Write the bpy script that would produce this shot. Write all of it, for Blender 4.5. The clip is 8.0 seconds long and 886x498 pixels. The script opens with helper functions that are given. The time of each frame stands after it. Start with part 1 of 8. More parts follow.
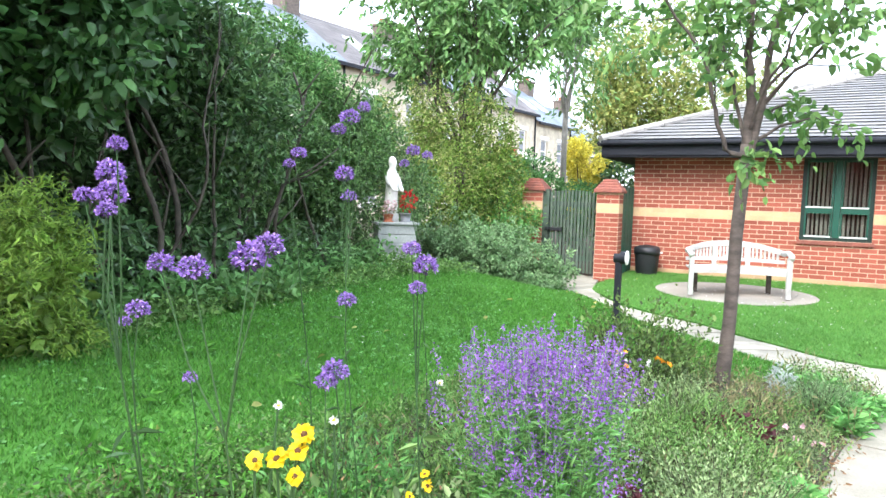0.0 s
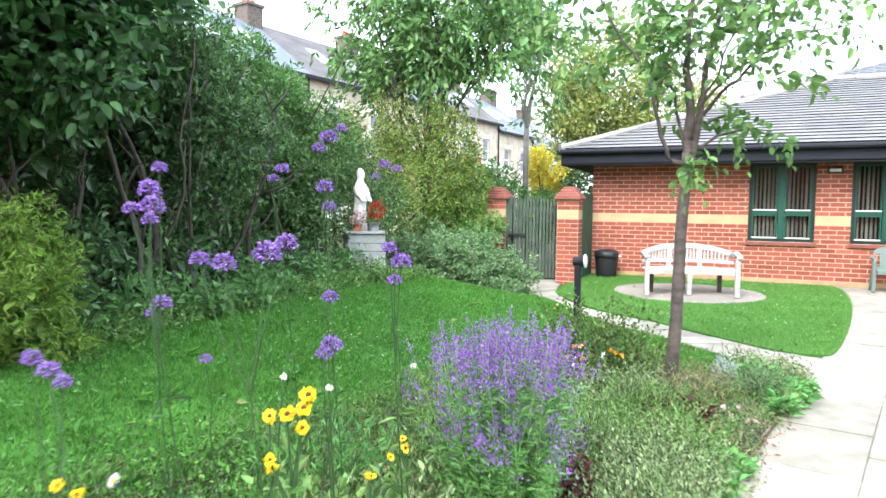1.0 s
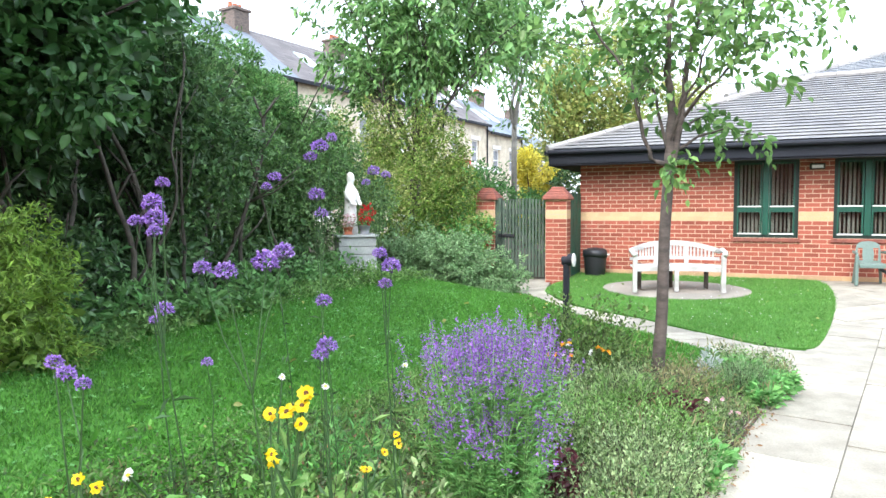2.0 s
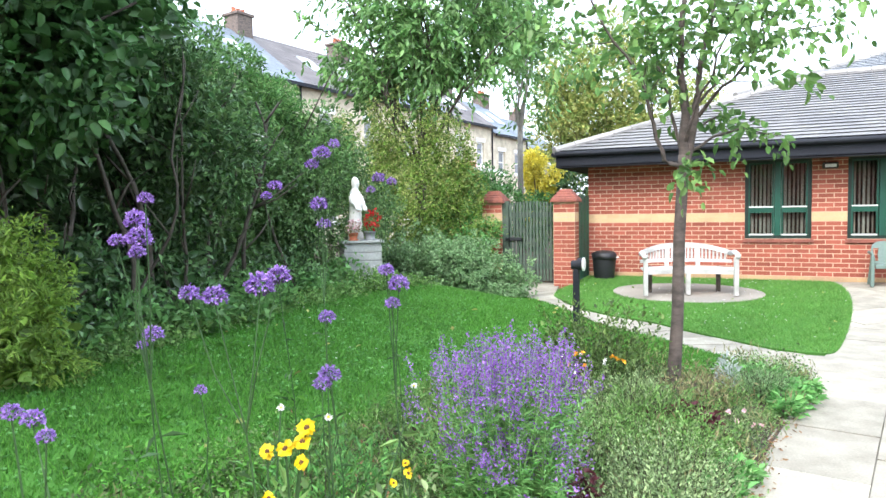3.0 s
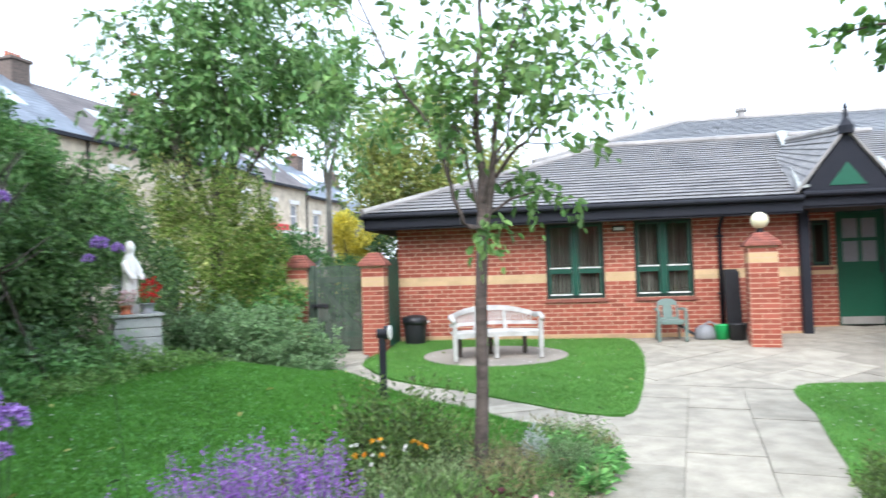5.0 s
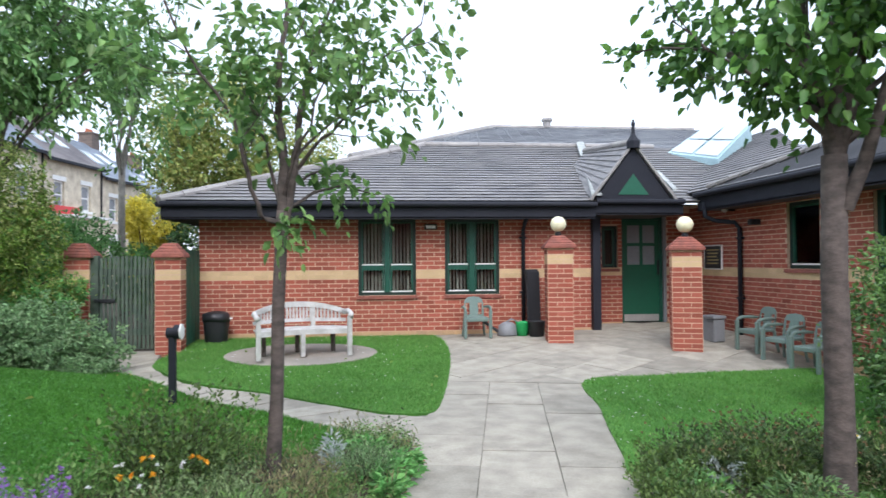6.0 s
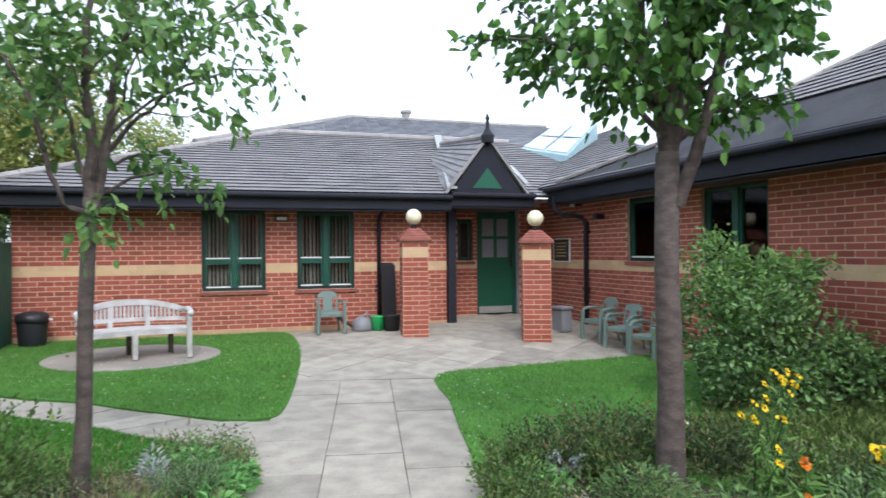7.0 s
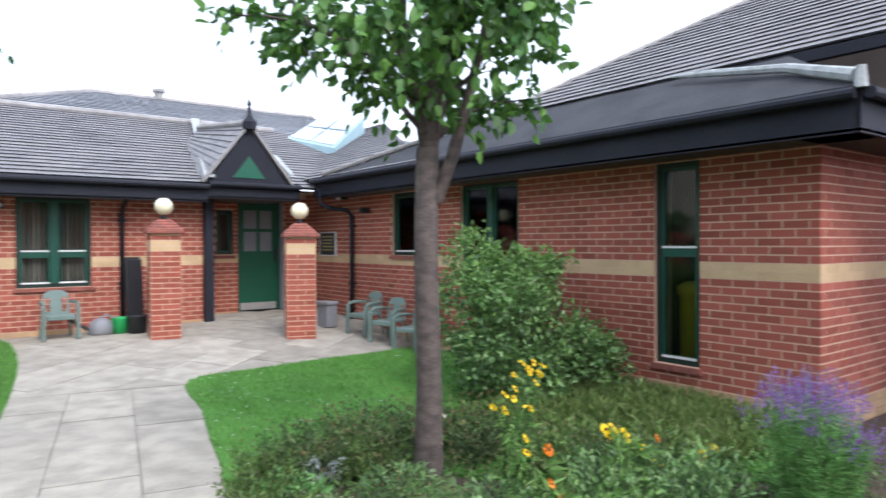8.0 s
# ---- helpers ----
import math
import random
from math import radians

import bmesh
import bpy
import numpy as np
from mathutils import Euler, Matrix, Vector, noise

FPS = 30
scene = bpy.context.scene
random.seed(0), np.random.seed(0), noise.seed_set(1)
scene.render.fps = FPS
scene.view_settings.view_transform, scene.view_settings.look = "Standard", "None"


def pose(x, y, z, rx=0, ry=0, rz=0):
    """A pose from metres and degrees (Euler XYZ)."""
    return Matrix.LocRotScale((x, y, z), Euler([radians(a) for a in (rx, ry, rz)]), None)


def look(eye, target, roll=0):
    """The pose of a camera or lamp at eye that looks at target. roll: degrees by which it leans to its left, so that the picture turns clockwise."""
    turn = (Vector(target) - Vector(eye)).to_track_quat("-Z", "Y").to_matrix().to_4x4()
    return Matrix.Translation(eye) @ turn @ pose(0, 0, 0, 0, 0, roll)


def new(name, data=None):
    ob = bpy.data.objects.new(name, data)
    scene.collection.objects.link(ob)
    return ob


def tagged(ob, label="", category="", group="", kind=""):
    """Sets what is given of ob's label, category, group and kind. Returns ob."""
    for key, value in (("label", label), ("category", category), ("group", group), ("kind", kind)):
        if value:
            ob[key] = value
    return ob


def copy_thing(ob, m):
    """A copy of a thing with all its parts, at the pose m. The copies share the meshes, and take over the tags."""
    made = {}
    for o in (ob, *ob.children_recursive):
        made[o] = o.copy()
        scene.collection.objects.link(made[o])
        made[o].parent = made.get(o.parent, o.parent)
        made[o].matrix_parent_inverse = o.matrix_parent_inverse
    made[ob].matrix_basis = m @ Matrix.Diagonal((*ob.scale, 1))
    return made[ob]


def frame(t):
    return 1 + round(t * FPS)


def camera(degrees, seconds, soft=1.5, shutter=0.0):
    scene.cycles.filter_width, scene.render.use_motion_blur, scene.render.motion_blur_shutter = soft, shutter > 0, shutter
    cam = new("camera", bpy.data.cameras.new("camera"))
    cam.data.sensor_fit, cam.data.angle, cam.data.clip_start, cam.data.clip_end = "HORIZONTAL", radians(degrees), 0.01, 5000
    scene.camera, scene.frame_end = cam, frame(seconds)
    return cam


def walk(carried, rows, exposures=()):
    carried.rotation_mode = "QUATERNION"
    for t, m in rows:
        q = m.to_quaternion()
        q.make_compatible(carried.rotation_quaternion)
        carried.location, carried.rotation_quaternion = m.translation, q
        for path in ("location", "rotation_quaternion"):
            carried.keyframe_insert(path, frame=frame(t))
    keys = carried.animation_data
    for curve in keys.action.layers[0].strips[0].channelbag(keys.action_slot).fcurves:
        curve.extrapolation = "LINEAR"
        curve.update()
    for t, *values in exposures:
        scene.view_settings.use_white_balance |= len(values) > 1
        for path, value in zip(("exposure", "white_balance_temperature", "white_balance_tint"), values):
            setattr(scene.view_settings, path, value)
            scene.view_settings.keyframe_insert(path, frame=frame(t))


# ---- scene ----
cam = camera(67.0, 8.0, 1.5, 0.3)
PATH = [
    (0, (0.393, -0.101, 1.383), (-0.537, 1.663, 1.231), 1.7),
    (0.5, (0.405, -0.107, 1.381), (-0.489, 1.675, 1.229), 1.3),
    (0.8, (0.420, -0.135, 1.380), (-0.449, 1.660, 1.232), 1.1),
    (1, (0.544, -0.416, 1.378), (-0.299, 1.394, 1.256), 0.7),
    (1.2, (0.601, -0.515, 1.381), (-0.231, 1.300, 1.263), 0.2),
    (1.5, (0.609, -0.529, 1.385), (-0.209, 1.292, 1.265), -0.1),
    (3, (0.518, -0.369, 1.422), (-0.316, 1.445, 1.310), -0.9),
    (3.5, (0.480, -0.255, 1.434), (-0.337, 1.570, 1.422), -1.5),
    (4, (0.510, -0.068, 1.439), (-0.289, 1.765, 1.472), -2.1),
    (4.5, (0.543, 0.085, 1.430), (-0.187, 1.946, 1.487), -2.3),
    (5, (0.546, 0.242, 1.452), (0.224, 2.215, 1.514), -1.8),
    (6.5, (0.754, 0.577, 1.480), (1.138, 2.539, 1.501), -0.3),
    (7, (0.840, 0.701, 1.491), (1.450, 2.605, 1.499), -0.5),
    (7.5, (0.869, 0.809, 1.514), (1.731, 2.614, 1.507), -0.7),
    (8, (1.000, 0.870, 1.510), (2.212, 2.461, 1.492), -0.2),
]
walk(cam, [(t, look(eye, aim, roll)) for t, eye, aim, roll in PATH],
     [(0, 1.64, 6250, 10), (0.9, 1.60, 6250, 10), (1.5, 1.52, 6250, 10), (4, 1.43, 6200, 10), (4.5, 1.34, 6150, 10), (5, 1.06, 6100, 11), (6.5, 0.50, 6100, 14), (7.5, 0.52, 6050, 15), (8, 0.76, 6050, 16)])

# ---- light ----
SUN_EL, SUN_ROT = radians(48), radians(184)
world = bpy.data.worlds.new("overcast_sky")
scene.world = world
world.use_nodes = True
wt = world.node_tree
wt.nodes.clear()
w_out = wt.nodes.new("ShaderNodeOutputWorld")
w_sky = wt.nodes.new("ShaderNodeTexSky")
w_sky.sky_type = "NISHITA"
w_sky.sun_disc = False
w_sky.sun_elevation, w_sky.sun_rotation = SUN_EL, SUN_ROT
w_sky.dust_density = 4.0
w_b1 = wt.nodes.new("ShaderNodeBackground")
w_b1.inputs["Strength"].default_value = 0.06
w_b2 = wt.nodes.new("ShaderNodeBackground")
w_b2.inputs["Color"].default_value = (0.83, 0.91, 1.0, 1)
w_b2.inputs["Strength"].default_value = 1.02
w_add = wt.nodes.new("ShaderNodeAddShader")
wt.links.new(w_sky.outputs[0], w_b1.inputs["Color"])
wt.links.new(w_b1.outputs[0], w_add.inputs[0])
wt.links.new(w_b2.outputs[0], w_add.inputs[1])
wt.links.new(w_add.outputs[0], w_out.inputs["Surface"])
sun = new("sun", bpy.data.lights.new("sun", "SUN"))
sun.data.energy, sun.data.angle, sun.data.color = 1.3, radians(25), (1.0, 0.97, 0.93)
sun.matrix_world = look((0, 0, 30), (30 * math.cos(SUN_EL) * 0.07, 30 * math.cos(SUN_EL) * 0.998, 30 - 30 * math.sin(SUN_EL)))


# ---- materials ----
def material(name, base, rough=0.7, second=None, scale=6.0, amount=0.5, fine=60.0, bump=0.15, vary="", vary_amount=0.35, metallic=0.0, translucent=0.0, spec=0.5, third=None, coat=0.0, stretch=None):
    """A procedural surface: two-scale colour variation, fine bump; vary: 'object' or 'island' shifts its brightness and hue."""
    m = bpy.data.materials.new(name)
    m.use_nodes = True
    nt = m.node_tree
    bsdf = nt.nodes["Principled BSDF"]
    out = nt.nodes["Material Output"]
    link = nt.links.new
    tc = nt.nodes.new("ShaderNodeTexCoord")
    n1 = nt.nodes.new("ShaderNodeTexNoise")
    n1.inputs["Scale"].default_value, n1.inputs["Detail"].default_value = scale, 5
    n2 = nt.nodes.new("ShaderNodeTexNoise")
    n2.inputs["Scale"].default_value, n2.inputs["Detail"].default_value = fine, 4
    geo = nt.nodes.new("ShaderNodeNewGeometry")
    place = geo.outputs["Position"]
    if stretch:
        vs = nt.nodes.new("ShaderNodeVectorMath")
        vs.operation = "MULTIPLY"
        vs.inputs[1].default_value = stretch
        link(place, vs.inputs[0])
        place = vs.outputs[0]
    for n in (n1, n2):
        link(place, n.inputs["Vector"])
    ramp = nt.nodes.new("ShaderNodeMapRange")
    ramp.inputs["From Min"].default_value, ramp.inputs["From Max"].default_value = 0.35, 0.68
    link(n1.outputs["Fac"], ramp.inputs["Value"])
    mix = nt.nodes.new("ShaderNodeMix")
    mix.data_type = "RGBA"
    second = second or tuple(c * 0.7 for c in base)
    mix.inputs["A"].default_value, mix.inputs["B"].default_value = (*base, 1), (*second, 1)
    gain = nt.nodes.new("ShaderNodeMath")
    gain.operation = "MULTIPLY"
    gain.inputs[1].default_value = amount
    link(ramp.outputs["Result"], gain.inputs[0])
    link(gain.outputs[0], mix.inputs["Factor"])
    col = mix.outputs["Result"]
    hsv = nt.nodes.new("ShaderNodeHueSaturation")
    link(col, hsv.inputs["Color"])
    fmap = nt.nodes.new("ShaderNodeMapRange")
    fmap.inputs["To Min"].default_value, fmap.inputs["To Max"].default_value = 0.72, 1.28
    link(n2.outputs["Fac"], fmap.inputs["Value"])
    val = fmap.outputs["Result"]
    if vary:
        if vary == "object":
            info = nt.nodes.new("ShaderNodeObjectInfo")
            rnd = info.outputs["Random"]
        else:
            rnd = geo.outputs["Random Per Island"]
        vm = nt.nodes.new("ShaderNodeMapRange")
        vm.inputs["To Min"].default_value, vm.inputs["To Max"].default_value = 1 - vary_amount, 1 + vary_amount
        link(rnd, vm.inputs["Value"])
        mul = nt.nodes.new("ShaderNodeMath")
        mul.operation = "MULTIPLY"
        link(val, mul.inputs[0])
        link(vm.outputs["Result"], mul.inputs[1])
        val = mul.outputs[0]
        if third:
            wn = nt.nodes.new("ShaderNodeMath")
            wn.operation = "MULTIPLY"
            wn.inputs[1].default_value = 7.31
            fr = nt.nodes.new("ShaderNodeMath")
            fr.operation = "FRACT"
            link(rnd, wn.inputs[0])
            link(wn.outputs[0], fr.inputs[0])
            m3 = nt.nodes.new("ShaderNodeMix")
            m3.data_type = "RGBA"
            m3.inputs["B"].default_value = (*third, 1)
            link(col, m3.inputs["A"])
            link(fr.outputs[0], m3.inputs["Factor"])
            link(m3.outputs["Result"], hsv.inputs["Color"])
    link(val, hsv.inputs["Value"])
    link(hsv.outputs["Color"], bsdf.inputs["Base Color"])
    bsdf.inputs["Roughness"].default_value = rough
    bsdf.inputs["Metallic"].default_value = metallic
    bsdf.inputs["Specular IOR Level"].default_value = spec
    bsdf.inputs["Coat Weight"].default_value = coat
    if bump:
        b = nt.nodes.new("ShaderNodeBump")
        b.inputs["Strength"].default_value, b.inputs["Distance"].default_value = bump, 0.01
        link(n2.outputs["Fac"], b.inputs["Height"])
        link(b.outputs["Normal"], bsdf.inputs["Normal"])
    if translucent:
        tr = nt.nodes.new("ShaderNodeBsdfTranslucent")
        link(hsv.outputs["Color"], tr.inputs["Color"])
        ms = nt.nodes.new("ShaderNodeMixShader")
        ms.inputs["Fac"].default_value = translucent
        link(bsdf.outputs[0], ms.inputs[1])
        link(tr.outputs[0], ms.inputs[2])
        link(ms.outputs[0], out.inputs["Surface"])
    return m


def leafy(name, base, second, third=None, rough=0.5, vary=0.4, trans=0.35, scale=1.2):
    return material(name, base, rough, second, scale, 0.8, 40, 0.0, "island", vary, translucent=trans, third=third, spec=0.4)


def glass_material():
    m = bpy.data.materials.new("window_glass")
    m.use_nodes = True
    nt = m.node_tree
    bsdf = nt.nodes["Principled BSDF"]
    out = nt.nodes["Material Output"]
    bsdf.inputs["Base Color"].default_value = (0.02, 0.025, 0.025, 1)
    bsdf.inputs["Roughness"].default_value = 0.04
    bsdf.inputs["Specular IOR Level"].default_value = 0.6
    tr = nt.nodes.new("ShaderNodeBsdfTransparent")
    tr.inputs["Color"].default_value = (0.75, 0.8, 0.78, 1)
    gl = nt.nodes.new("ShaderNodeBsdfGlossy")
    gl.inputs["Roughness"].default_value = 0.03
    fr = nt.nodes.new("ShaderNodeFresnel")
    fr.inputs["IOR"].default_value = 1.5
    ms = nt.nodes.new("ShaderNodeMixShader")
    nt.links.new(fr.outputs[0], ms.inputs["Fac"])
    nt.links.new(tr.outputs[0], ms.inputs[1])
    nt.links.new(gl.outputs[0], ms.inputs[2])
    nt.links.new(ms.outputs[0], out.inputs["Surface"])
    return m


M_BRICK = material("red_brick", (0.325, 0.082, 0.050), 0.85, (0.205, 0.050, 0.034), 3.0, 0.6, 90, 0.3, "object", 0.16, third=(0.36, 0.100, 0.066))
M_BRICKJ = material("red_brick_courses", (0.325, 0.082, 0.050), 0.85, (0.205, 0.050, 0.034), 3.0, 0.6, 90, 0.3, "island", 0.16, third=(0.36, 0.100, 0.066))
M_MORTAR = material("mortar", (0.64, 0.45, 0.32), 0.95, (0.48, 0.31, 0.22), 4.0, 0.6, 120, 0.3)
M_BUFF = material("buff_brick", (0.60, 0.44, 0.25), 0.85, (0.50, 0.35, 0.20), 4.0, 0.6, 90, 0.25, "island", 0.08)
M_PLINTH = material("buff_plinth_brick", (0.55, 0.37, 0.20), 0.9, (0.38, 0.26, 0.16), 2.5, 0.8, 60, 0.25, "island", 0.1)
M_TILE = material("grey_roof_tile", (0.19, 0.185, 0.19), 0.55, (0.085, 0.085, 0.088), 0.9, 0.7, 40, 0.25, "island", 0.06, third=(0.20, 0.195, 0.19))
# paler bluish copy of grey_roof_tile; reflected haze is in its colour
M_TILEB = material("haze_toned_roof_tile", (0.255, 0.27, 0.295), 0.55, (0.13, 0.14, 0.155), 0.9, 0.7, 40, 0.25, "island", 0.06, third=(0.27, 0.285, 0.30))
M_RIDGE = material("ridge_tile", (0.34, 0.325, 0.31), 0.85, (0.19, 0.185, 0.18), 3, 0.6, 40, 0.25, "island", 0.15)
M_FELT = material("dark_lead_flashing", (0.05, 0.052, 0.057), 0.85, (0.028, 0.03, 0.034), 2.2, 0.9, 30, 0.3, spec=0.25)
M_LEAD = material("pale_lead", (0.42, 0.44, 0.44), 0.65, (0.22, 0.25, 0.22), 7, 0.9, 40, 0.2)
M_FASCIA = material("black_fascia_board", (0.018, 0.020, 0.028), 0.6, (0.026, 0.028, 0.036), 2, 0.6, 30, 0.05, spec=0.2)
M_SOFFIT = material("brown_soffit", (0.06, 0.045, 0.038), 0.7, (0.04, 0.03, 0.028), 2, 0.6, 30, 0.05)
M_GREEN = material("dark_green_frame", (0.010, 0.085, 0.055), 0.4, (0.012, 0.065, 0.045), 3, 0.6, 50, 0.03)
M_GREENP = material("green_timber_panel", (0.012, 0.11, 0.07), 0.6, (0.02, 0.075, 0.05), 3, 0.8, 50, 0.1)
M_DOOR = material("green_door_paint", (0.008, 0.10, 0.055), 0.45, (0.008, 0.08, 0.045), 2, 0.6, 40, 0.03)
M_STEEL = material("brushed_steel", (0.55, 0.55, 0.53), 0.4, (0.4, 0.4, 0.4), 5, 0.5, 80, 0.05, metallic=0.6)
M_WHITE = material("white_sill", (0.78, 0.78, 0.76), 0.4, (0.68, 0.68, 0.66), 4, 0.5, 50, 0.02)
M_GLASS = glass_material()
M_FRAME = material("blackish_green_outer_frame", (0.008, 0.028, 0.021), 0.45, (0.006, 0.018, 0.015), 3, 0.6, 50, 0.03)
M_TOAD = leafy("toadflax_leaf", (0.17, 0.42, 0.12), (0.10, 0.29, 0.07), (0.25, 0.44, 0.15), 0.5, 0.4)
M_STEMG = material("grey_brown_hedge_stem", (0.105, 0.088, 0.07), 0.9, (0.045, 0.038, 0.032), 14, 0.9, 60, 0.5)
# near-black base colour stands in for the lack of light indoors
M_ROOM = material("unlit_room_wall", (0.05, 0.048, 0.042), 0.9, (0.09, 0.09, 0.08), 2, 0.5, 30, 0.0)
M_BLIND = material("beige_blind_slat", (0.74, 0.70, 0.64), 0.8, (0.50, 0.46, 0.41), 3, 0.5, 60, 0.02, "island", 0.2)
M_SLAB = material("concrete_slab", (0.375, 0.350, 0.290), 0.9, (0.235, 0.218, 0.18), 4.5, 0.8, 70, 0.45, "object", 0.15)
M_BASE = material("grey_joint_mortar", (0.22, 0.205, 0.175), 0.95, (0.13, 0.125, 0.10), 3, 0.7, 70, 0.4)
M_SLABJ = material("concrete_slab_far", (0.335, 0.303, 0.262), 0.9, (0.215, 0.20, 0.172), 1.6, 0.8, 55, 0.35, "island", 0.16)
M_SOIL = material("garden_soil", (0.07, 0.05, 0.035), 0.95, (0.045, 0.032, 0.022), 4, 0.8, 30, 0.8)
M_TURF = material("lawn_turf", (0.06, 0.20, 0.020), 0.9, (0.042, 0.14, 0.015), 2.2, 0.8, 60, 0.6)
M_GRASS = leafy("grass_blade", (0.105, 0.31, 0.050), (0.055, 0.19, 0.028), (0.21, 0.40, 0.10), 0.6, 0.35, 0.3, 1.6)
# darker version of grass_blade, with the shade from the trees in its colour
M_GRASS2 = leafy("shaded_grass_blade", (0.068, 0.240, 0.024), (0.033, 0.132, 0.013), (0.12, 0.30, 0.047), 0.6, 0.4, 0.3, 0.7)
M_BARK = material("grey_brown_bark", (0.125, 0.10, 0.087), 0.9, (0.055, 0.045, 0.040), 11, 0.95, 40, 0.5, stretch=(1, 1, 1.7))
M_BARKP = material("pale_grey_bark", (0.26, 0.24, 0.21), 0.9, (0.16, 0.15, 0.13), 9, 0.9, 45, 0.7)
M_TWIG = material("dark_twig", (0.06, 0.045, 0.035), 0.9, (0.035, 0.028, 0.02), 9, 0.8, 60, 0.3)
M_LEAF1 = leafy("cherry_leaf", (0.115, 0.255, 0.075), (0.062, 0.165, 0.045), (0.22, 0.37, 0.11), 0.45, 0.45)
M_LEAFT = leafy("mid_green_leaf", (0.115, 0.26, 0.075), (0.06, 0.16, 0.042), (0.21, 0.36, 0.12), 0.45, 0.5)
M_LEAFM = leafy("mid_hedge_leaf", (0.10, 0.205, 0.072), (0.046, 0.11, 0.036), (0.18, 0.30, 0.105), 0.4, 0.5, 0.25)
M_LEAFO = leafy("dark_broad_leaf", (0.058, 0.150, 0.050), (0.032, 0.090, 0.031), (0.085, 0.19, 0.055), 0.4, 0.55, 0.2)
M_LEAF2 = leafy("dark_cherry_leaf", (0.060, 0.160, 0.045), (0.040, 0.110, 0.038), (0.13, 0.28, 0.05))
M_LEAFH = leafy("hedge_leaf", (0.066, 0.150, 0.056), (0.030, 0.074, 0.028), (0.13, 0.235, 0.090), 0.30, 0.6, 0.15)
M_LEAFHL = leafy("light_hedge_leaf", (0.12, 0.29, 0.085), (0.075, 0.20, 0.055), (0.19, 0.36, 0.12), 0.45, 0.4)
M_LEAFV = leafy("variegated_leaf", (0.20, 0.29, 0.08), (0.10, 0.19, 0.05), (0.46, 0.48, 0.17), 0.5, 0.4)
M_LEAFY = leafy("yellow_leaf", (0.85, 0.74, 0.10), (0.62, 0.55, 0.07), (0.92, 0.84, 0.2), 0.5, 0.25)
M_LEAFB = leafy("autumn_tree_leaf", (0.25, 0.36, 0.10), (0.14, 0.25, 0.06), (0.43, 0.42, 0.13), 0.5, 0.35)
M_LEAFG = leafy("grey_green_leaf", (0.19, 0.34, 0.15), (0.095, 0.20, 0.075), (0.32, 0.46, 0.24), 0.5, 0.45)
M_LEAFL = leafy("lime_shrub_leaf", (0.15, 0.28, 0.045), (0.055, 0.125, 0.022), (0.28, 0.42, 0.08), 0.5, 0.5)
M_SAGE = leafy("sage_leaf", (0.20, 0.31, 0.13), (0.105, 0.19, 0.072), (0.34, 0.44, 0.21), 0.6, 0.5)
M_SHRUB = leafy("olive_shrub_leaf", (0.082, 0.152, 0.042), (0.045, 0.092, 0.027), (0.15, 0.23, 0.06), 0.5, 0.5)
M_LITTER = leafy("brown_leaf_litter", (0.20, 0.12, 0.07), (0.12, 0.07, 0.04), (0.30, 0.17, 0.08), 0.8, 0.4, 0.1)
M_LUSH = leafy("lush_green_leaf", (0.12, 0.34, 0.09), (0.075, 0.24, 0.06), (0.20, 0.42, 0.13), 0.5, 0.35)
M_STEM = leafy("green_stem", (0.05, 0.11, 0.035), (0.03, 0.075, 0.025), None, 0.6, 0.3, 0.1)
M_BEDDARK = leafy("dark_bed_foliage", (0.055, 0.135, 0.042), (0.032, 0.078, 0.027), (0.13, 0.17, 0.065), 0.5, 0.5)
M_BEDLEAF = leafy("bed_foliage", (0.14, 0.30, 0.07), (0.085, 0.20, 0.045), (0.22, 0.36, 0.11), 0.55, 0.45)
M_BEDDRY = leafy("dry_bed_foliage", (0.26, 0.29, 0.13), (0.16, 0.19, 0.075), (0.36, 0.30, 0.17), 0.7, 0.4)
M_SILVER = leafy("silver_leaf", (0.50, 0.55, 0.53), (0.38, 0.44, 0.42), None, 0.6, 0.2)
M_LONGG = leafy("long_grass_blade", (0.105, 0.195, 0.040), (0.058, 0.115, 0.024), (0.25, 0.32, 0.11), 0.6, 0.4)
M_DARKRED = leafy("dark_red_leaf", (0.09, 0.025, 0.03), (0.05, 0.015, 0.02), (0.14, 0.04, 0.05), 0.5, 0.4)
M_PURPLE = leafy("purple_petal", (0.25, 0.10, 0.43), (0.16, 0.062, 0.31), (0.38, 0.21, 0.57), 0.5, 0.3, 0.3, 3)
M_VERB = leafy("verbena_floret", (0.24, 0.10, 0.47), (0.12, 0.045, 0.28), (0.47, 0.32, 0.68), 0.5, 0.4, 0.2, 9)
M_DARKVIO = leafy("dark_violet_calyx", (0.06, 0.025, 0.10), (0.035, 0.02, 0.06), (0.10, 0.05, 0.15), 0.6, 0.4, 0.1)
M_YELLOW = leafy("yellow_petal", (0.90, 0.70, 0.02), (0.82, 0.58, 0.02), None, 0.5, 0.12)
M_ORANGE = leafy("orange_petal", (0.85, 0.30, 0.03), (0.7, 0.2, 0.02), None, 0.5, 0.15)
M_WHITEP = leafy("white_petal", (0.80, 0.80, 0.78), (0.7, 0.7, 0.7), None, 0.5, 0.1)
M_GOLDP = leafy("golden_orange_petal", (0.88, 0.45, 0.03), (0.82, 0.36, 0.03), None, 0.5, 0.15)
M_PINKP = leafy("pink_petal", (0.76, 0.52, 0.56), (0.66, 0.40, 0.46), None, 0.5, 0.2)
M_REDP = leafy("red_petal", (0.62, 0.02, 0.03), (0.45, 0.01, 0.02), None, 0.5, 0.3)
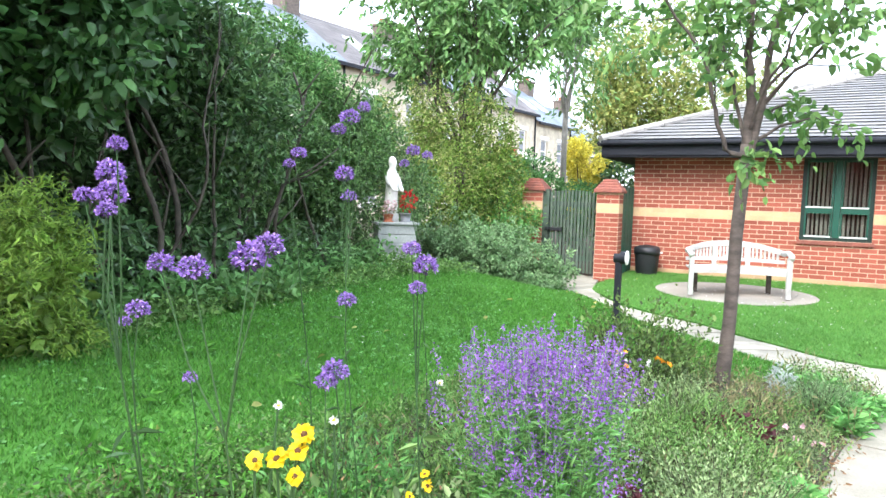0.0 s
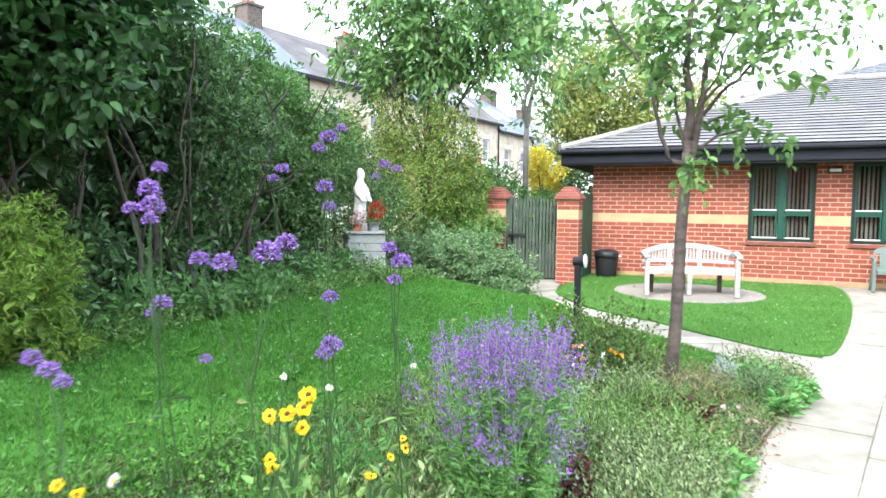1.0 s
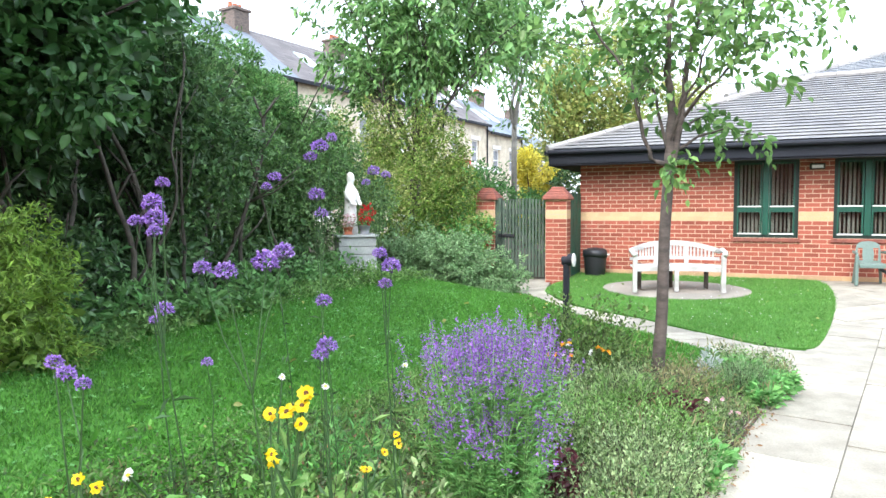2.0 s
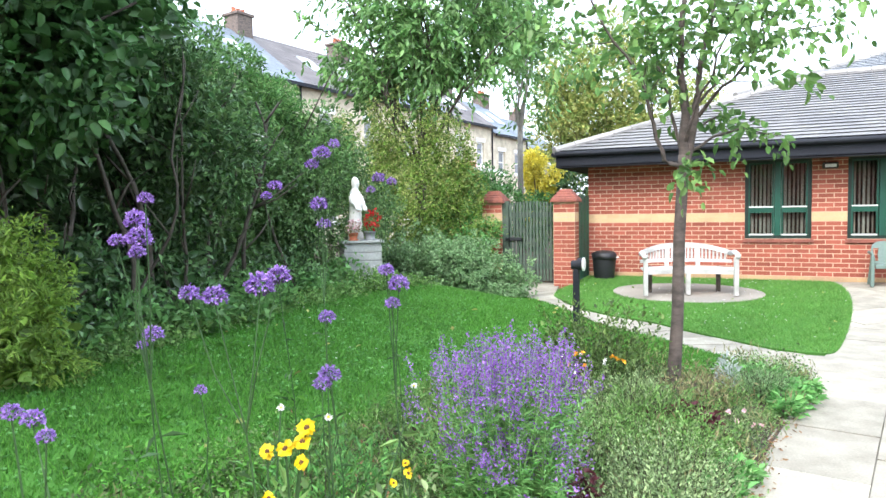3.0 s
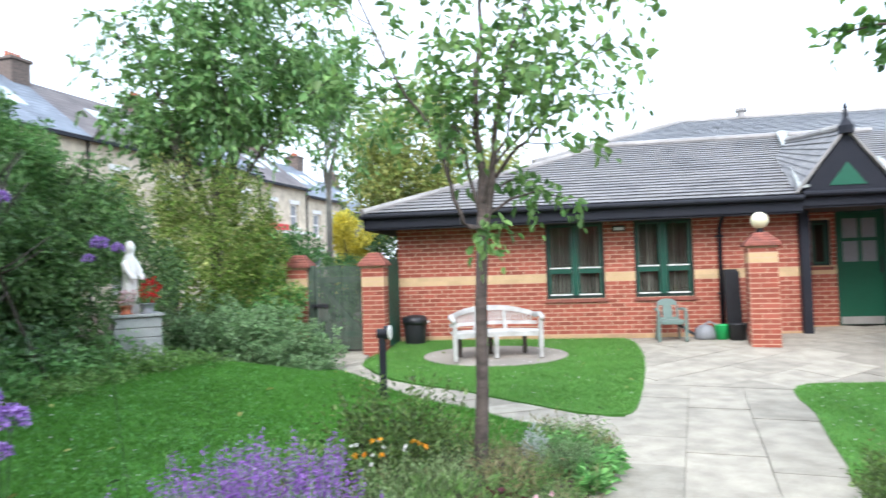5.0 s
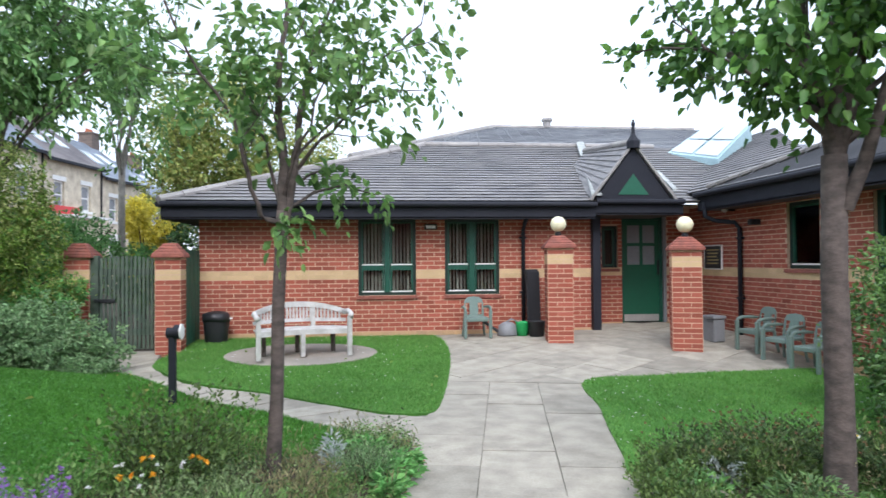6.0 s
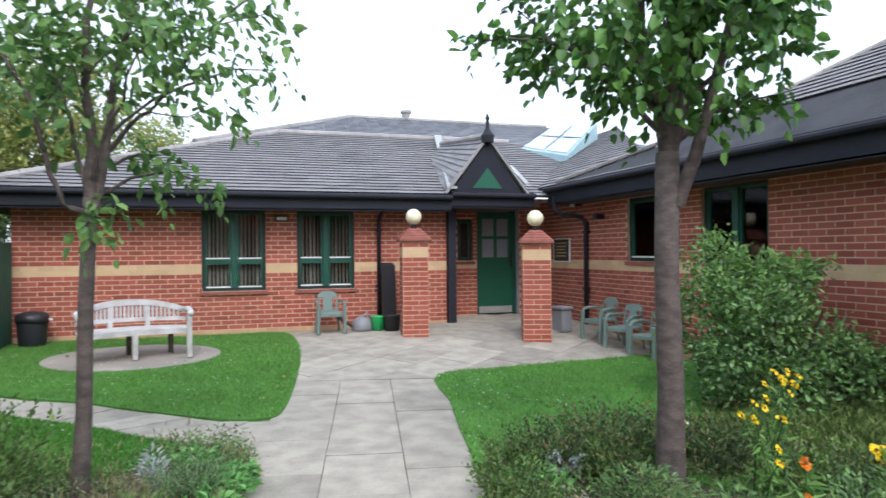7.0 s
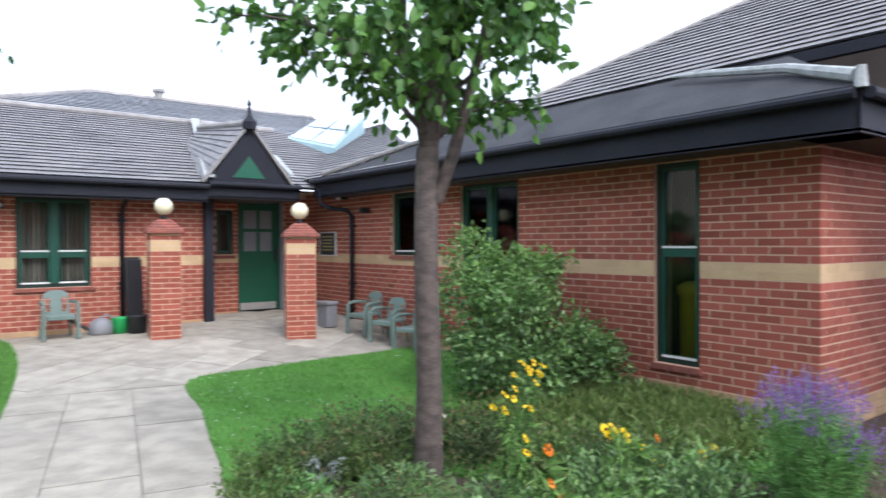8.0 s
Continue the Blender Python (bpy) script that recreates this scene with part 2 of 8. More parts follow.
M_BROWNC = material("brown_flower_centre", (0.11, 0.05, 0.02), 0.9, (0.06, 0.03, 0.01), 60, 0.7, 200, 0.5)
M_STONEW = material("white_painted_stone", (0.80, 0.79, 0.76), 0.6, (0.66, 0.66, 0.64), 8, 0.5, 60, 0.1)
M_STONEG = material("weathered_grey_stone", (0.44, 0.45, 0.44), 0.9, (0.27, 0.29, 0.28), 5, 0.9, 50, 0.4)
M_BENCH = material("weathered_pale_timber", (0.58, 0.575, 0.56), 0.8, (0.36, 0.35, 0.33), 7, 0.8, 90, 0.25)
M_PLASTICG = material("pale_green_plastic", (0.165, 0.235, 0.21), 0.45, (0.115, 0.17, 0.15), 3, 0.5, 50, 0.03)
M_BLACKP = material("black_plastic", (0.018, 0.020, 0.024), 0.5, (0.03, 0.03, 0.034), 4, 0.5, 50, 0.05)
M_GREYP = material("grey_plastic", (0.24, 0.25, 0.27), 0.5, (0.18, 0.19, 0.2), 4, 0.5, 50, 0.05)
M_LIMEP = material("bright_green_plastic", (0.02, 0.45, 0.12), 0.45, (0.02, 0.35, 0.1), 4, 0.5, 50, 0.03)
M_TERRA = material("terracotta", (0.42, 0.14, 0.07), 0.85, (0.32, 0.10, 0.05), 6, 0.6, 60, 0.15)
M_GATE = material("weathered_green_timber", (0.10, 0.13, 0.10), 0.85, (0.05, 0.085, 0.06), 6, 0.9, 70, 0.4, "object", 0.2)
M_GLOBE = material("cream_globe", (0.82, 0.78, 0.55), 0.35, (0.76, 0.72, 0.5), 4, 0.5, 40, 0.02)
M_CAP = material("red_coping_tile", (0.30, 0.10, 0.072), 0.9, (0.18, 0.070, 0.055), 9, 0.9, 45, 0.5)
M_HOUSE = material("pale_sandstone_wall", (0.70, 0.62, 0.48), 0.9, (0.46, 0.39, 0.29), 2.2, 0.9, 14, 0.3)
M_STACK = material("sooty_chimney_brick", (0.20, 0.155, 0.13), 0.9, (0.085, 0.07, 0.062), 9, 1.0, 22, 0.6, stretch=(1, 1, 3.2))
M_HOUSED = material("dark_sandstone_wall", (0.26, 0.22, 0.17), 0.9, (0.17, 0.14, 0.11), 1.2, 0.8, 14, 0.3)
M_SLATE = material("blue_grey_slate", (0.20, 0.235, 0.28), 0.8, (0.14, 0.165, 0.20), 0.8, 0.8, 10, 0.1, "island", 0.12)
M_SLATED = material("brown_grey_slate", (0.17, 0.155, 0.155), 0.75, (0.11, 0.10, 0.105), 0.8, 0.8, 10, 0.1, "island", 0.15)
M_REDSIGN = material("red_shopfront", (0.55, 0.03, 0.03), 0.5, (0.45, 0.02, 0.02), 2, 0.5, 30, 0.0)
M_SIGN = material("black_plaque", (0.015, 0.016, 0.02), 0.3, (0.02, 0.02, 0.025), 4, 0.5, 30, 0.0)
M_GOLD = material("gold_lettering", (0.5, 0.42, 0.2), 0.5, (0.4, 0.33, 0.15), 4, 0.5, 30, 0.0)
M_YEL = material("yellow_bin_plastic", (0.85, 0.68, 0.03), 0.5, (0.7, 0.55, 0.03), 4, 0.5, 30, 0.0)
M_SKYG = material("rooflight_glazing", (0.50, 0.57, 0.60), 0.15, (0.42, 0.50, 0.54), 3, 0.4, 20, 0.0)
M_TEAL = material("pale_blue_flashing", (0.35, 0.50, 0.54), 0.5, (0.28, 0.42, 0.46), 4, 0.5, 30, 0.05)


# ---- geometry helpers ----
def ground_z(x, y):
    """Height of the garden: nearly level, rising to the building and up a bank under the hedge."""
    s = np.clip((y - 7.5) / 4.5, 0, 1)
    z = -0.04 + 0.22 * s * s * (3 - 2 * s)
    z = z + 0.07 * np.clip((x - 1) / 4, 0, 1) * np.clip((y - 8.5) / 3, 0, 1)
    b = np.clip((-1.0 - x) / 2.7, 0, 1)
    f = np.clip((y - 7.6) / 2.2, 0, 1)
    z = z + 0.46 * b * b * (3 - 2 * b) * (1 - f * f * (3 - 2 * f))
    return z


def gz(x, y):
    return float(ground_z(x, y))


def link_mesh(name, me, mat, parent=None, label="", smooth=False):
    me.materials.append(mat)
    if smooth:
        me.polygons.foreach_set("use_smooth", [True] * len(me.polygons))
    ob = new(name, me)
    if parent is not None:
        ob.parent = parent
    if label:
        tagged(ob, label)
    return ob


def part(name, bm, mat, parent=None, label="", smooth=False):
    """Links a bmesh as one mesh object under a thing or under a part."""
    me = bpy.data.meshes.new(name)
    bmesh.ops.recalc_face_normals(bm, faces=bm.faces)
    bm.to_mesh(me)
    bm.free()
    return link_mesh(name, me, mat, parent, label, smooth)


def poly_mesh(name, verts, faces):
    """A mesh from an (n, 3) array of corners and an (m, k) array of faces with k corners each."""
    verts, faces = np.asarray(verts, dtype=np.float32), np.asarray(faces, dtype=np.int32)
    me = bpy.data.meshes.new(name)
    m, k = faces.shape
    me.vertices.add(len(verts))
    me.vertices.foreach_set("co", verts.ravel())
    me.loops.add(m * k)
    me.loops.foreach_set("vertex_index", faces.ravel())
    me.polygons.add(m)
    me.polygons.foreach_set("loop_start", np.arange(0, m * k, k, dtype=np.int32))
    me.polygons.foreach_set("use_smooth", np.zeros(m, dtype=bool))
    me.update(calc_edges=True)
    return me


def box(bm, lo, hi, turn=None, bevel=0.0):
    """A box between two corners, turned by a matrix after building, with softened edges."""
    lo, hi = Vector(lo), Vector(hi)
    r = bmesh.ops.create_cube(bm, size=1.0)
    size, mid = hi - lo, (hi + lo) / 2
    for v in r["verts"]:
        v.co = Vector((v.co.x * size.x, v.co.y * size.y, v.co.z * size.z)) + mid
    if bevel:
        edges = {e for v in r["verts"] for e in v.link_edges}
        out = bmesh.ops.bevel(bm, geom=list(edges), offset=bevel, segments=1, affect="EDGES")
        verts = {v for f in out["faces"] for v in f.verts} | {v for v in r["verts"] if v.is_valid}
    else:
        verts = set(r["verts"])
    if turn is not None:
        for v in verts:
            v.co = turn @ v.co
    return verts


def tube(bm, pts, radii, seg=8, caps=True):
    """A tapered tube along points."""
    rings = []
    pts = [Vector(p) for p in pts]
    for i, p in enumerate(pts):
        d = (pts[min(i + 1, len(pts) - 1)] - pts[max(i - 1, 0)]).normalized()
        a = d.orthogonal().normalized() if abs(d.z) < 0.9 else Vector((1, 0, 0)).cross(d).normalized()
        if abs(d.z) >= 0.9:
            a = (Vector((1, 0, 0)) - d * d.x).normalized()
        b = d.cross(a)
        rings.append([bm.verts.new(p + (a * math.cos(2 * math.pi * k / seg) + b * math.sin(2 * math.pi * k / seg)) * radii[i]) for k in range(seg)])
    for r0, r1 in zip(rings, rings[1:]):
        for k in range(seg):
            bm.faces.new((r0[k], r0[(k + 1) % seg], r1[(k + 1) % seg], r1[k]))
    if caps:
        bm.faces.new(rings[0][::-1])
        bm.faces.new(rings[-1])


def lathe(bm, profile, at=(0, 0, 0), seg=20):
    """Turns (radius, height) pairs round the vertical through a place."""
    at = Vector(at)
    rings = [[bm.verts.new(at + Vector((r * math.cos(2 * math.pi * k / seg), r * math.sin(2 * math.pi * k / seg), z))) for k in range(seg)] for r, z in profile]
    for r0, r1 in zip(rings, rings[1:]):
        for k in range(seg):
            bm.faces.new((r0[k], r0[(k + 1) % seg], r1[(k + 1) % seg], r1[k]))
    bm.faces.new(rings[0][::-1])
    bm.faces.new(rings[-1])


def prism(bm, poly, depth):
    """A flat polygon given by its corners, pushed along the vector depth."""
    depth = Vector(depth)
    a = [bm.verts.new(Vector(p)) for p in poly]
    b = [bm.verts.new(Vector(p) + depth) for p in poly]
    bm.faces.new(a[::-1])
    bm.faces.new(b)
    for i in range(len(a)):
        j = (i + 1) % len(a)
        bm.faces.new((a[i], a[j], b[j], b[i]))


def thing(name, label, category, at=(0, 0, 0), group="", turn=0.0, kind=""):
    ob = new(name)
    ob.matrix_world = pose(*at, 0, 0, turn)
    return tagged(ob, label, category, group, kind)


def boxes_part(name, items, mat, parent, label="", bevel=0.0):
    bm = bmesh.new()
    for lo, hi in items:
        box(bm, lo, hi, None, bevel)
    return part(name, bm, mat, parent, label)


# leaves: an array of small folded blades
def leaf_arrays(pos, ax, size, rng, width=0.5, fold=0.25, droop=0.25, broad=False):
    """Corners and faces of one pointed, folded leaf at each place; ax: its direction; size: its length."""
    n = len(pos)
    ax = ax / np.maximum(np.linalg.norm(ax, axis=1, keepdims=True), 1e-6)
    ref = rng.normal(size=(n, 3)) + np.array([0, 0, 1.2])
    side = np.cross(ax, ref)
    side /= np.maximum(np.linalg.norm(side, axis=1, keepdims=True), 1e-6)
    up = np.cross(side, ax)
    L = np.asarray(size).reshape(n, 1)
    W = L * width * 0.5
    base = pos
    tip = pos + ax * L - up * L * droop
    mid = pos + ax * L * 0.5
    l1 = mid + side * W + up * W * fold * 1.6
    r1 = mid - side * W + up * W * fold * 1.6
    if broad:
        a, b = pos + ax * L * 0.26 - up * L * droop * 0.04, pos + ax * L * 0.66 - up * L * droop * 0.4
        rise = up * W * fold * 1.6
        v = np.stack([base, a + side * W * 0.86 + rise, b + side * W * 0.82 + rise * 0.8, tip, b - side * W * 0.82 + rise * 0.8, a - side * W * 0.86 + rise], axis=1).reshape(-1, 3)
        i = np.arange(n)[:, None] * 6
        f = np.concatenate([i + np.array([0, 1, 2, 3]), i + np.array([0, 3, 4, 5])], axis=1).reshape(-1, 4)
        return v, f
    v = np.stack([base, l1, tip, r1], axis=1).reshape(-1, 3)
    i = np.arange(n)[:, None] * 4
    f = np.concatenate([i + np.array([0, 1, 2]), i + np.array([0, 2, 3])], axis=1).reshape(-1, 3)
    return v, f


def leaves(name, pos, ax, size, mat, parent, rng, label="", **kw):
    v, f = leaf_arrays(np.asarray(pos, float), np.asarray(ax, float), size, rng, **kw)
    return link_mesh(name, poly_mesh(name, v, f), mat, parent, label, f.shape[1] == 4)


def blob(rng, n, centre, radii, shell=0.55):
    """Places in an uneven ellipsoid, most of them near its skin, and their outward directions."""
    d = rng.normal(size=(n, 3))
    d /= np.linalg.norm(d, axis=1, keepdims=True)
    r = shell + (1 - shell) * rng.random(n) ** 0.6
    wob = 1 + 0.16 * np.sin(d[:, 0] * 5 + centre[0] * 3) * np.cos(d[:, 2] * 6 + centre[1] * 2) + 0.10 * np.sin(d[:, 1] * 11 + d[:, 2] * 7)
    p = np.array(centre) + d * (r * wob)[:, None] * np.array(radii)
    return p, d


def lumps(rng, n, centre, radii, k, small=0.42):
    """Breaks an ellipsoid into k smaller ones round its skin, so that it has bays and gaps."""
    c, _ = blob(rng, k, centre, radii, 0.45)
    return [(tuple(q), tuple(np.array(radii) * small * rng.uniform(0.7, 1.25)), max(4, n // k)) for q in c]


def shoots(rng, start, way, length, per, droop=0.5):
    """Leaf places and directions along drooping shoots that begin at the given places."""
    n = len(start)
    way = way / np.maximum(np.linalg.norm(way, axis=1, keepdims=True), 1e-6)
    L = (length * rng.uniform(0.55, 1.25, n))[:, None]
    P, A = [], []
    for k in range(per):
        s = (k + 0.6) / per
        side = np.cross(way, rng.normal(size=(n, 3)))
        side /= np.maximum(np.linalg.norm(side, axis=1, keepdims=True), 1e-6)
        P.append(start + way * L * s - np.array([0, 0, 1]) * L * droop * s * s + rng.normal(size=(n, 3)) * 0.012)
        A.append(way * (0.4 + 0.8 * s) + side * 0.9 + np.array([0, 0, -droop * 1.4]))
    return np.concatenate(P), np.concatenate(A)


def clumps(rng, n, centre, radii, clump, per, shell=0.6):
    """Leaf places gathered in clumps that fill an ellipsoid."""
    c, d = blob(rng, n, centre, radii, shell)
    p = np.repeat(c, per, axis=0) + rng.normal(size=(n * per, 3)) * clump
    a = np.repeat(d, per, axis=0) + rng.normal(size=(n * per, 3)) * 0.9
    return p, a

# ---- ground, lawns, paving ----
from mathutils.geometry import delaunay_2d_cdt


def inside(poly, x, y):
    """Which of the places lie in a polygon."""
    x, y = np.asarray(x, float), np.asarray(y, float)
    res = np.zeros(x.shape, bool)
    for (x0, y0), (x1, y1) in zip(poly, poly[1:] + poly[:1]):
        hit = ((y0 > y) != (y1 > y)) & (x < (x1 - x0) * (y - y0) / (y1 - y0 + 1e-12) + x0)
        res ^= hit
    return res


def smooth_outline(poly, steps=5):
    """A closed curve through the corners."""
    out, n = [], len(poly)
    for i in range(n):
        p0, p1, p2, p3 = (np.array(poly[(i + k) % n], float) for k in (-1, 0, 1, 2))
        for s in range(steps):
            t = s / steps
            out.append(tuple(0.5 * (2 * p1 + (p2 - p0) * t + (2 * p0 - 5 * p1 + 4 * p2 - p3) * t * t + (3 * p1 - p0 - 3 * p2 + p3) * t ** 3)))
    return out


def sheet(name, outline, mat, lift, step=0.25, skirt=0.08, rough=0.0, seed=1):
    """A sheet of ground that follows the garden's height inside an outline, with an edge that goes down."""
    rng = np.random.default_rng(seed)
    xs, ys = [p[0] for p in outline], [p[1] for p in outline]
    gx, gy = np.meshgrid(np.arange(min(xs), max(xs), step), np.arange(min(ys), max(ys), step))
    gx, gy = gx.ravel() + rng.uniform(-0.3, 0.3, gx.size) * step, gy.ravel() + rng.uniform(-0.3, 0.3, gy.size) * step
    ok = inside(outline, gx, gy)
    pts = [Vector(p) for p in outline] + [Vector(p) for p in zip(gx[ok], gy[ok])]
    n = len(outline)
    v, _, f, *_ = delaunay_2d_cdt(pts, [(i, (i + 1) % n) for i in range(n)], [], 1, 1e-5)
    bm = bmesh.new()
    vs = [bm.verts.new((p.x, p.y, gz(p.x, p.y) + lift + (rng.uniform(-rough, rough) if i >= n else 0))) for i, p in enumerate(v)]
    for face in f:
        try:
            bm.faces.new([vs[i] for i in face])
        except ValueError:
            pass
    low = [bm.verts.new((x, y, gz(x, y) + lift - skirt)) for x, y in outline]
    for i in range(n):
        j = (i + 1) % n
        try:
            bm.faces.new((vs[i], vs[j], low[j], low[i]))
        except ValueError:
            pass
    return tagged(part(name, bm, mat), kind="structure")


# one sheet to the horizon, lowered a little under the paving
gxs = np.concatenate([[-600, -150, -60, -30], np.arange(-16, 14.1, 0.5), [20, 40, 100, 600]])
gys = np.concatenate([[-600, -150, -50, -20], np.arange(-8, 20.1, 0.5), [26, 40, 80, 200, 600]])
GX, GY = np.meshgrid(gxs, gys)
GZ = ground_z(GX, GY) - 0.07
nx = len(gxs)
idx = np.arange(nx * len(gys)).reshape(len(gys), nx)
quads = np.stack([idx[:-1, :-1], idx[:-1, 1:], idx[1:, 1:], idx[1:, :-1]], axis=-1).reshape(-1, 4)
tagged(link_mesh("ground", poly_mesh("ground", np.stack([GX, GY, GZ], -1).reshape(-1, 3), quads), M_SOIL, None, "dark brown garden soil under the whole garden", True), kind="structure")

LAWN_BENCH = smooth_outline([(-2.30, 9.98), (-1.97, 9.35), (-1.55, 8.85), (-0.62, 8.33), (0.15, 7.68), (0.80, 7.16), (1.12, 7.08), (1.30, 7.25), (1.50, 8.2), (1.72, 9.6), (1.80, 10.6), (1.76, 11.5), (1.5, 11.88), (0.4, 11.95), (-1.0, 11.95), (-2.1, 11.9), (-2.16, 11.2)], 4)
LAWN_LEFT = smooth_outline([(-1.0, 7.86), (-0.45, 7.42), (0.12, 6.82), (0.55, 6.35), (0.2, 5.9), (-0.7, 5.6), (-1.3, 5.0), (-1.6, 4.0), (-1.7, 3.0), (-1.9, 2.0), (-2.05, 0.6), (-2.2, -2.4), (-4.2, -2.4), (-4.0, 0.6), (-3.9, 2.0), (-4.3, 3.5), (-4.6, 5.5), (-4.6, 7.2), (-4.3, 8.6), (-3.2, 9.4), (-2.7, 9.5), (-1.95, 8.75), (-1.62, 8.42)], 4)
LAWN_RIGHT = smooth_outline([(3.24, 8.46), (2.98, 7.2), (2.73, 6.17), (2.58, 5.5), (2.46, 4.97), (2.80, 4.75), (3.6, 4.5), (4.6, 3.4), (6.0, 2.8), (6.72, 3.4), (6.72, 6.0), (6.70, 8.5), (5.6, 8.70), (4.2, 8.62)], 4)
lawn_label = "bright green clipped lawn with small daisies"
sheet("lawn_1", LAWN_BENCH, M_TURF, 0.015, 0.2, 0.1, 0.008, 1)
sheet("lawn_2", LAWN_LEFT, M_TURF, 0.005, 0.2, 0.1, 0.01, 2)
sheet("lawn_3", LAWN_RIGHT, M_TURF, 0.015, 0.2, 0.1, 0.008, 3)
BED_LEFT = smooth_outline([(0.55, 6.4), (0.93, 6.25), (0.98, 5.5), (0.72, 4.5), (0.50, 3.3), (0.28, 2.2), (0.05, 1.0), (-0.05, 0.0), (-0.2, -1.5), (-2.2, -1.5), (-2.1, 0.6), (-1.95, 2.0), (-1.7, 3.2), (-1.6, 4.1), (-1.3, 5.0), (-0.7, 5.6), (0.15, 5.9)], 4)
BED_RIGHT = smooth_outline([(2.34, 4.5), (2.50, 4.95), (2.80, 5.25), (3.3, 5.45), (4.1, 5.5), (4.7, 5.4), (5.0, 4.8), (5.6, 3.6), (6.2, 2.9), (6.2, 1.6), (4.2, 0.6), (2.2, 0.6), (1.9, 2.5)], 4)
sheet("flower_bed_1", BED_LEFT, M_SOIL, 0.0, 0.2, 0.06, 0.025, 4)
sheet("flower_bed_2", BED_RIGHT, M_SOIL, 0.0, 0.2, 0.06, 0.025, 5)

PAVED = [(-0.6, -3.5), (3.0, -3.5), (2.9, 4.6), (3.3, 8.4), (6.9, 8.5), (6.9, 13.1), (1.4, 12.2), (1.3, 8.0), (0.9, 6.0), (0.2, 3.0), (-0.3, 0.0)]
sheet("pavement_base", PAVED, M_BASE, -0.014, 0.3, 0.04, 0.0, 7)

# round paved spot under the bench
disc = [(-0.36 + 1.09 * math.cos(a), 10.38 + 0.78 * math.sin(a)) for a in np.linspace(0, 2 * math.pi, 40, endpoint=False)]
sheet("pavement_round", disc, M_SLABJ, 0.028, 0.3, 0.05, 0.0, 6)

# daisies and grass blades
def grass(name, outline, count, seed, high=0.035, mat=M_GRASS):
    rng = np.random.default_rng(seed)
    xs, ys = np.array([p[0] for p in outline]), np.array([p[1] for p in outline])
    x, y = rng.uniform(xs.min(), xs.max(), count * 2), rng.uniform(ys.min(), ys.max(), count * 2)
    ok = inside(outline, x, y) & ~inside(disc, x, y)
    x, y = x[ok][:count], y[ok][:count]
    n = len(x)
    z = ground_z(x, y) + 0.005
    a = rng.uniform(0, 2 * math.pi, n)
    h = high * rng.uniform(0.5, 1.5, n)
    w = rng.uniform(0.003, 0.006, n)
    lean = rng.normal(size=(n, 2)) * 0.5
    p0 = np.stack([x - np.cos(a) * w, y - np.sin(a) * w, z], 1)
    p1 = np.stack([x + np.cos(a) * w, y + np.sin(a) * w, z], 1)
    p2 = np.stack([x + lean[:, 0] * h, y + lean[:, 1] * h, z + h], 1)
    v = np.stack([p0, p1, p2], 1).reshape(-1, 3)
    f = np.arange(n * 3).reshape(-1, 3)
    return tagged(link_mesh(name, poly_mesh(name, v, f), mat, None, lawn_label), kind="stuff")


grass("grass", LAWN_BENCH, 90000, 11)
# left lawn: tree shade comes partly from the darker blade colour
grass("grass", LAWN_LEFT, 260000, 12, 0.026, M_GRASS2)
grass("grass", LAWN_RIGHT, 80000, 13)


def specks(name, label, outline, count, seed, mat, size, lift, petals):
    """Many small flowers or fallen leaves scattered over a lawn."""
    rng = np.random.default_rng(seed)
    xs, ys = np.array([p[0] for p in outline]), np.array([p[1] for p in outline])
    x, y = rng.uniform(xs.min(), xs.max(), count * 3), rng.uniform(ys.min(), ys.max(), count * 3)
    ok = inside(outline, x, y) & (np.sin(x * 1.7 + seed) + np.cos(y * 1.3) > rng.uniform(-1.6, 1.2, len(x)))
    c = np.stack([x[ok], y[ok], ground_z(x[ok], y[ok]) + lift], 1)[:count]
    ax = rng.normal(size=(len(c) * petals, 3)) * np.array([1, 1, 0.25])
    ob = leaves(name, np.repeat(c, petals, 0), ax, size * rng.uniform(0.7, 1.3, len(ax)), mat, None, rng, width=0.6, broad=True)
    return tagged(ob, label, kind="stuff")


specks("daisy", "tiny white lawn daisies", LAWN_BENCH, 150, 14, M_WHITEP, 0.011, 0.042, 6)
specks("daisy", "tiny white lawn daisies", LAWN_RIGHT, 260, 15, M_WHITEP, 0.011, 0.042, 6)
specks("daisy", "tiny white lawn daisies", LAWN_LEFT, 120, 16, M_WHITEP, 0.010, 0.045, 6)
specks("fallen_leaf", "yellow and brown fallen leaves on the lawn", LAWN_LEFT, 46, 17, M_LEAFB, 0.055, 0.045, 1)
specks("fallen_leaf", "yellow and brown fallen leaves on the lawn", LAWN_BENCH, 14, 18, M_LEAFB, 0.045, 0.045, 1)
specks("clover", "broad clover and weed leaves in the lawn", LAWN_LEFT, 4200, 19, M_LUSH, 0.026, 0.018, 3)


# ---- building walls ----
BAND = 1.17
COURSE = 0.075


def wall_cells(bm, frame_m, length, z0, z1, thick, openings, start=0.0):
    """A wall in its own axes (u along, v into the wall, z up) with openings cut through."""
    us = sorted({start, length, *[u for o in openings for u in o[:2]]})
    zs = sorted({z0, z1, *[z for o in openings for z in o[2:4]]})
    for u0, u1 in zip(us, us[1:]):
        for a, b in zip(zs, zs[1:]):
            um, zm = (u0 + u1) / 2, (a + b) / 2
            if any(o[0] < um < o[1] and o[2] < zm < o[3] for o in openings):
                continue
            box(bm, (u0, 0, a), (u1, thick, b), frame_m)


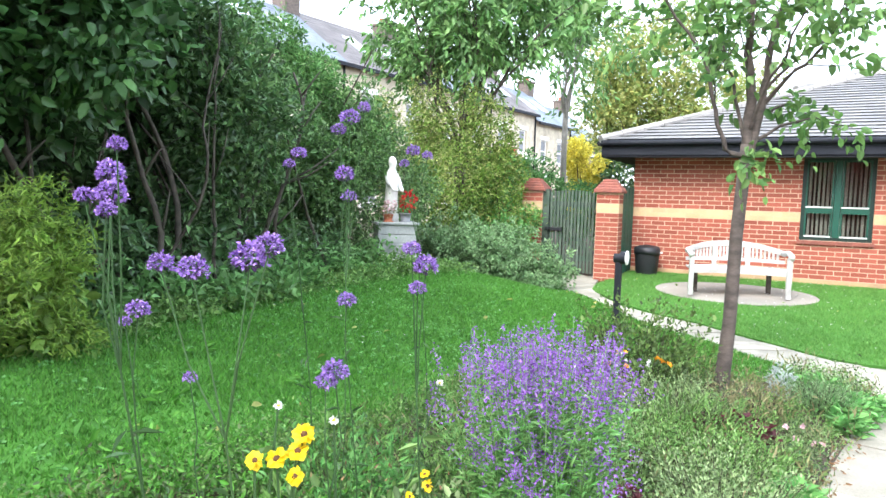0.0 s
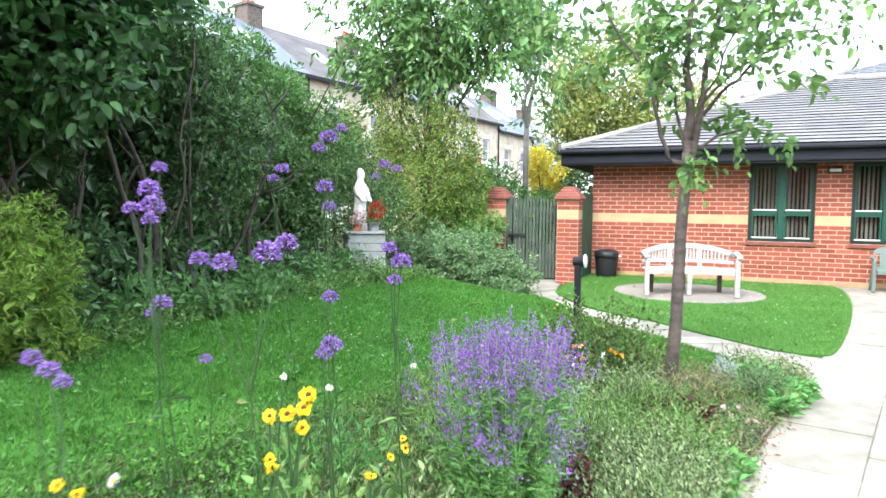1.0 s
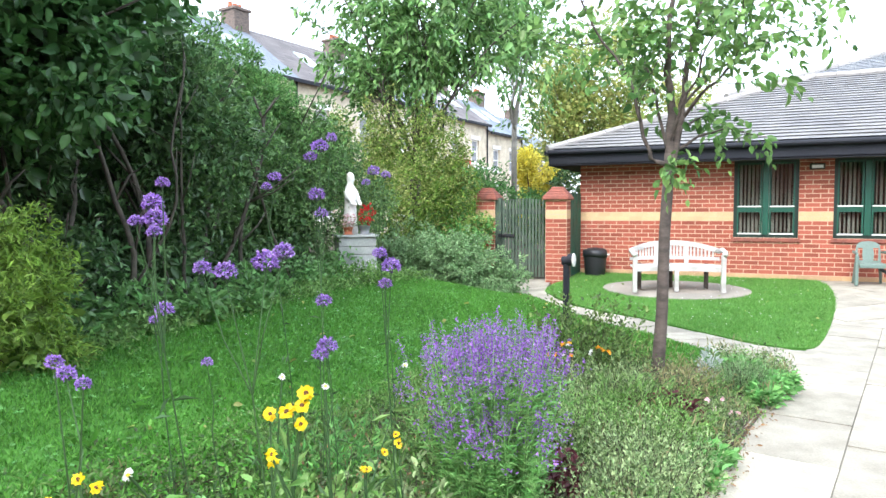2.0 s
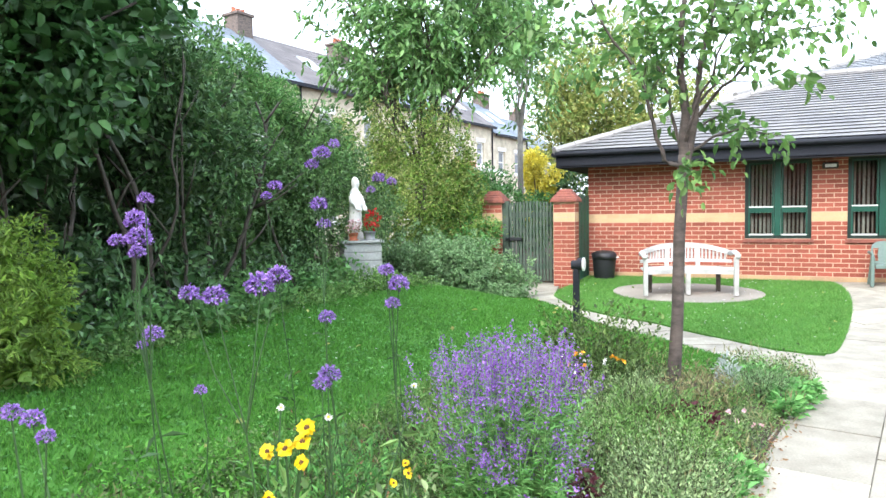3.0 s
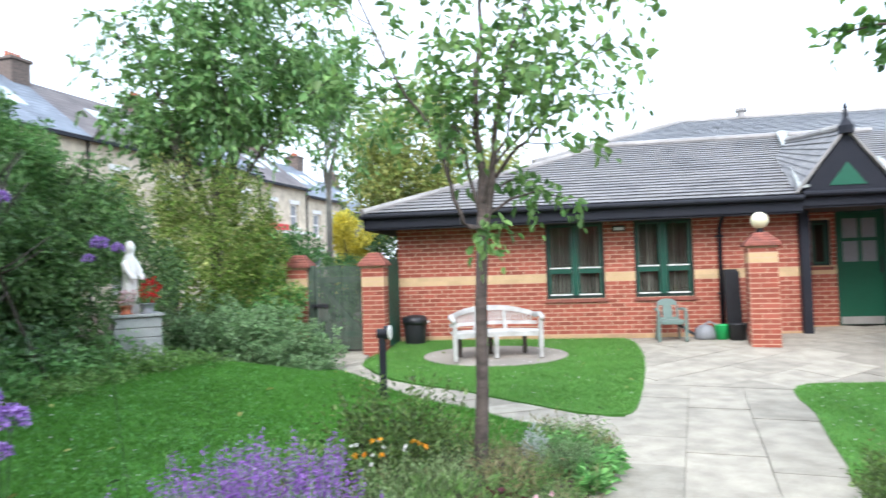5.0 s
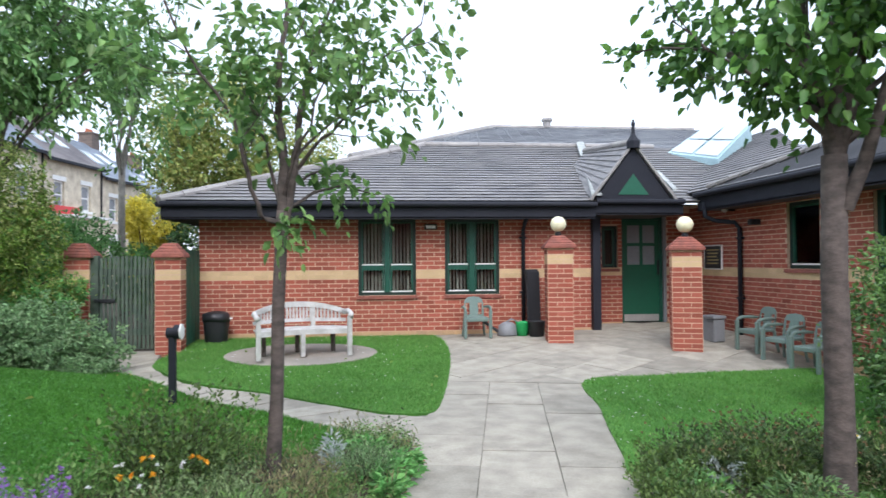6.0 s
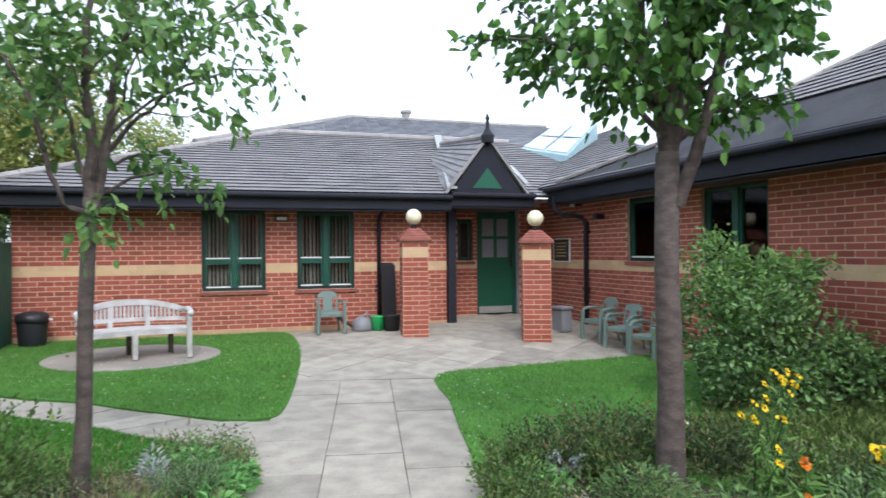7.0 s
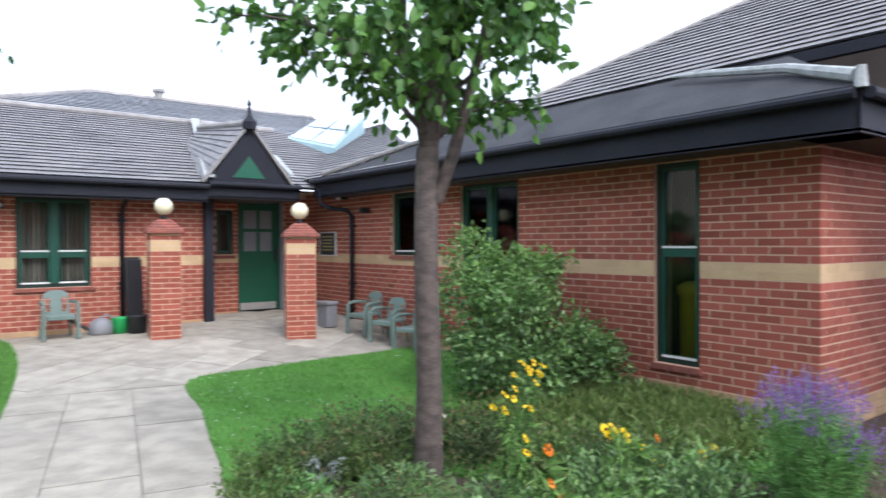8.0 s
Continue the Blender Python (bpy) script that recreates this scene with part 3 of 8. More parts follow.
def brick_wall(name, label, at, turn, length, z0, z1, openings, first, courses_below, courses_above, near=None, thick=0.3, core_from=0.0):
    """A stretcher-bond wall with a buff band and plinth. near: the stretch whose bricks are single pieces."""
    m = pose(*at, 0, 0, turn)
    bm = bmesh.new()
    wall_cells(bm, m, length, z0, z1, thick, openings, core_from)
    wall = tagged(part(name, bm, M_MORTAR), label, kind="structure")
    rng = np.random.default_rng(first)
    proud, deep = 0.0025, 0.010
    stacks = {"brick_courses": [], "buff_band": [], "plinth_courses": []}
    single = []

    def lay(u0, u1, za, zb, kind):
        for o in openings:
            if za < o[3] - 0.02 and zb > o[2] + 0.02:
                if u0 < o[1] and u1 > o[0]:
                    if u0 < o[0] - 0.03:
                        lay(u0, o[0], za, zb, kind)
                    if u1 > o[1] + 0.03:
                        lay(o[1], u1, za, zb, kind)
                    return
        if u1 - u0 < 0.03:
            return
        full = u1 - u0 > 0.21
        if kind == "brick_courses" and near and near[0] < (u0 + u1) / 2 < near[1] and full and len(single) < 300:
            single.append((u0, za))
            return
        j = rng.uniform(-0.0015, 0.0015)
        stacks[kind].append((u0, u1, za, zb, proud + j))

    def course(za, zb, shift, kind, unit=0.225):
        u = -shift
        while u < length:
            a, b = max(u, 0) + 0.0, min(u + unit - (0.013 if kind == "brick_courses" else 0.006), length)
            if b - a > 0.02:
                lay(a, b, za, zb, kind)
            u += unit

    for i in range(courses_below):
        z = BAND - (i + 1) * COURSE
        course(z + 0.0065, z + COURSE - 0.0065, 0.1125 * (i % 2), "brick_courses")
    for i in range(2):
        z = BAND + i * COURSE
        course(z + 0.002, z + COURSE - 0.002, 0.1125 * (i % 2), "buff_band")
    for i in range(courses_above):
        z = BAND + 0.15 + i * COURSE
        course(z + 0.0065, z + COURSE - 0.0065, 0.1125 * (i % 2), "brick_courses")
    zt = BAND - courses_below * COURSE
    for i in range(4):
        z = zt - (i + 1) * COURSE
        if z + COURSE > z0:
            course(z + 0.003, z + COURSE - 0.003, 0.1125 * (i % 2), "plinth_courses")
    for kind, mat, text in (("brick_courses", M_BRICKJ, ""), ("buff_band", M_BUFF, "buff brick string course"), ("plinth_courses", M_PLINTH, "buff brick plinth")):
        if not stacks[kind]:
            continue
        s = np.array(stacks[kind])
        n = len(s)
        extra = 0.010 if kind == "plinth_courses" else 0.0
        c = np.array([[0, 0, 0], [1, 0, 0], [1, 0, 1], [0, 0, 1], [0, 1, 0], [1, 1, 0], [1, 1, 1], [0, 1, 1]], float)
        u = s[:, None, 0] + c[None, :, 0] * (s[:, 1] - s[:, 0])[:, None]
        v = -(s[:, None, 4] + extra) + c[None, :, 1] * (deep + extra)
        z = s[:, None, 2] + c[None, :, 2] * (s[:, 3] - s[:, 2])[:, None]
        co = np.stack([u, v, z], -1).reshape(-1, 3)
        R = np.array(m.to_3x3())
        co = co @ R.T + np.array(m.translation)
        q = np.array([[0, 1, 2, 3], [0, 4, 5, 1], [3, 2, 6, 7], [0, 3, 7, 4], [1, 5, 6, 2]])
        f = (np.arange(n)[:, None, None] * 8 + q[None]).reshape(-1, 4)
        ob = link_mesh(kind, poly_mesh(kind, co, f), mat, wall, text)
        if kind == "brick_courses":
            tagged(ob, kind="stuff")
    if single:
        SINGLE.append((wall, m, single))
    return wall


SINGLE = []  # walls whose nearest bricks are laid one by one at the end of the file

# openings: along the wall from its start, and heights
AX0, AY = -2.2, 12.0
A_OPEN = [(0.43 - AX0, 1.42 - AX0, 0.885, 2.20), (1.92 - AX0, 2.88 - AX0, 0.885, 2.20)]
brick_wall("wall_north", "red brick wall with a buff string course and plinth", (AX0, AY, 0), 0, 4.68 - AX0, -0.1, 2.36, A_OPEN, 1, 12, 14, thick=0.3, core_from=0.3)
BX = 6.81
B_Y0, B_Y1 = 3.37, 12.9
B_OPEN = [(12.9 - 9.84, 12.9 - 9.10, 1.32, 2.30), (12.9 - 8.10, 12.9 - 6.94, 0.95, 2.32), (12.9 - 4.97, 12.9 - 4.46, 0.30, 2.30)]
brick_wall("wall_east", "red brick wall with buff string course beside the path", (BX, B_Y1, 0), -90, B_Y1 - B_Y0, -0.2, 2.5, B_OPEN, 2, 14, 15, near=(7.4, 9.6), thick=0.3)
brick_wall("wall_corner", "red brick return wall with buff string course", (BX, B_Y0, 0), 0, 5.0, -0.2, 2.5, [], 3, 14, 15, near=(0.1, 2.4), thick=0.3, core_from=0.3)
brick_wall("wall_west", "red brick end wall of the low building", (AX0, 20, 0), -90, 8.0, -0.1, 2.36, [], 4, 12, 14, thick=0.3)
# porch: back wall with the door, and the return beside it
P_Y = 12.9
brick_wall("wall_porch", "red brick porch wall with a small side window", (4.68, P_Y, 0), 0, BX - 4.68, -0.1, 2.5, [(0.36, 0.68, 1.30, 2.12), (0.76, 1.66, 0.0, 2.34)], 5, 12, 14, thick=0.25)
brick_wall("wall_porch_side", "red brick porch return wall", (4.68, 12.3, 0), 90, 0.6, -0.1, 2.4, [], 6, 12, 14, thick=0.28)
# rear walls close the building
bm = bmesh.new()
box(bm, (-2.0, 24.7, -0.1), (14, 25, 2.5))
box(bm, (13.7, 3.5, -0.1), (14, 25, 2.5))
tagged(part("wall_rear", bm, M_MORTAR), "plain rear walls of the low building", kind="structure")
# inner walls carry the rooms' darkness in their colour
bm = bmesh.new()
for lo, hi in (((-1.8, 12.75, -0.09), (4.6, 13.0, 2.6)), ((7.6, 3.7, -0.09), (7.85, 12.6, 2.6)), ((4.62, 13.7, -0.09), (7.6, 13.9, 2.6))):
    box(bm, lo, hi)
tagged(part("wall_inside", bm, M_ROOM), "interior walls behind the windows, near black to stand for unlit rooms", kind="structure")

# added unseen walls close the garden behind the walk and darken window reflections
bm = bmesh.new()
box(bm, (-12.0, -10.3, -0.2), (14.0, -10.0, 4.6))
box(bm, (-12.3, -10.3, -0.2), (-12.0, 9.0, 2.2))
tagged(part("wall_south", bm, M_BRICKJ), "unseen plain brick walls closing the garden, added to darken window reflections", kind="structure")

# ---- roofs ----
def tiled_slope(name, label, low0, low1, high0, high1, rows, parent=None, mat=None, unit=0.30, lap=0.026, seed=0):
    """Courses of interlocking tiles between an eave and a ridge; each course lies on the one below and overhangs it."""
    rng = np.random.default_rng(seed)
    low0, low1, high0, high1 = (np.array(p, float) for p in (low0, low1, high0, high1))
    n = np.cross(low1 - low0, high0 - low0)
    n /= np.linalg.norm(n)
    if n[2] < 0:
        n = -n
    deck = n * -0.02
    V, F = [low0 + deck, low1 + deck, high1 + deck, high0 + deck], [(0, 1, 2, 3)]
    for i in range(rows):
        a, b = i / rows, min(1.0, (i + 1.35) / rows)
        p0, p1 = low0 + (high0 - low0) * a, low1 + (high1 - low1) * a
        q0, q1 = low0 + (high0 - low0) * b, low1 + (high1 - low1) * b
        L = np.linalg.norm(p1 - p0)
        k = max(1, int(round(L / unit)))
        cuts = (np.arange(k + 1) + (0.5 if i % 2 else 0.0)) / k
        cuts = np.unique(np.clip(np.concatenate([[0], cuts, [1]]), 0, 1))
        for s, t in zip(cuts, cuts[1:]):
            g = 0.0012 / max(L, 0.1)
            j = rng.uniform(-0.002, 0.002)
            s1, t1 = s + g, t - g
            c = [p0 + (p1 - p0) * s1 + n * (lap + j), p0 + (p1 - p0) * t1 + n * (lap + j), q0 + (q1 - q0) * t1 + n * (0.002 + j), q0 + (q1 - q0) * s1 + n * (0.002 + j),
                 p0 + (p1 - p0) * s1 + (q0 - p0) * 0.12 - n * 0.004, p0 + (p1 - p0) * t1 + (q1 - p1) * 0.12 - n * 0.004]
            o = len(V)
            V.extend(c)
            F.extend([(o, o + 1, o + 2, o + 3), (o, o + 4, o + 5, o + 1)])
    ob = link_mesh(name, poly_mesh(name, V, F), mat or M_TILE, parent, label)
    return ob


def ridge_line(name, p, q, parent, r=0.075, unit=0.4):
    """Half-round ridge tiles laid end to end."""
    p, q = Vector(p), Vector(q)
    L = (q - p).length
    k = max(1, int(L / unit))
    bm = bmesh.new()
    for i in range(k):
        a, b = p.lerp(q, i / k), p.lerp(q, (i + 0.985) / k)
        tube(bm, [a, b], [r, r * 0.94], 8)
    return part(name, bm, M_RIDGE, parent)


EA = (11.5, 2.455)   # eave of the north wing: y, z
EB = (6.30, 2.63)    # eave of the east wing: x, z
SA = 0.375
RA = 16.1
roof_n = tagged(new("roof_north"), "grey concrete tile hipped roof with pale ridge tiles", kind="structure")
za = EA[1] + SA * (RA - EA[0])
hx = -2.70 + (RA - EA[0])
tiled_slope("tile_courses", "", (-2.70, EA[0], EA[1]), (6.5, EA[0], EA[1]), (hx, RA, za), (10.5, RA, za), 24, roof_n, seed=1)
tiled_slope("tile_courses", "", (-2.70, 20.7, EA[1]), (-2.70, EA[0], EA[1]), (hx, RA, za), (hx, RA, za), 24, roof_n, seed=2)
ridge_line("ridge_tiles", (-2.70, EA[0], EA[1] + 0.02), (hx, RA, za + 0.02), roof_n)
ridge_line("ridge_tiles", (hx, RA, za + 0.02), (7.5, RA, za + 0.02), roof_n)
# taller roof behind
roof_h = tagged(new("roof_hall"), "higher grey tiled hipped roof behind the wing", kind="structure")
zh = 5.42
tiled_slope("tile_courses", "", (0.2, 15.2, 3.75), (14, 15.2, 3.75), (4.3, 20, zh), (10.5, 20, zh), 24, roof_h, M_TILEB, seed=3)
tiled_slope("tile_courses", "", (0.2, 25, 3.75), (0.2, 15.2, 3.75), (4.3, 20, zh), (4.3, 20, zh), 24, roof_h, M_TILEB, seed=4)
tiled_slope("tile_courses", "", (14, 15.2, 3.75), (14, 25, 3.75), (10.5, 20, zh), (10.5, 20, zh), 24, roof_h, M_TILEB, seed=5)
ridge_line("ridge_tiles", (4.3, 20, zh), (10.5, 20, zh), roof_h)
ridge_line("ridge_tiles", (0.2, 15.2, 3.77), (4.3, 20, zh + 0.02), roof_h)
bm = bmesh.new()
lathe(bm, [(0.12, 0), (0.12, 0.18), (0.17, 0.2), (0.17, 0.27), (0.05, 0.3)], (5.9, 20, zh), 10)
part("vent_cowl", bm, M_RIDGE, roof_h, "small round roof vent")
# east wing
roof_e = tagged(new("roof_east"), "grey concrete tile roof over the east wing", kind="structure")
SB = 0.5
tiled_slope("tile_courses", "", (EB[0], 8.3, EB[1]), (EB[0], 12.1, EB[1]), (10.2, 15.4, EB[1] + SB * 3.9), (10.2, 18.0, EB[1] + SB * 3.9), 24, roof_e, seed=6)
# hipped upper roof, which begins above a lead skirt
HX, HY, HZ, HS, HW = 7.30, 8.12, 3.25, 0.60, 5.0
tiled_slope("tile_courses", "", (HX, -4.0, HZ), (HX, HY, HZ), (HX + HW, -4.0, HZ + HS * HW), (HX + HW, HY - HW, HZ + HS * HW), 36, roof_e, seed=7)
tiled_slope("tile_courses", "", (HX, HY, HZ), (17.0, HY, HZ), (HX + HW, HY - HW, HZ + HS * HW), (17.0, HY - HW, HZ + HS * HW), 20, roof_e, seed=10)
ridge_line("ridge_tiles", (HX, HY, HZ + 0.01), (HX + HW, HY - HW, HZ + HS * HW + 0.01), roof_e, 0.05)
# dark lead over the lowest part of the east slope, and the hipped end of the projecting corner
def on_east(x, y, lift=0.0):
    return (x, y, EB[1] + 0.64 * (x - EB[0]) + lift)
bm = bmesh.new()
prism(bm, [on_east(6.28, 11.2), (HX + 0.02, HY, HZ - 0.02), (HX + 0.02, 3.9, HZ - 0.02), on_east(6.28, 2.86)], (0, 0, 0.02))
prism(bm, [(6.28, 2.85, EB[1] - 0.01), (HX + 0.02, 3.89, HZ - 0.03), (14, 3.89, HZ - 0.03), (14, 2.85, EB[1] - 0.01)], (0, 0, 0.02))
part("lead_skirt", bm, M_FELT, roof_e, "dark weathered lead at the eave")
bm = bmesh.new()
prism(bm, [(7.26, 4.4, HZ - 0.12), (7.26, -4, HZ - 0.12), (7.34, -4, HZ - 0.12), (7.34, 4.4, HZ - 0.12)], (0, 0, 0.10))
part("upper_fascia", bm, M_FASCIA, roof_e, "black board under the upper eave")
bm = bmesh.new()
tube(bm, [on_east(7.15, 5.0, 0.06), on_east(7.0, 4.5, 0.07), on_east(6.72, 3.6, 0.07), on_east(6.34, 2.92, 0.06)], [0.012, 0.036, 0.042, 0.06], 8)
tube(bm, [on_east(6.31, 2.88, -0.02), on_east(6.31, 2.88, 0.14)], [0.05, 0.035], 8)
part("lead_roll", bm, M_LEAD, roof_e, "pale mossy lead roll at the corner")

va, vb = Vector(on_east(6.30, 11.2, 0.06)), Vector((HX, HY, HZ + 0.03))
for k in range(14):
    bm = bmesh.new()
    tube(bm, [va.lerp(vb, k / 14), va.lerp(vb, (k + 0.9) / 14)], [0.045, 0.035], 6)
    part("verge_tile", bm, M_RIDGE, roof_e)

# fascias, soffits, gutters
def fascia(name, p, q, z0, z1, inner, mat=M_FASCIA):
    """A board between two plan points, a gutter on it and a soffit back to the wall by the vector inner."""
    p, q, inner = Vector((*p, 0)), Vector((*q, 0)), Vector((*inner, 0))
    bm = bmesh.new()
    t = inner.normalized() * 0.03
    prism(bm, [(*p.xy, z0), (*q.xy, z0), (*(q + t).xy, z0), (*(p + t).xy, z0)], (0, 0, z1 - z0 + 0.03))
    board = tagged(part(name, bm, mat), "black painted fascia board under the eave", kind="structure")
    bm = bmesh.new()
    o = -inner.normalized() * 0.055
    tube(bm, [(*(p + o).xy, z1 - 0.04), (*(q + o).xy, z1 - 0.04)], [0.045, 0.045], 10)
    part("gutter", bm, M_FASCIA, board, "black half-round gutter")
    bm = bmesh.new()
    prism(bm, [(*p.xy, z0 + 0.012), (*q.xy, z0 + 0.012), (*(q + inner).xy, z0 + 0.012), (*(p + inner).xy, z0 + 0.012)], (0, 0, 0.02))
    part("soffit", bm, M_SOFFIT, board, "brown soffit board")
    return board


fascia("trim_fascia_north", (-2.68, 11.52), (4.46, 11.52), 2.17, 2.45, (0, 0.5))
fascia("trim_fascia_west", (-2.68, 20.5), (-2.68, 11.55), 2.17, 2.45, (0.5, 0))
fascia("trim_fascia_porch", (4.46, 11.52), (6.02, 11.52), 2.24, 2.50, (0, 1.4))
fascia("trim_fascia_east", (6.32, 11.6), (6.32, 2.9), 2.30, 2.62, (0.5, 0))
fascia("trim_fascia_corner", (6.32, 2.88), (15.0, 2.88), 2.30, 2.62, (0, 0.5))

# porch gable
gab = tagged(new("porch_gable"), "black gable with green triangle, finial and tiled roof over the entrance", kind="structure")
gx0, gx1, gyf, gz0, gz1 = 4.40, 5.84, 11.50, 2.50, 3.44
gm = (gx0 + gx1) / 2
bm = bmesh.new()
prism(bm, [(gx0 + 0.05, gyf, gz0), (gx1 - 0.05, gyf, gz0), (gm, gyf, gz1 - 0.02)], (0, 0.06, 0))
part("gable_panel", bm, M_FASCIA, gab)
bm = bmesh.new()
prism(bm, [(gm - 0.27, gyf - 0.012, gz0 + 0.08), (gm + 0.27, gyf - 0.012, gz0 + 0.08), (gm, gyf - 0.012, gz0 + 0.44)], (0, 0.02, 0))
part("gable_triangle", bm, M_DOOR, gab, "green triangular panel")
bm = bmesh.new()
for s in (-1, 1):
    e = gm + s * (gx1 - gm + 0.03)
    d = Vector((e - gm, 0, gz0 - 0.03 - gz1)).normalized()
    nrm = Vector((-d.z * s, 0, d.x * s)) * 0.04
    nrm = nrm if nrm.z > 0 else -nrm
    prism(bm, [(gm, gyf - 0.05, gz1), (e, gyf - 0.05, gz0 - 0.03), (e + nrm.x, gyf - 0.05, gz0 - 0.03 + nrm.z), (gm + nrm.x * 0, gyf - 0.05, gz1 + 0.05)], (0, 0.09, 0))
part("barge_board", bm, M_RIDGE, gab, "pale mossy verge tiles")
bm = bmesh.new()
lathe(bm, [(0.11, -0.12), (0.12, 0.0), (0.07, 0.07), (0.035, 0.13), (0.028, 0.27), (0.042, 0.29), (0.012, 0.38)], (gm, gyf - 0.02, gz1 + 0.05), 10)
part("finial", bm, M_FASCIA, gab, "black pointed finial")
tiled_slope("tile_courses", "", (gx0, gyf, gz0), (gx0 + 0.35, gyf + 2.6, gz0 + 0.75), (gm, gyf, gz1 + 0.02), (gm, gyf + 2.6, gz1 + 0.3), 9, gab, seed=8)
tiled_slope("tile_courses", "", (gx1, gyf, gz0), (gx1 + 0.1, gyf + 2.6, gz0 + 0.75), (gm, gyf, gz1 + 0.02), (gm, gyf + 2.6, gz1 + 0.3), 9, gab, seed=9)
ridge_line("ridge_tiles", (gm, gyf, gz1 + 0.05), (gm, gyf + 2.6, gz1 + 0.32), gab, 0.06)
bm = bmesh.new()
for a, b, hw in (((4.46, 11.46, 2.56), (5.66, 16.1, 4.28), 0.09), ((5.92, 11.6, 2.66), (6.16, 12.9, 3.16), 0.045)):
    a, b = Vector(a), Vector(b)
    prism(bm, [a + Vector((-hw, 0, 0)), a + Vector((hw, 0, 0)), b + Vector((hw, 0, 0)), b + Vector((-hw, 0, 0))], (0, 0, 0.035))
part("lead_valley", bm, M_LEAD, gab, "pale lead valley gutter")

# rooflight on the east slope near the porch
rl = tagged(new("rooflight"), "pale glazed rooflight with blue-grey frame on the roof", kind="structure")
rq = [Vector(p) for p in ((7.57, 15.5, 3.96), (8.02, 14.0, 3.60), (9.38, 15.0, 4.56), (9.0, 16.5, 4.78))]
def rl_pt(a, b, h=0.0):
    return rq[0].lerp(rq[1], b).lerp(rq[3].lerp(rq[2], b), a) + Vector((0, 0, h))
bm = bmesh.new()
prism(bm, [rl_pt(0, 0), rl_pt(1, 0), rl_pt(1, 1), rl_pt(0, 1)], (0, 0, -0.45))
part("rooflight_kerb", bm, M_TEAL, rl)
for i in range(2):
    for j in range(2):
        bm = bmesh.new()
        a0, a1, b0, b1 = 0.05 + 0.48 * i, 0.47 + 0.48 * i, 0.05 + 0.48 * j, 0.47 + 0.48 * j
        prism(bm, [rl_pt(a0, b0, 0.004), rl_pt(a1, b0, 0.004), rl_pt(a1, b1, 0.004), rl_pt(a0, b1, 0.004)], (0, 0, 0.02))
        part("pane", bm, M_SKYG, rl)


# ---- windows and doors ----
def window(name, label, m, w, h, cols, split, sill=True, blinds=True, white=True):
    """A green window in its own axes (x along, y into the wall, z up from its foot): frame, mullion, transom, panes, blinds."""
    win = tagged(new(name), label, kind="structure")
    win.matrix_world = m
    y0, y1 = 0.05, 0.12
    f = 0.055
    bm = bmesh.new()
    for lo, hi in (((0, y0, 0), (w, y1, f)), ((0, y0, h - f), (w, y1, h)), ((0, y0, f), (f, y1, h - f)), ((w - f, y0, f), (w, y1, h - f))):
        box(bm, lo, hi)
    part("window_frame", bm, M_FRAME, win, "blackish green outer frame")
    cw = (w - 2 * f) / cols
    for i in range(1, cols):
        u = f + i * cw
        boxes_part("mullion", [((u - 0.046, y0 - 0.012, f), (u + 0.046, y1 - 0.004, h - f))], M_GREEN, win)
    zs = [f, *[s * h for s in split], h - f]
    for i in range(cols):
        ua, ub = f + i * cw + (0.055 if i else 0), f + (i + 1) * cw - (0.055 if i < cols - 1 else 0)
        for s in split:
            boxes_part("transom", [((ua, y0 + 0.004, s * h - 0.03), (ub, y1 - 0.004, s * h + 0.03))], M_GREEN, win)
        for k, (za_, zb_) in enumerate(zip(zs, zs[1:])):
            lo = za_ + (0.03 if k else 0)
            hi = zb_ - (0.03 if k < len(zs) - 2 else 0)
            sw = 0.026
            boxes_part("sash", [((ua, y0 + 0.008, lo), (ua + sw, y1 - 0.02, hi)), ((ub - sw, y0 + 0.008, lo), (ub, y1 - 0.02, hi)), ((ua + sw, y0 + 0.008, hi - sw), (ub - sw, y1 - 0.02, hi)), ((ua + sw, y0 + 0.008, lo), (ub - sw, y1 - 0.02, lo + sw))], M_GREEN, win, "green inner sash")
            p = boxes_part("pane", [((ua + sw, y0 + 0.035, lo + sw), (ub - sw, y0 + 0.041, hi - sw))], M_GLASS, win)
            p.visible_shadow = False
            if white:
                # white bead paints the bright reflection along the foot of each sash
                boxes_part("lit_bead", [((ua + 0.01, y0 - 0.006, lo), (ub - 0.01, y0 + 0.03, lo + 0.022))], M_WHITE, win, "glazing bead, white for the light it catches")
    if sill:
        boxes_part("window_sill", [((-0.03, -0.035, -0.06), (w + 0.03, 0.10, -0.004))], M_CAP, win, "red tile sill")
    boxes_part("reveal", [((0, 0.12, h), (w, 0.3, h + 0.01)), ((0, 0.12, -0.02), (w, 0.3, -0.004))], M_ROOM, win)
    if blinds:
        rng = random.Random(len(name) + int(w * 100))
        bm = bmesh.new()
        u = f
        while u < w - f:
            a = radians(rng.uniform(52, 70))
            r = Matrix.Translation((u, 0.17, 0)) @ Matrix.Rotation(a, 4, "Z")
            box(bm, (-0.040, -0.001, 0.03), (0.040, 0.001, h - 0.02), r)
            u += 0.062
        part("vertical_blind", bm, M_BLIND, win, "beige vertical blind slats")
    return win


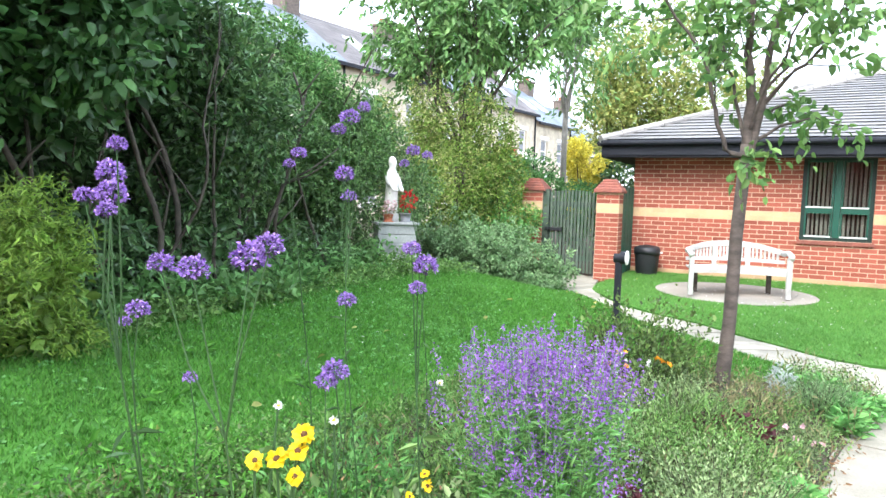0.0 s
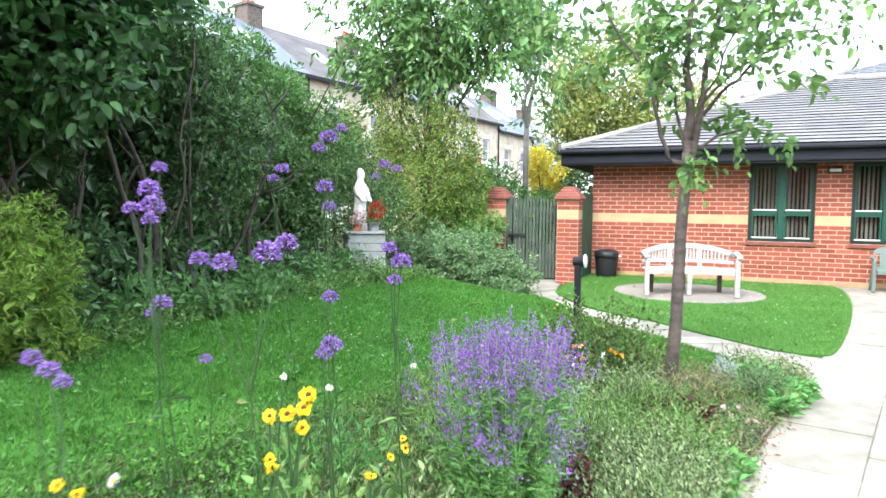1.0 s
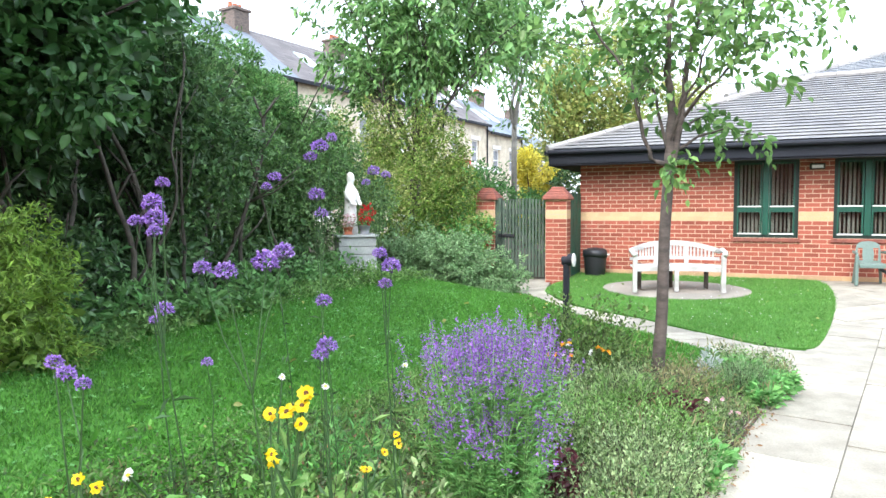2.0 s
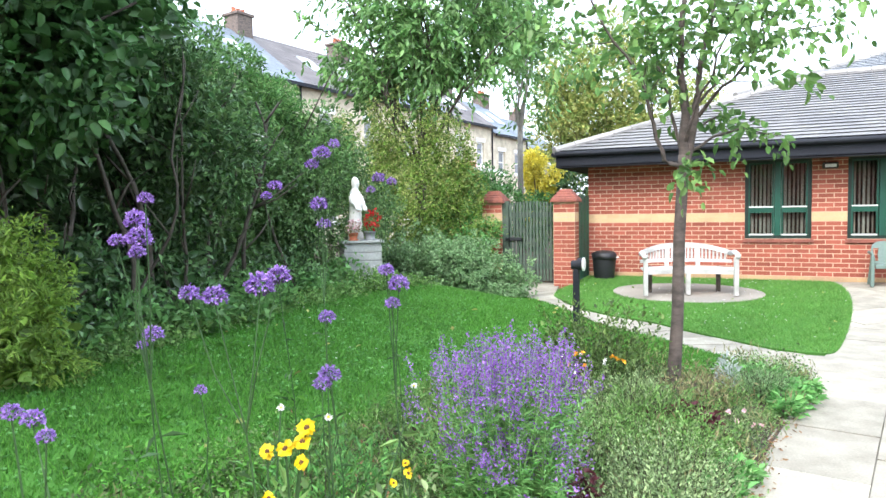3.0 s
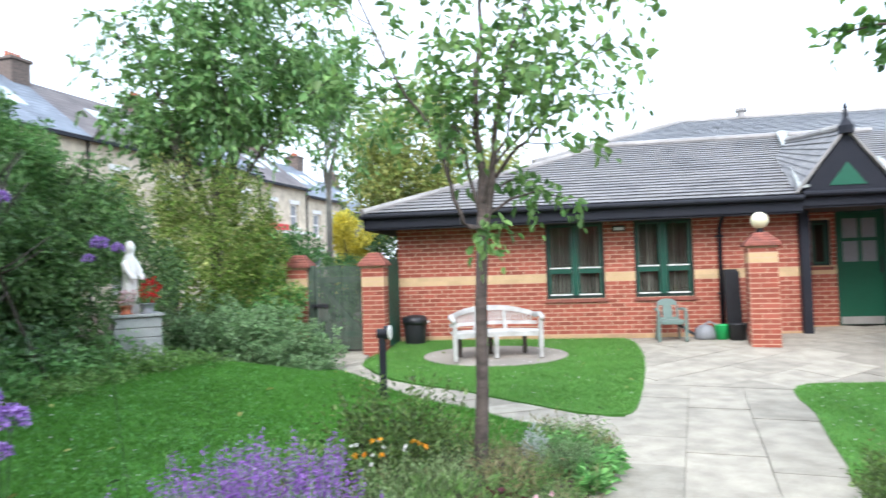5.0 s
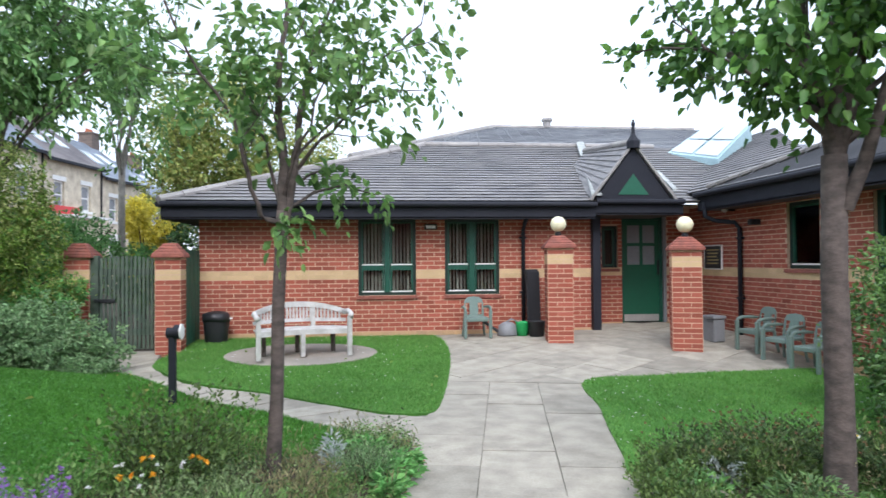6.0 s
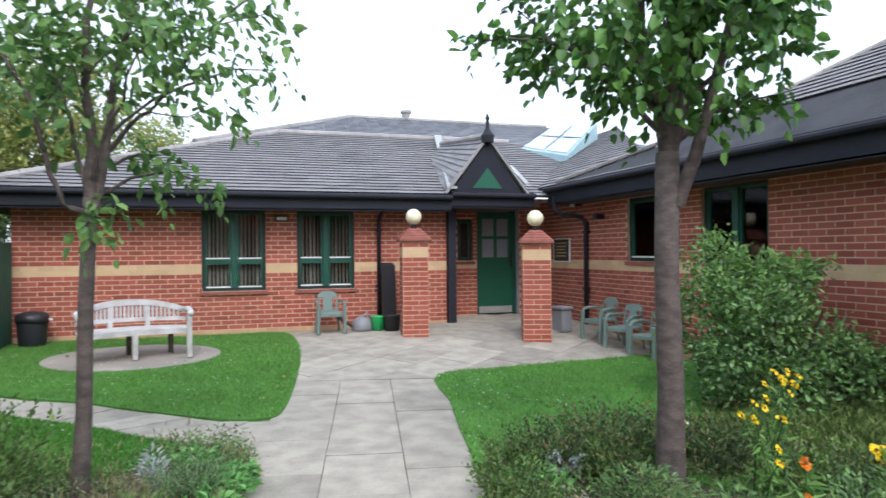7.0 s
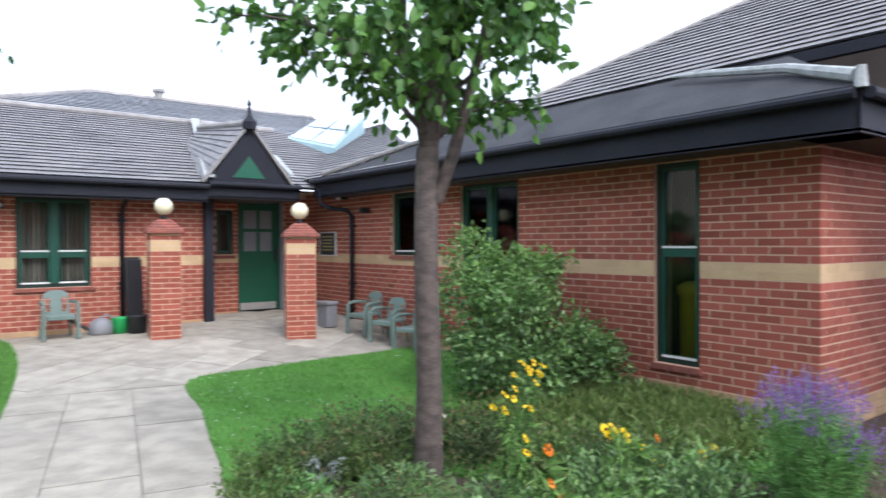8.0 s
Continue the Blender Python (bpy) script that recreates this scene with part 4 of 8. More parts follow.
WL = "dark green framed window with vertical blinds in the brick wall"
window("window_1", WL, pose(0.43, AY, 0.885), 0.99, 1.315, 2, [0.37])
window("window_2", WL, pose(1.92, AY, 0.885), 0.96, 1.315, 2, [0.37])
WE = "dark green framed window in the brick wall, reflecting daylight"
window("window_3", WE, pose(BX, 9.84, 1.32, 0, 0, -90), 0.74, 0.98, 1, [], blinds=False)
window("window_4", WE, pose(BX, 8.10, 0.95, 0, 0, -90), 1.16, 1.37, 2, [], blinds=False, white=False)
window("window_5", "tall narrow dark green window over a red sill", pose(BX, 4.97, 0.30, 0, 0, -90), 0.51, 2.0, 1, [0.56], blinds=False)
window("window_6", "small dark side window by the entrance", pose(5.04, P_Y, 1.30), 0.32, 0.82, 1, [], blinds=False, white=False)

door = tagged(new("door_1"), "green entrance door with four small panes and steel kick plate", kind="structure")
door.matrix_world = pose(5.44, P_Y + 0.05, 0.25)
dw, dh = 0.78, 1.98
boxes_part("door_frame", [((0, 0, 0), (0.05, 0.1, dh + 0.06)), ((dw, 0, 0), (dw + 0.05, 0.1, dh + 0.06)), ((0.05, 0, dh), (dw, 0.1, dh + 0.06))], M_GREEN, door)
boxes_part("door_leaf", [((0.05, 0.03, 0.02), (dw, 0.07, 1.12)), ((0.05, 0.03, 1.12), (0.14, 0.07, dh)), ((dw - 0.09, 0.03, 1.12), (dw, 0.07, dh)), ((0.39, 0.03, 1.12), (0.45, 0.07, dh)), ((0.14, 0.03, 1.48), (0.39, 0.07, 1.54)), ((0.45, 0.03, 1.48), (dw - 0.09, 0.07, 1.54)), ((0.14, 0.03, dh - 0.1), (dw - 0.09, 0.07, dh))], M_DOOR, door)
boxes_part("kick_plate", [((0.07, 0.02, 0.03), (dw - 0.02, 0.03, 0.16))], M_STEEL, door, "brushed steel kick plate")
for a, b in ((0.14, 0.39), (0.45, dw - 0.09)):
    for c0, c1 in ((1.12, 1.48), (1.54, dh - 0.1)):
        boxes_part("pane", [((a, 0.045, c0), (b, 0.051, c1))], M_GREYP, door, "grey obscured glass pane")
boxes_part("door_handle", [((dw - 0.05, -0.03, 0.92), (dw - 0.03, 0.02, 1.2))], M_BLACKP, door, "black pull handle")
bm = bmesh.new()
box(bm, (4.52, 11.86, 0.15), (4.66, 11.99, 2.24))
tagged(part("trim_porch_post", bm, M_FASCIA), "black timber post at the porch", kind="structure")
boxes_part("door_leaf_side", [((5.44 + dw + 0.06, P_Y + 0.02, 0.25), (6.42, P_Y + 0.08, 2.3))], M_GREYP, None)
tagged(bpy.data.objects["door_leaf_side"], "grey side panel beside the door", kind="structure").name = "trim_side_panel"

# ---- brick piers, gate, fence ----
def brick_pier(name, label, x, y, turn, side, height, band_at, group, cap=0.2, globe=False):
    """A square brick pier with buff band and tiled cap; its foot is at the ground."""
    z0 = gz(x, y) - 0.05
    t = thing(name, label, "brick pier", (x, y, z0), group, turn)
    h = side / 2
    boxes_part("core", [((-h, -h, 0), (h, h, height))], M_MORTAR, t, "mortar core")
    n = int((height) / COURSE)
    ln, hd = side * 0.62, side * 0.36
    shapes = {}
    for w in (ln, hd):
        for mat, key in ((M_BRICK, "r"), (M_BUFF, "b")):
            me = poly_mesh("brick", [(0.006, -0.0025, 0.0065), (w, -0.0025, 0.0065), (w, -0.0025, 0.0685), (0.006, -0.0025, 0.0685), (0.006, 0.006, 0.0065), (w, 0.006, 0.0065), (w, 0.006, 0.0685), (0.006, 0.006, 0.0685)],
                           [(0, 1, 2, 3), (0, 4, 5, 1), (3, 2, 6, 7), (0, 3, 7, 4), (1, 5, 6, 2)])
            me.materials.append(mat)
            shapes[(w, key)] = me
    for i in range(n):
        key = "b" if band_at <= i < band_at + 2 else "r"
        for k in range(4):
            r = Matrix.Rotation(k * math.pi / 2, 4, "Z") @ Matrix.Translation((-h, -h, i * COURSE))
            first, second = (ln, hd) if (i + k) % 2 else (hd, ln)
            for u, w in ((0.0, first), (side - second - 0.005, second)):
                b = new("brick", shapes[(w, key)])
                b.parent = t
                b.matrix_local = r @ Matrix.Translation((u, 0, 0))
    bm = bmesh.new()
    e = h + 0.05
    box(bm, (-e, -e, height), (e, e, height + 0.045), None, 0.008)
    part("cap_edge", bm, M_CAP, t, "red coping course")
    zt = height + 0.045
    step = cap * 0.8 / 4
    for k, f in enumerate((0.93, 0.78, 0.62, 0.47)):
        bm = bmesh.new()
        a, b_ = e * f, e * (f - 0.10)
        lowr = [bm.verts.new((sx * a, sy * a, zt + k * step + 0.001)) for sx, sy in ((-1, -1), (1, -1), (1, 1), (-1, 1))]
        midr = [bm.verts.new((sx * a, sy * a, zt + k * step + step * 0.35)) for sx, sy in ((-1, -1), (1, -1), (1, 1), (-1, 1))]
        upr = [bm.verts.new((sx * b_, sy * b_, zt + (k + 1) * step)) for sx, sy in ((-1, -1), (1, -1), (1, 1), (-1, 1))]
        for r0, r1 in ((lowr, midr), (midr, upr)):
            for i in range(4):
                bm.faces.new((r0[i], r0[(i + 1) % 4], r1[(i + 1) % 4], r1[i]))
        bm.faces.new(upr)
        bm.faces.new(lowr[::-1])
        part("cap_course", bm, M_CAP, t, "stepped red coping course" if k == 0 else "")
    if globe:
        bm = bmesh.new()
        lathe(bm, [(0.05, 0), (0.05, 0.05), (0.035, 0.06), (0.035, 0.09)], (0, 0, zt + cap * 0.8 - 0.01), 12)
        part("lamp_base", bm, M_BLACKP, t, "black lamp base")
        bm = bmesh.new()
        bmesh.ops.create_uvsphere(bm, u_segments=24, v_segments=14, radius=0.125)
        bmesh.ops.translate(bm, verts=bm.verts, vec=(0, 0, zt + cap * 0.8 + 0.185))
        part("lamp_globe", bm, M_GLOBE, t, "cream globe lamp", True)
    return t


pl = "red brick pier with buff band and cream globe lamp"
brick_pier("brick_pier", pl, 3.63, 10.92, -8, 0.40, 1.52, 17, "porch piers", 0.2, True)
brick_pier("brick_pier", pl, 5.34, 10.08, -20, 0.42, 1.52, 17, "porch piers", 0.2, True)
gl = "red brick gate pier with buff band and tiled cap"
brick_pier("brick_pier", gl, -2.33, 10.86, 3, 0.36, 1.45, 15, "gate piers", 0.22)
brick_pier("brick_pier", gl, -3.66, 10.98, 3, 0.36, 1.45, 15, "gate piers", 0.22)

gate = thing("garden_gate", "weathered green timber slatted garden gate, closed", "gate", (-3.42, 10.88, gz(-2.9, 10.9)))
gw, gh = 0.86, 1.42
for k in range(13):
    u = 0.10 + k * (gw - 0.14) / 12
    boxes_part("slat", [((u - 0.019, -0.02, 0.05), (u + 0.019, 0.0, gh - 0.02 + 0.03 * math.sin(k / 12 * math.pi)))], M_GATE, gate)
for z in (0.25, 1.15):
    boxes_part("rail", [((0.06, 0.003, z), (gw, 0.04, z + 0.09))], M_GATE, gate)
bm = bmesh.new()
prism(bm, [(0.1, 0.005, 1.12), (0.18, 0.005, 1.15), (gw - 0.03, 0.005, 0.36), (gw - 0.1, 0.005, 0.32)], (0, 0.03, 0))
part("brace", bm, M_GATE, gate, "diagonal timber brace")
boxes_part("hanging_post", [((-0.05, -0.04, -0.05), (0.06, 0.06, gh + 0.02))], M_GATE, gate, "square timber gate post")
bm = bmesh.new()
box(bm, (0.0, -0.05, 0.74), (0.30, -0.02, 0.80), None, 0.008)
tube(bm, [(0.06, -0.05, 0.77), (0.06, -0.09, 0.77)], [0.03, 0.03], 8)
part("latch", bm, M_BLACKP, gate, "black iron latch")

fence = thing("fence_panel", "dark green close-boarded timber fence panel beside the gate pier", "fence", (-2.20, 11.02, gz(-2.2, 11.4)), "", 90)
for k in range(8):
    boxes_part("board", [((k * 0.115, -0.015 - 0.006 * (k % 2), 0.03), (k * 0.115 + 0.112, 0.012, 1.50))], M_GREENP, fence)
for z in (0.3, 1.2):
    boxes_part("rail", [((0, 0.013, z), (0.92, 0.06, z + 0.09))], M_GREENP, fence)

# ---- bench ----
bench = thing("garden_bench", "weathered pale wooden curved garden bench with slatted back", "bench", (-0.37, 10.28, gz(-0.37, 10.3) + 0.028), "", 17)
bench.matrix_world = bench.matrix_world @ Matrix.Diagonal((0.96, 1, 0.89, 1))
BL = 0.69
def bow(x):
    return -0.26 * (x / BL) ** 2
def ribbon(bm, f, w, h, n=16, x0=-BL, x1=BL):
    """A curved rail; f gives the middle of its section at x."""
    rings = []
    for i in range(n + 1):
        x = x0 + (x1 - x0) * i / n
        y, z = f(x)
        rings.append([bm.verts.new((x, y + a * w / 2, z + b * h / 2)) for a, b in ((-1, -1), (1, -1), (1, 1), (-1, 1))])
    for r0, r1 in zip(rings, rings[1:]):
        for k in range(4):
            bm.faces.new((r0[k], r0[(k + 1) % 4], r1[(k + 1) % 4], r1[k]))
    bm.faces.new(rings[0])
    bm.faces.new(rings[-1][::-1])
def top_z(x):
    return 0.80 - 0.13 * abs(x / BL) ** 2.3
for k in range(4):
    bm = bmesh.new()
    ribbon(bm, lambda x, k=k: (0.16 - 0.11 * k + bow(x) * (1 - 0.12 * k), 0.43 - 0.004 * k), 0.095, 0.025)
    part("seat_slat", bm, M_BENCH, bench)
bm = bmesh.new()
ribbon(bm, lambda x: (0.25 + bow(x), top_z(x)), 0.06, 0.085)
part("top_rail", bm, M_BENCH, bench)
bm = bmesh.new()
ribbon(bm, lambda x: (0.24 + bow(x), 0.54), 0.04, 0.055)
part("back_rail", bm, M_BENCH, bench)
bm = bmesh.new()
ribbon(bm, lambda x: (-0.21 + bow(x) * 0.62, 0.385), 0.03, 0.07)
part("apron", bm, M_BENCH, bench)
for k in range(25):
    x = -BL + 0.08 + k * (2 * BL - 0.16) / 24
    if abs(abs(x) - 0.24) < 0.035:
        continue
    boxes_part("back_slat", [((x - 0.014, 0.235 + bow(x), 0.56), (x + 0.014, 0.255 + bow(x), top_z(x) - 0.03))], M_BENCH, bench)
for x in (-0.24, 0.24):
    boxes_part("back_stile", [((x - 0.03, 0.22 + bow(x), 0.43), (x + 0.03, 0.27 + bow(x), top_z(x) - 0.02))], M_BENCH, bench)
for x, y in ((-BL + 0.03, -0.36), (0.0, -0.20), (BL - 0.03, -0.36)):
    boxes_part("front_leg", [((x - 0.032, y - 0.03, 0.0), (x + 0.032, y + 0.03, 0.42 if abs(x) < 0.1 else 0.62))], M_BENCH, bench, "", 0.004)
# back legs take the dark bark colour for the shade beneath the seat
for x in (-0.52, 0.0, 0.52):
    boxes_part("back_leg", [((x - 0.03, 0.20 + bow(x), 0.0), (x + 0.03, 0.26 + bow(x), 0.45))], M_BARK, bench, "timber back leg, darkened for the shade under the seat", 0.004)
for s in (-1, 1):
    bm = bmesh.new()
    pts = [(s * (BL - 0.02), 0.25 + bow(BL), top_z(BL)), (s * BL, 0.08 + bow(BL), 0.70), (s * BL, -0.08 + bow(BL), 0.66), (s * (BL - 0.03), -0.40, 0.62)]
    tube(bm, pts, [0.042, 0.04, 0.038, 0.045], 8)
    part("arm_rest", bm, M_BENCH, bench, "", True)

# ---- plastic chairs ----
def plastic_chair(at, turn, first=None, size=0.80):
    if first:
        return copy_thing(first, pose(*at, 0, 0, turn) @ Matrix.Diagonal((size, size, size, 1)))
    c = thing("garden_chair", "pale green moulded plastic garden armchair on the paving", "chair", at, "plastic chairs", turn)
    bm = bmesh.new()
    box(bm, (-0.225, -0.23, 0.385), (0.225, 0.21, 0.425), None, 0.012)
    box(bm, (-0.215, -0.245, 0.34), (0.215, -0.222, 0.415), None, 0.008)
    part("seat", bm, M_PLASTICG, c)
    bm = bmesh.new()
    def back(poly):
        prism(bm, [(x, 0.19 + 0.17 * (z - 0.39), z) for x, z in poly], (0, 0.020, 0))
    back([(-0.20, 0.37), (0.20, 0.37), (0.215, 0.46), (-0.215, 0.46)])
    back([(-0.215, 0.46), (-0.165, 0.46), (-0.175, 0.70), (-0.205, 0.70)])
    back([(0.165, 0.46), (0.215, 0.46), (0.205, 0.70), (0.175, 0.70)])
    back([(-0.085, 0.46), (0.085, 0.46), (0.10, 0.58), (0.085, 0.70), (-0.085, 0.70), (-0.10, 0.58)])
    back([(-0.205, 0.70), (0.205, 0.70), (0.185, 0.77), (0.12, 0.82), (0.0, 0.835), (-0.12, 0.82), (-0.185, 0.77)])
    part("backrest", bm, M_PLASTICG, c)
    for s in (-1, 1):
        bm = bmesh.new()
        tube(bm, [(s * 0.225, 0.22, 0.62), (s * 0.27, 0.08, 0.63), (s * 0.275, -0.12, 0.63), (s * 0.262, -0.22, 0.60), (s * 0.255, -0.24, 0.52)], [0.022, 0.030, 0.032, 0.030, 0.026], 8)
        part("arm_rest", bm, M_PLASTICG, c, "", True)
        bm = bmesh.new()
        box(bm, (s * 0.262 - 0.032, -0.27, 0.0), (s * 0.262 + 0.032, -0.20, 0.58), None, 0.012)
        part("front_leg", bm, M_PLASTICG, c)
        bm = bmesh.new()
        tube(bm, [(s * 0.20, 0.19, 0.42), (s * 0.235, 0.27, 0.0)], [0.032, 0.024], 6)
        part("back_leg", bm, M_PLASTICG, c)
    c.matrix_world = pose(*at, 0, 0, turn) @ Matrix.Diagonal((0.80, 0.80, 0.80, 1))
    return c


ch = plastic_chair((2.38, 11.52, gz(2.38, 11.5)), 2)
for x, y, a in ((6.30, 9.80, -80), (6.34, 9.20, -72), (6.38, 8.62, -76)):
    plastic_chair((x, y, gz(x, y)), a, ch, 0.98)
plastic_chair((9.15, 2.45, gz(9.15, 2.45)), -30, ch)

# ---- bins, pots and clutter by the building ----
binz = gz(-1.85, 11.6)
b = thing("litter_bin", "dark grey round plastic bin with a black liner", "bin", (-1.84, 11.62, binz))
b.matrix_world = b.matrix_world @ Matrix.Diagonal((0.88, 0.88, 0.88, 1))
bm = bmesh.new()
lathe(bm, [(0.19, 0.0), (0.20, 0.02), (0.235, 0.46), (0.235, 0.5), (0.21, 0.5), (0.18, 0.05)], (0, 0, 0), 24)
part("body", bm, M_BLACKP, b, "", True)
bm = bmesh.new()
lathe(bm, [(0.245, 0.40), (0.25, 0.47), (0.24, 0.52), (0.2, 0.55), (0.1, 0.57), (0.02, 0.575)], (0, 0, 0), 24)
rngb = random.Random(3)
for v in bm.verts:
    v.co += Vector((rngb.uniform(-1, 1), rngb.uniform(-1, 1), rngb.uniform(-1, 1))) * 0.012
part("liner", bm, M_BLACKP, b, "crumpled black bin liner", True)
boxes_part("handle", [((0.22, -0.02, 0.43), (0.29, 0.02, 0.46))], M_WHITE, b, "white bag end")

t = thing("downpipe", "black round downpipe on the brick wall", "downpipe", (3.29, 11.95, 0))
bm = bmesh.new()
tube(bm, [(0, -0.40, 2.36), (0, -0.38, 2.22), (0, -0.10, 2.08), (0, -0.02, 1.98), (0, 0, 0.20)], [0.035] * 5, 10)
part("pipe", bm, M_FASCIA, t, "", True)
for z in (0.9, 1.85):
    boxes_part("bracket", [((-0.06, -0.03, z), (0.06, 0.05, z + 0.03))], M_FASCIA, t)
t = thing("downpipe", "black round downpipe with swan neck on the brick wall", "downpipe", (6.75, 11.02, 0))
bm = bmesh.new()
tube(bm, [(-0.42, 0.35, 2.45), (-0.42, 0.35, 2.20), (-0.30, 0.25, 2.12), (-0.06, 0.05, 2.08), (0, 0, 1.98), (0, 0, 0.12)], [0.038] * 6, 10)
part("pipe", bm, M_FASCIA, t, "", True)
for z in (0.8, 1.8):
    boxes_part("bracket", [((-0.04, -0.06, z), (0.05, 0.06, z + 0.03))], M_FASCIA, t)

t = thing("folded_board", "tall folded black board leaning by the wall", "board", (3.42, 11.72, gz(3.4, 11.7)), "", 12)
for k, (lo, hi, lean) in enumerate((((-0.13, -0.05, 0.0), (0.11, -0.015, 1.06), 3), ((-0.11, 0.012, 0.0), (0.13, 0.045, 1.10), 5))):
    bm = bmesh.new()
    box(bm, lo, hi, pose(0, 0, 0, -lean, 0, 0), 0.008)
    part("panel", bm, M_BLACKP, t)
t = thing("watering_can", "grey plastic watering can standing by the wall", "watering can", (2.93, 11.60, gz(2.9, 11.6)))
t.matrix_world = t.matrix_world @ Matrix.Diagonal((1.35, 1.2, 1.1, 1))
bm = bmesh.new()
lathe(bm, [(0.12, 0), (0.13, 0.02), (0.115, 0.15), (0.07, 0.19), (0.06, 0.2)], (0, 0, 0), 16)
part("body", bm, M_GREYP, t, "", True)
bm = bmesh.new()
tube(bm, [(-0.10, 0, 0.05), (-0.24, 0, 0.16), (-0.30, 0, 0.22)], [0.025, 0.018, 0.03], 8)
part("spout", bm, M_BLACKP, t, "dark spout")
bm = bmesh.new()
tube(bm, [(-0.03, 0, 0.19), (0.05, 0, 0.25), (0.14, 0, 0.2), (0.13, 0, 0.08)], [0.014] * 4, 8)
part("handle", bm, M_GREYP, t)
t = thing("plant_tub", "bright green plastic tub beside the pier", "tub", (3.17, 11.52, gz(3.2, 11.5)))
bm = bmesh.new()
lathe(bm, [(0.09, 0), (0.12, 0.22), (0.125, 0.23), (0.11, 0.22), (0.08, 0.03)], (0, 0, 0), 16)
part("body", bm, M_LIMEP, t, "", True)
t = thing("plant_tub", "black plastic tub beside the pier", "tub", (3.38, 11.42, gz(3.4, 11.4)))
bm = bmesh.new()
lathe(bm, [(0.12, 0), (0.15, 0.24), (0.16, 0.25), (0.14, 0.24), (0.1, 0.03)], (0, 0, 0), 16)
part("body", bm, M_BLACKP, t, "", True)
t = thing("storage_box", "small grey plastic box against the brick wall", "box", (5.98, 10.55, gz(5.98, 10.5)), "", 10)
boxes_part("body", [((-0.05, -0.14, 0), (0.16, 0.14, 0.36))], M_GREYP, t, "", 0.015)
boxes_part("lid", [((-0.07, -0.16, 0.36), (0.17, 0.16, 0.41))], M_GREYP, t, "pale lid", 0.01)
t = thing("bulkhead_light", "small brown bulkhead light on the wall between windows", "lamp", (1.67, 11.96, 2.06))
boxes_part("housing", [((-0.11, -0.05, -0.05), (0.11, 0.04, 0.05))], M_SOFFIT, t, "", 0.01)
boxes_part("diffuser", [((-0.08, -0.062, -0.03), (0.08, -0.05, 0.02))], M_WHITE, t, "pale diffuser")
t = thing("security_sensor", "small white ball sensor under the eave", "sensor", (6.62, 11.25, 2.30))
bm = bmesh.new()
bmesh.ops.create_uvsphere(bm, u_segments=12, v_segments=8, radius=0.045)
part("sensor", bm, M_WHITE, t, "", True)
boxes_part("bracket", [((0.02, -0.02, -0.02), (0.20, 0.02, 0.02))], M_FASCIA, t)
t = thing("security_sensor", "small dark camera box under the eave", "sensor", (6.70, 10.55, 2.05))
boxes_part("sensor", [((-0.06, -0.05, -0.04), (0.12, 0.05, 0.05))], M_BLACKP, t, "", 0.01)
t = thing("wall_plaque", "black plaque with gold lettering on the brick wall", "sign", (6.79, 12.25, 1.30), "", -90)
boxes_part("plate", [((0.0, -0.015, 0), (0.58, 0.012, 0.40))], M_SIGN, t)
boxes_part("frame", [((-0.02, -0.02, -0.02), (0.60, 0.01, 0.0)), ((-0.02, -0.02, 0.40), (0.60, 0.01, 0.42)), ((-0.02, -0.02, 0), (0.0, 0.01, 0.40)), ((0.58, -0.02, 0), (0.60, 0.01, 0.40))], M_STONEW, t, "pale frame")
for k in range(5):
    boxes_part("text_bar", [((0.08 + 0.02 * (k % 2), -0.019, 0.32 - 0.06 * k), (0.50 - 0.03 * (k % 3), -0.015, 0.342 - 0.06 * k))], M_GOLD, t)
t = thing("yellow_bin", "yellow plastic bin standing inside the window", "bin", (7.30, 4.86, 0.0))
bm = bmesh.new()
lathe(bm, [(0.10, 0), (0.11, 0.95), (0.14, 0.97), (0.14, 1.05), (0.05, 1.1)], (0, 0, 0), 14)
part("body", bm, M_YEL, t, "", True)

# hose post on the grass by the small path
t = thing("garden_post", "black garden post with rounded head and white plate", "post", (-1.42, 7.75, gz(-1.42, 7.75)))
boxes_part("post", [((-0.036, -0.036, -0.05), (0.036, 0.036, 0.74))], M_FASCIA, t, "", 0.008)
bm = bmesh.new()
tube(bm, [(-0.055, 0, 0.75), (0.02, 0, 0.75)], [0.055, 0.055], 16)
tube(bm, [(0.02, 0, 0.76), (0.085, 0, 0.76)], [0.075, 0.075], 18)
part("head", bm, M_FASCIA, t)
bm = bmesh.new()
tube(bm, [(0.086, 0, 0.76), (0.102, 0, 0.76)], [0.085, 0.08], 20)
part("plate", bm, M_STONEW, t, "white round plate")

# ---- statue on its pedestal ----
PX, PY = -4.30, 7.42
pz = gz(PX, PY)
t = thing("stone_pedestal", "weathered grey stone pedestal of stacked courses", "pedestal", (PX, PY, pz - 0.05), "", 40)
zz = 0.0
rngp = random.Random(5)
while zz < 1.06 - pz:
    hgt = rngp.uniform(0.11, 0.15)
    hgt = min(hgt, 1.07 - pz - zz)
    o = rngp.uniform(-0.006, 0.006)
    boxes_part("stone", [((-0.25 + o, -0.25 - o, zz), (0.25 + o, 0.25 - o, zz + hgt - 0.006))], M_STONEG, t, "", 0.006)
    zz += hgt
PT = pz - 0.05 + zz
boxes_part("slab", [((-0.28, -0.28, zz), (0.28, 0.28, zz + 0.035))], M_STONEG, t, "flat stone top", 0.006)
PT += 0.035
bm = bmesh.new()
rings = []
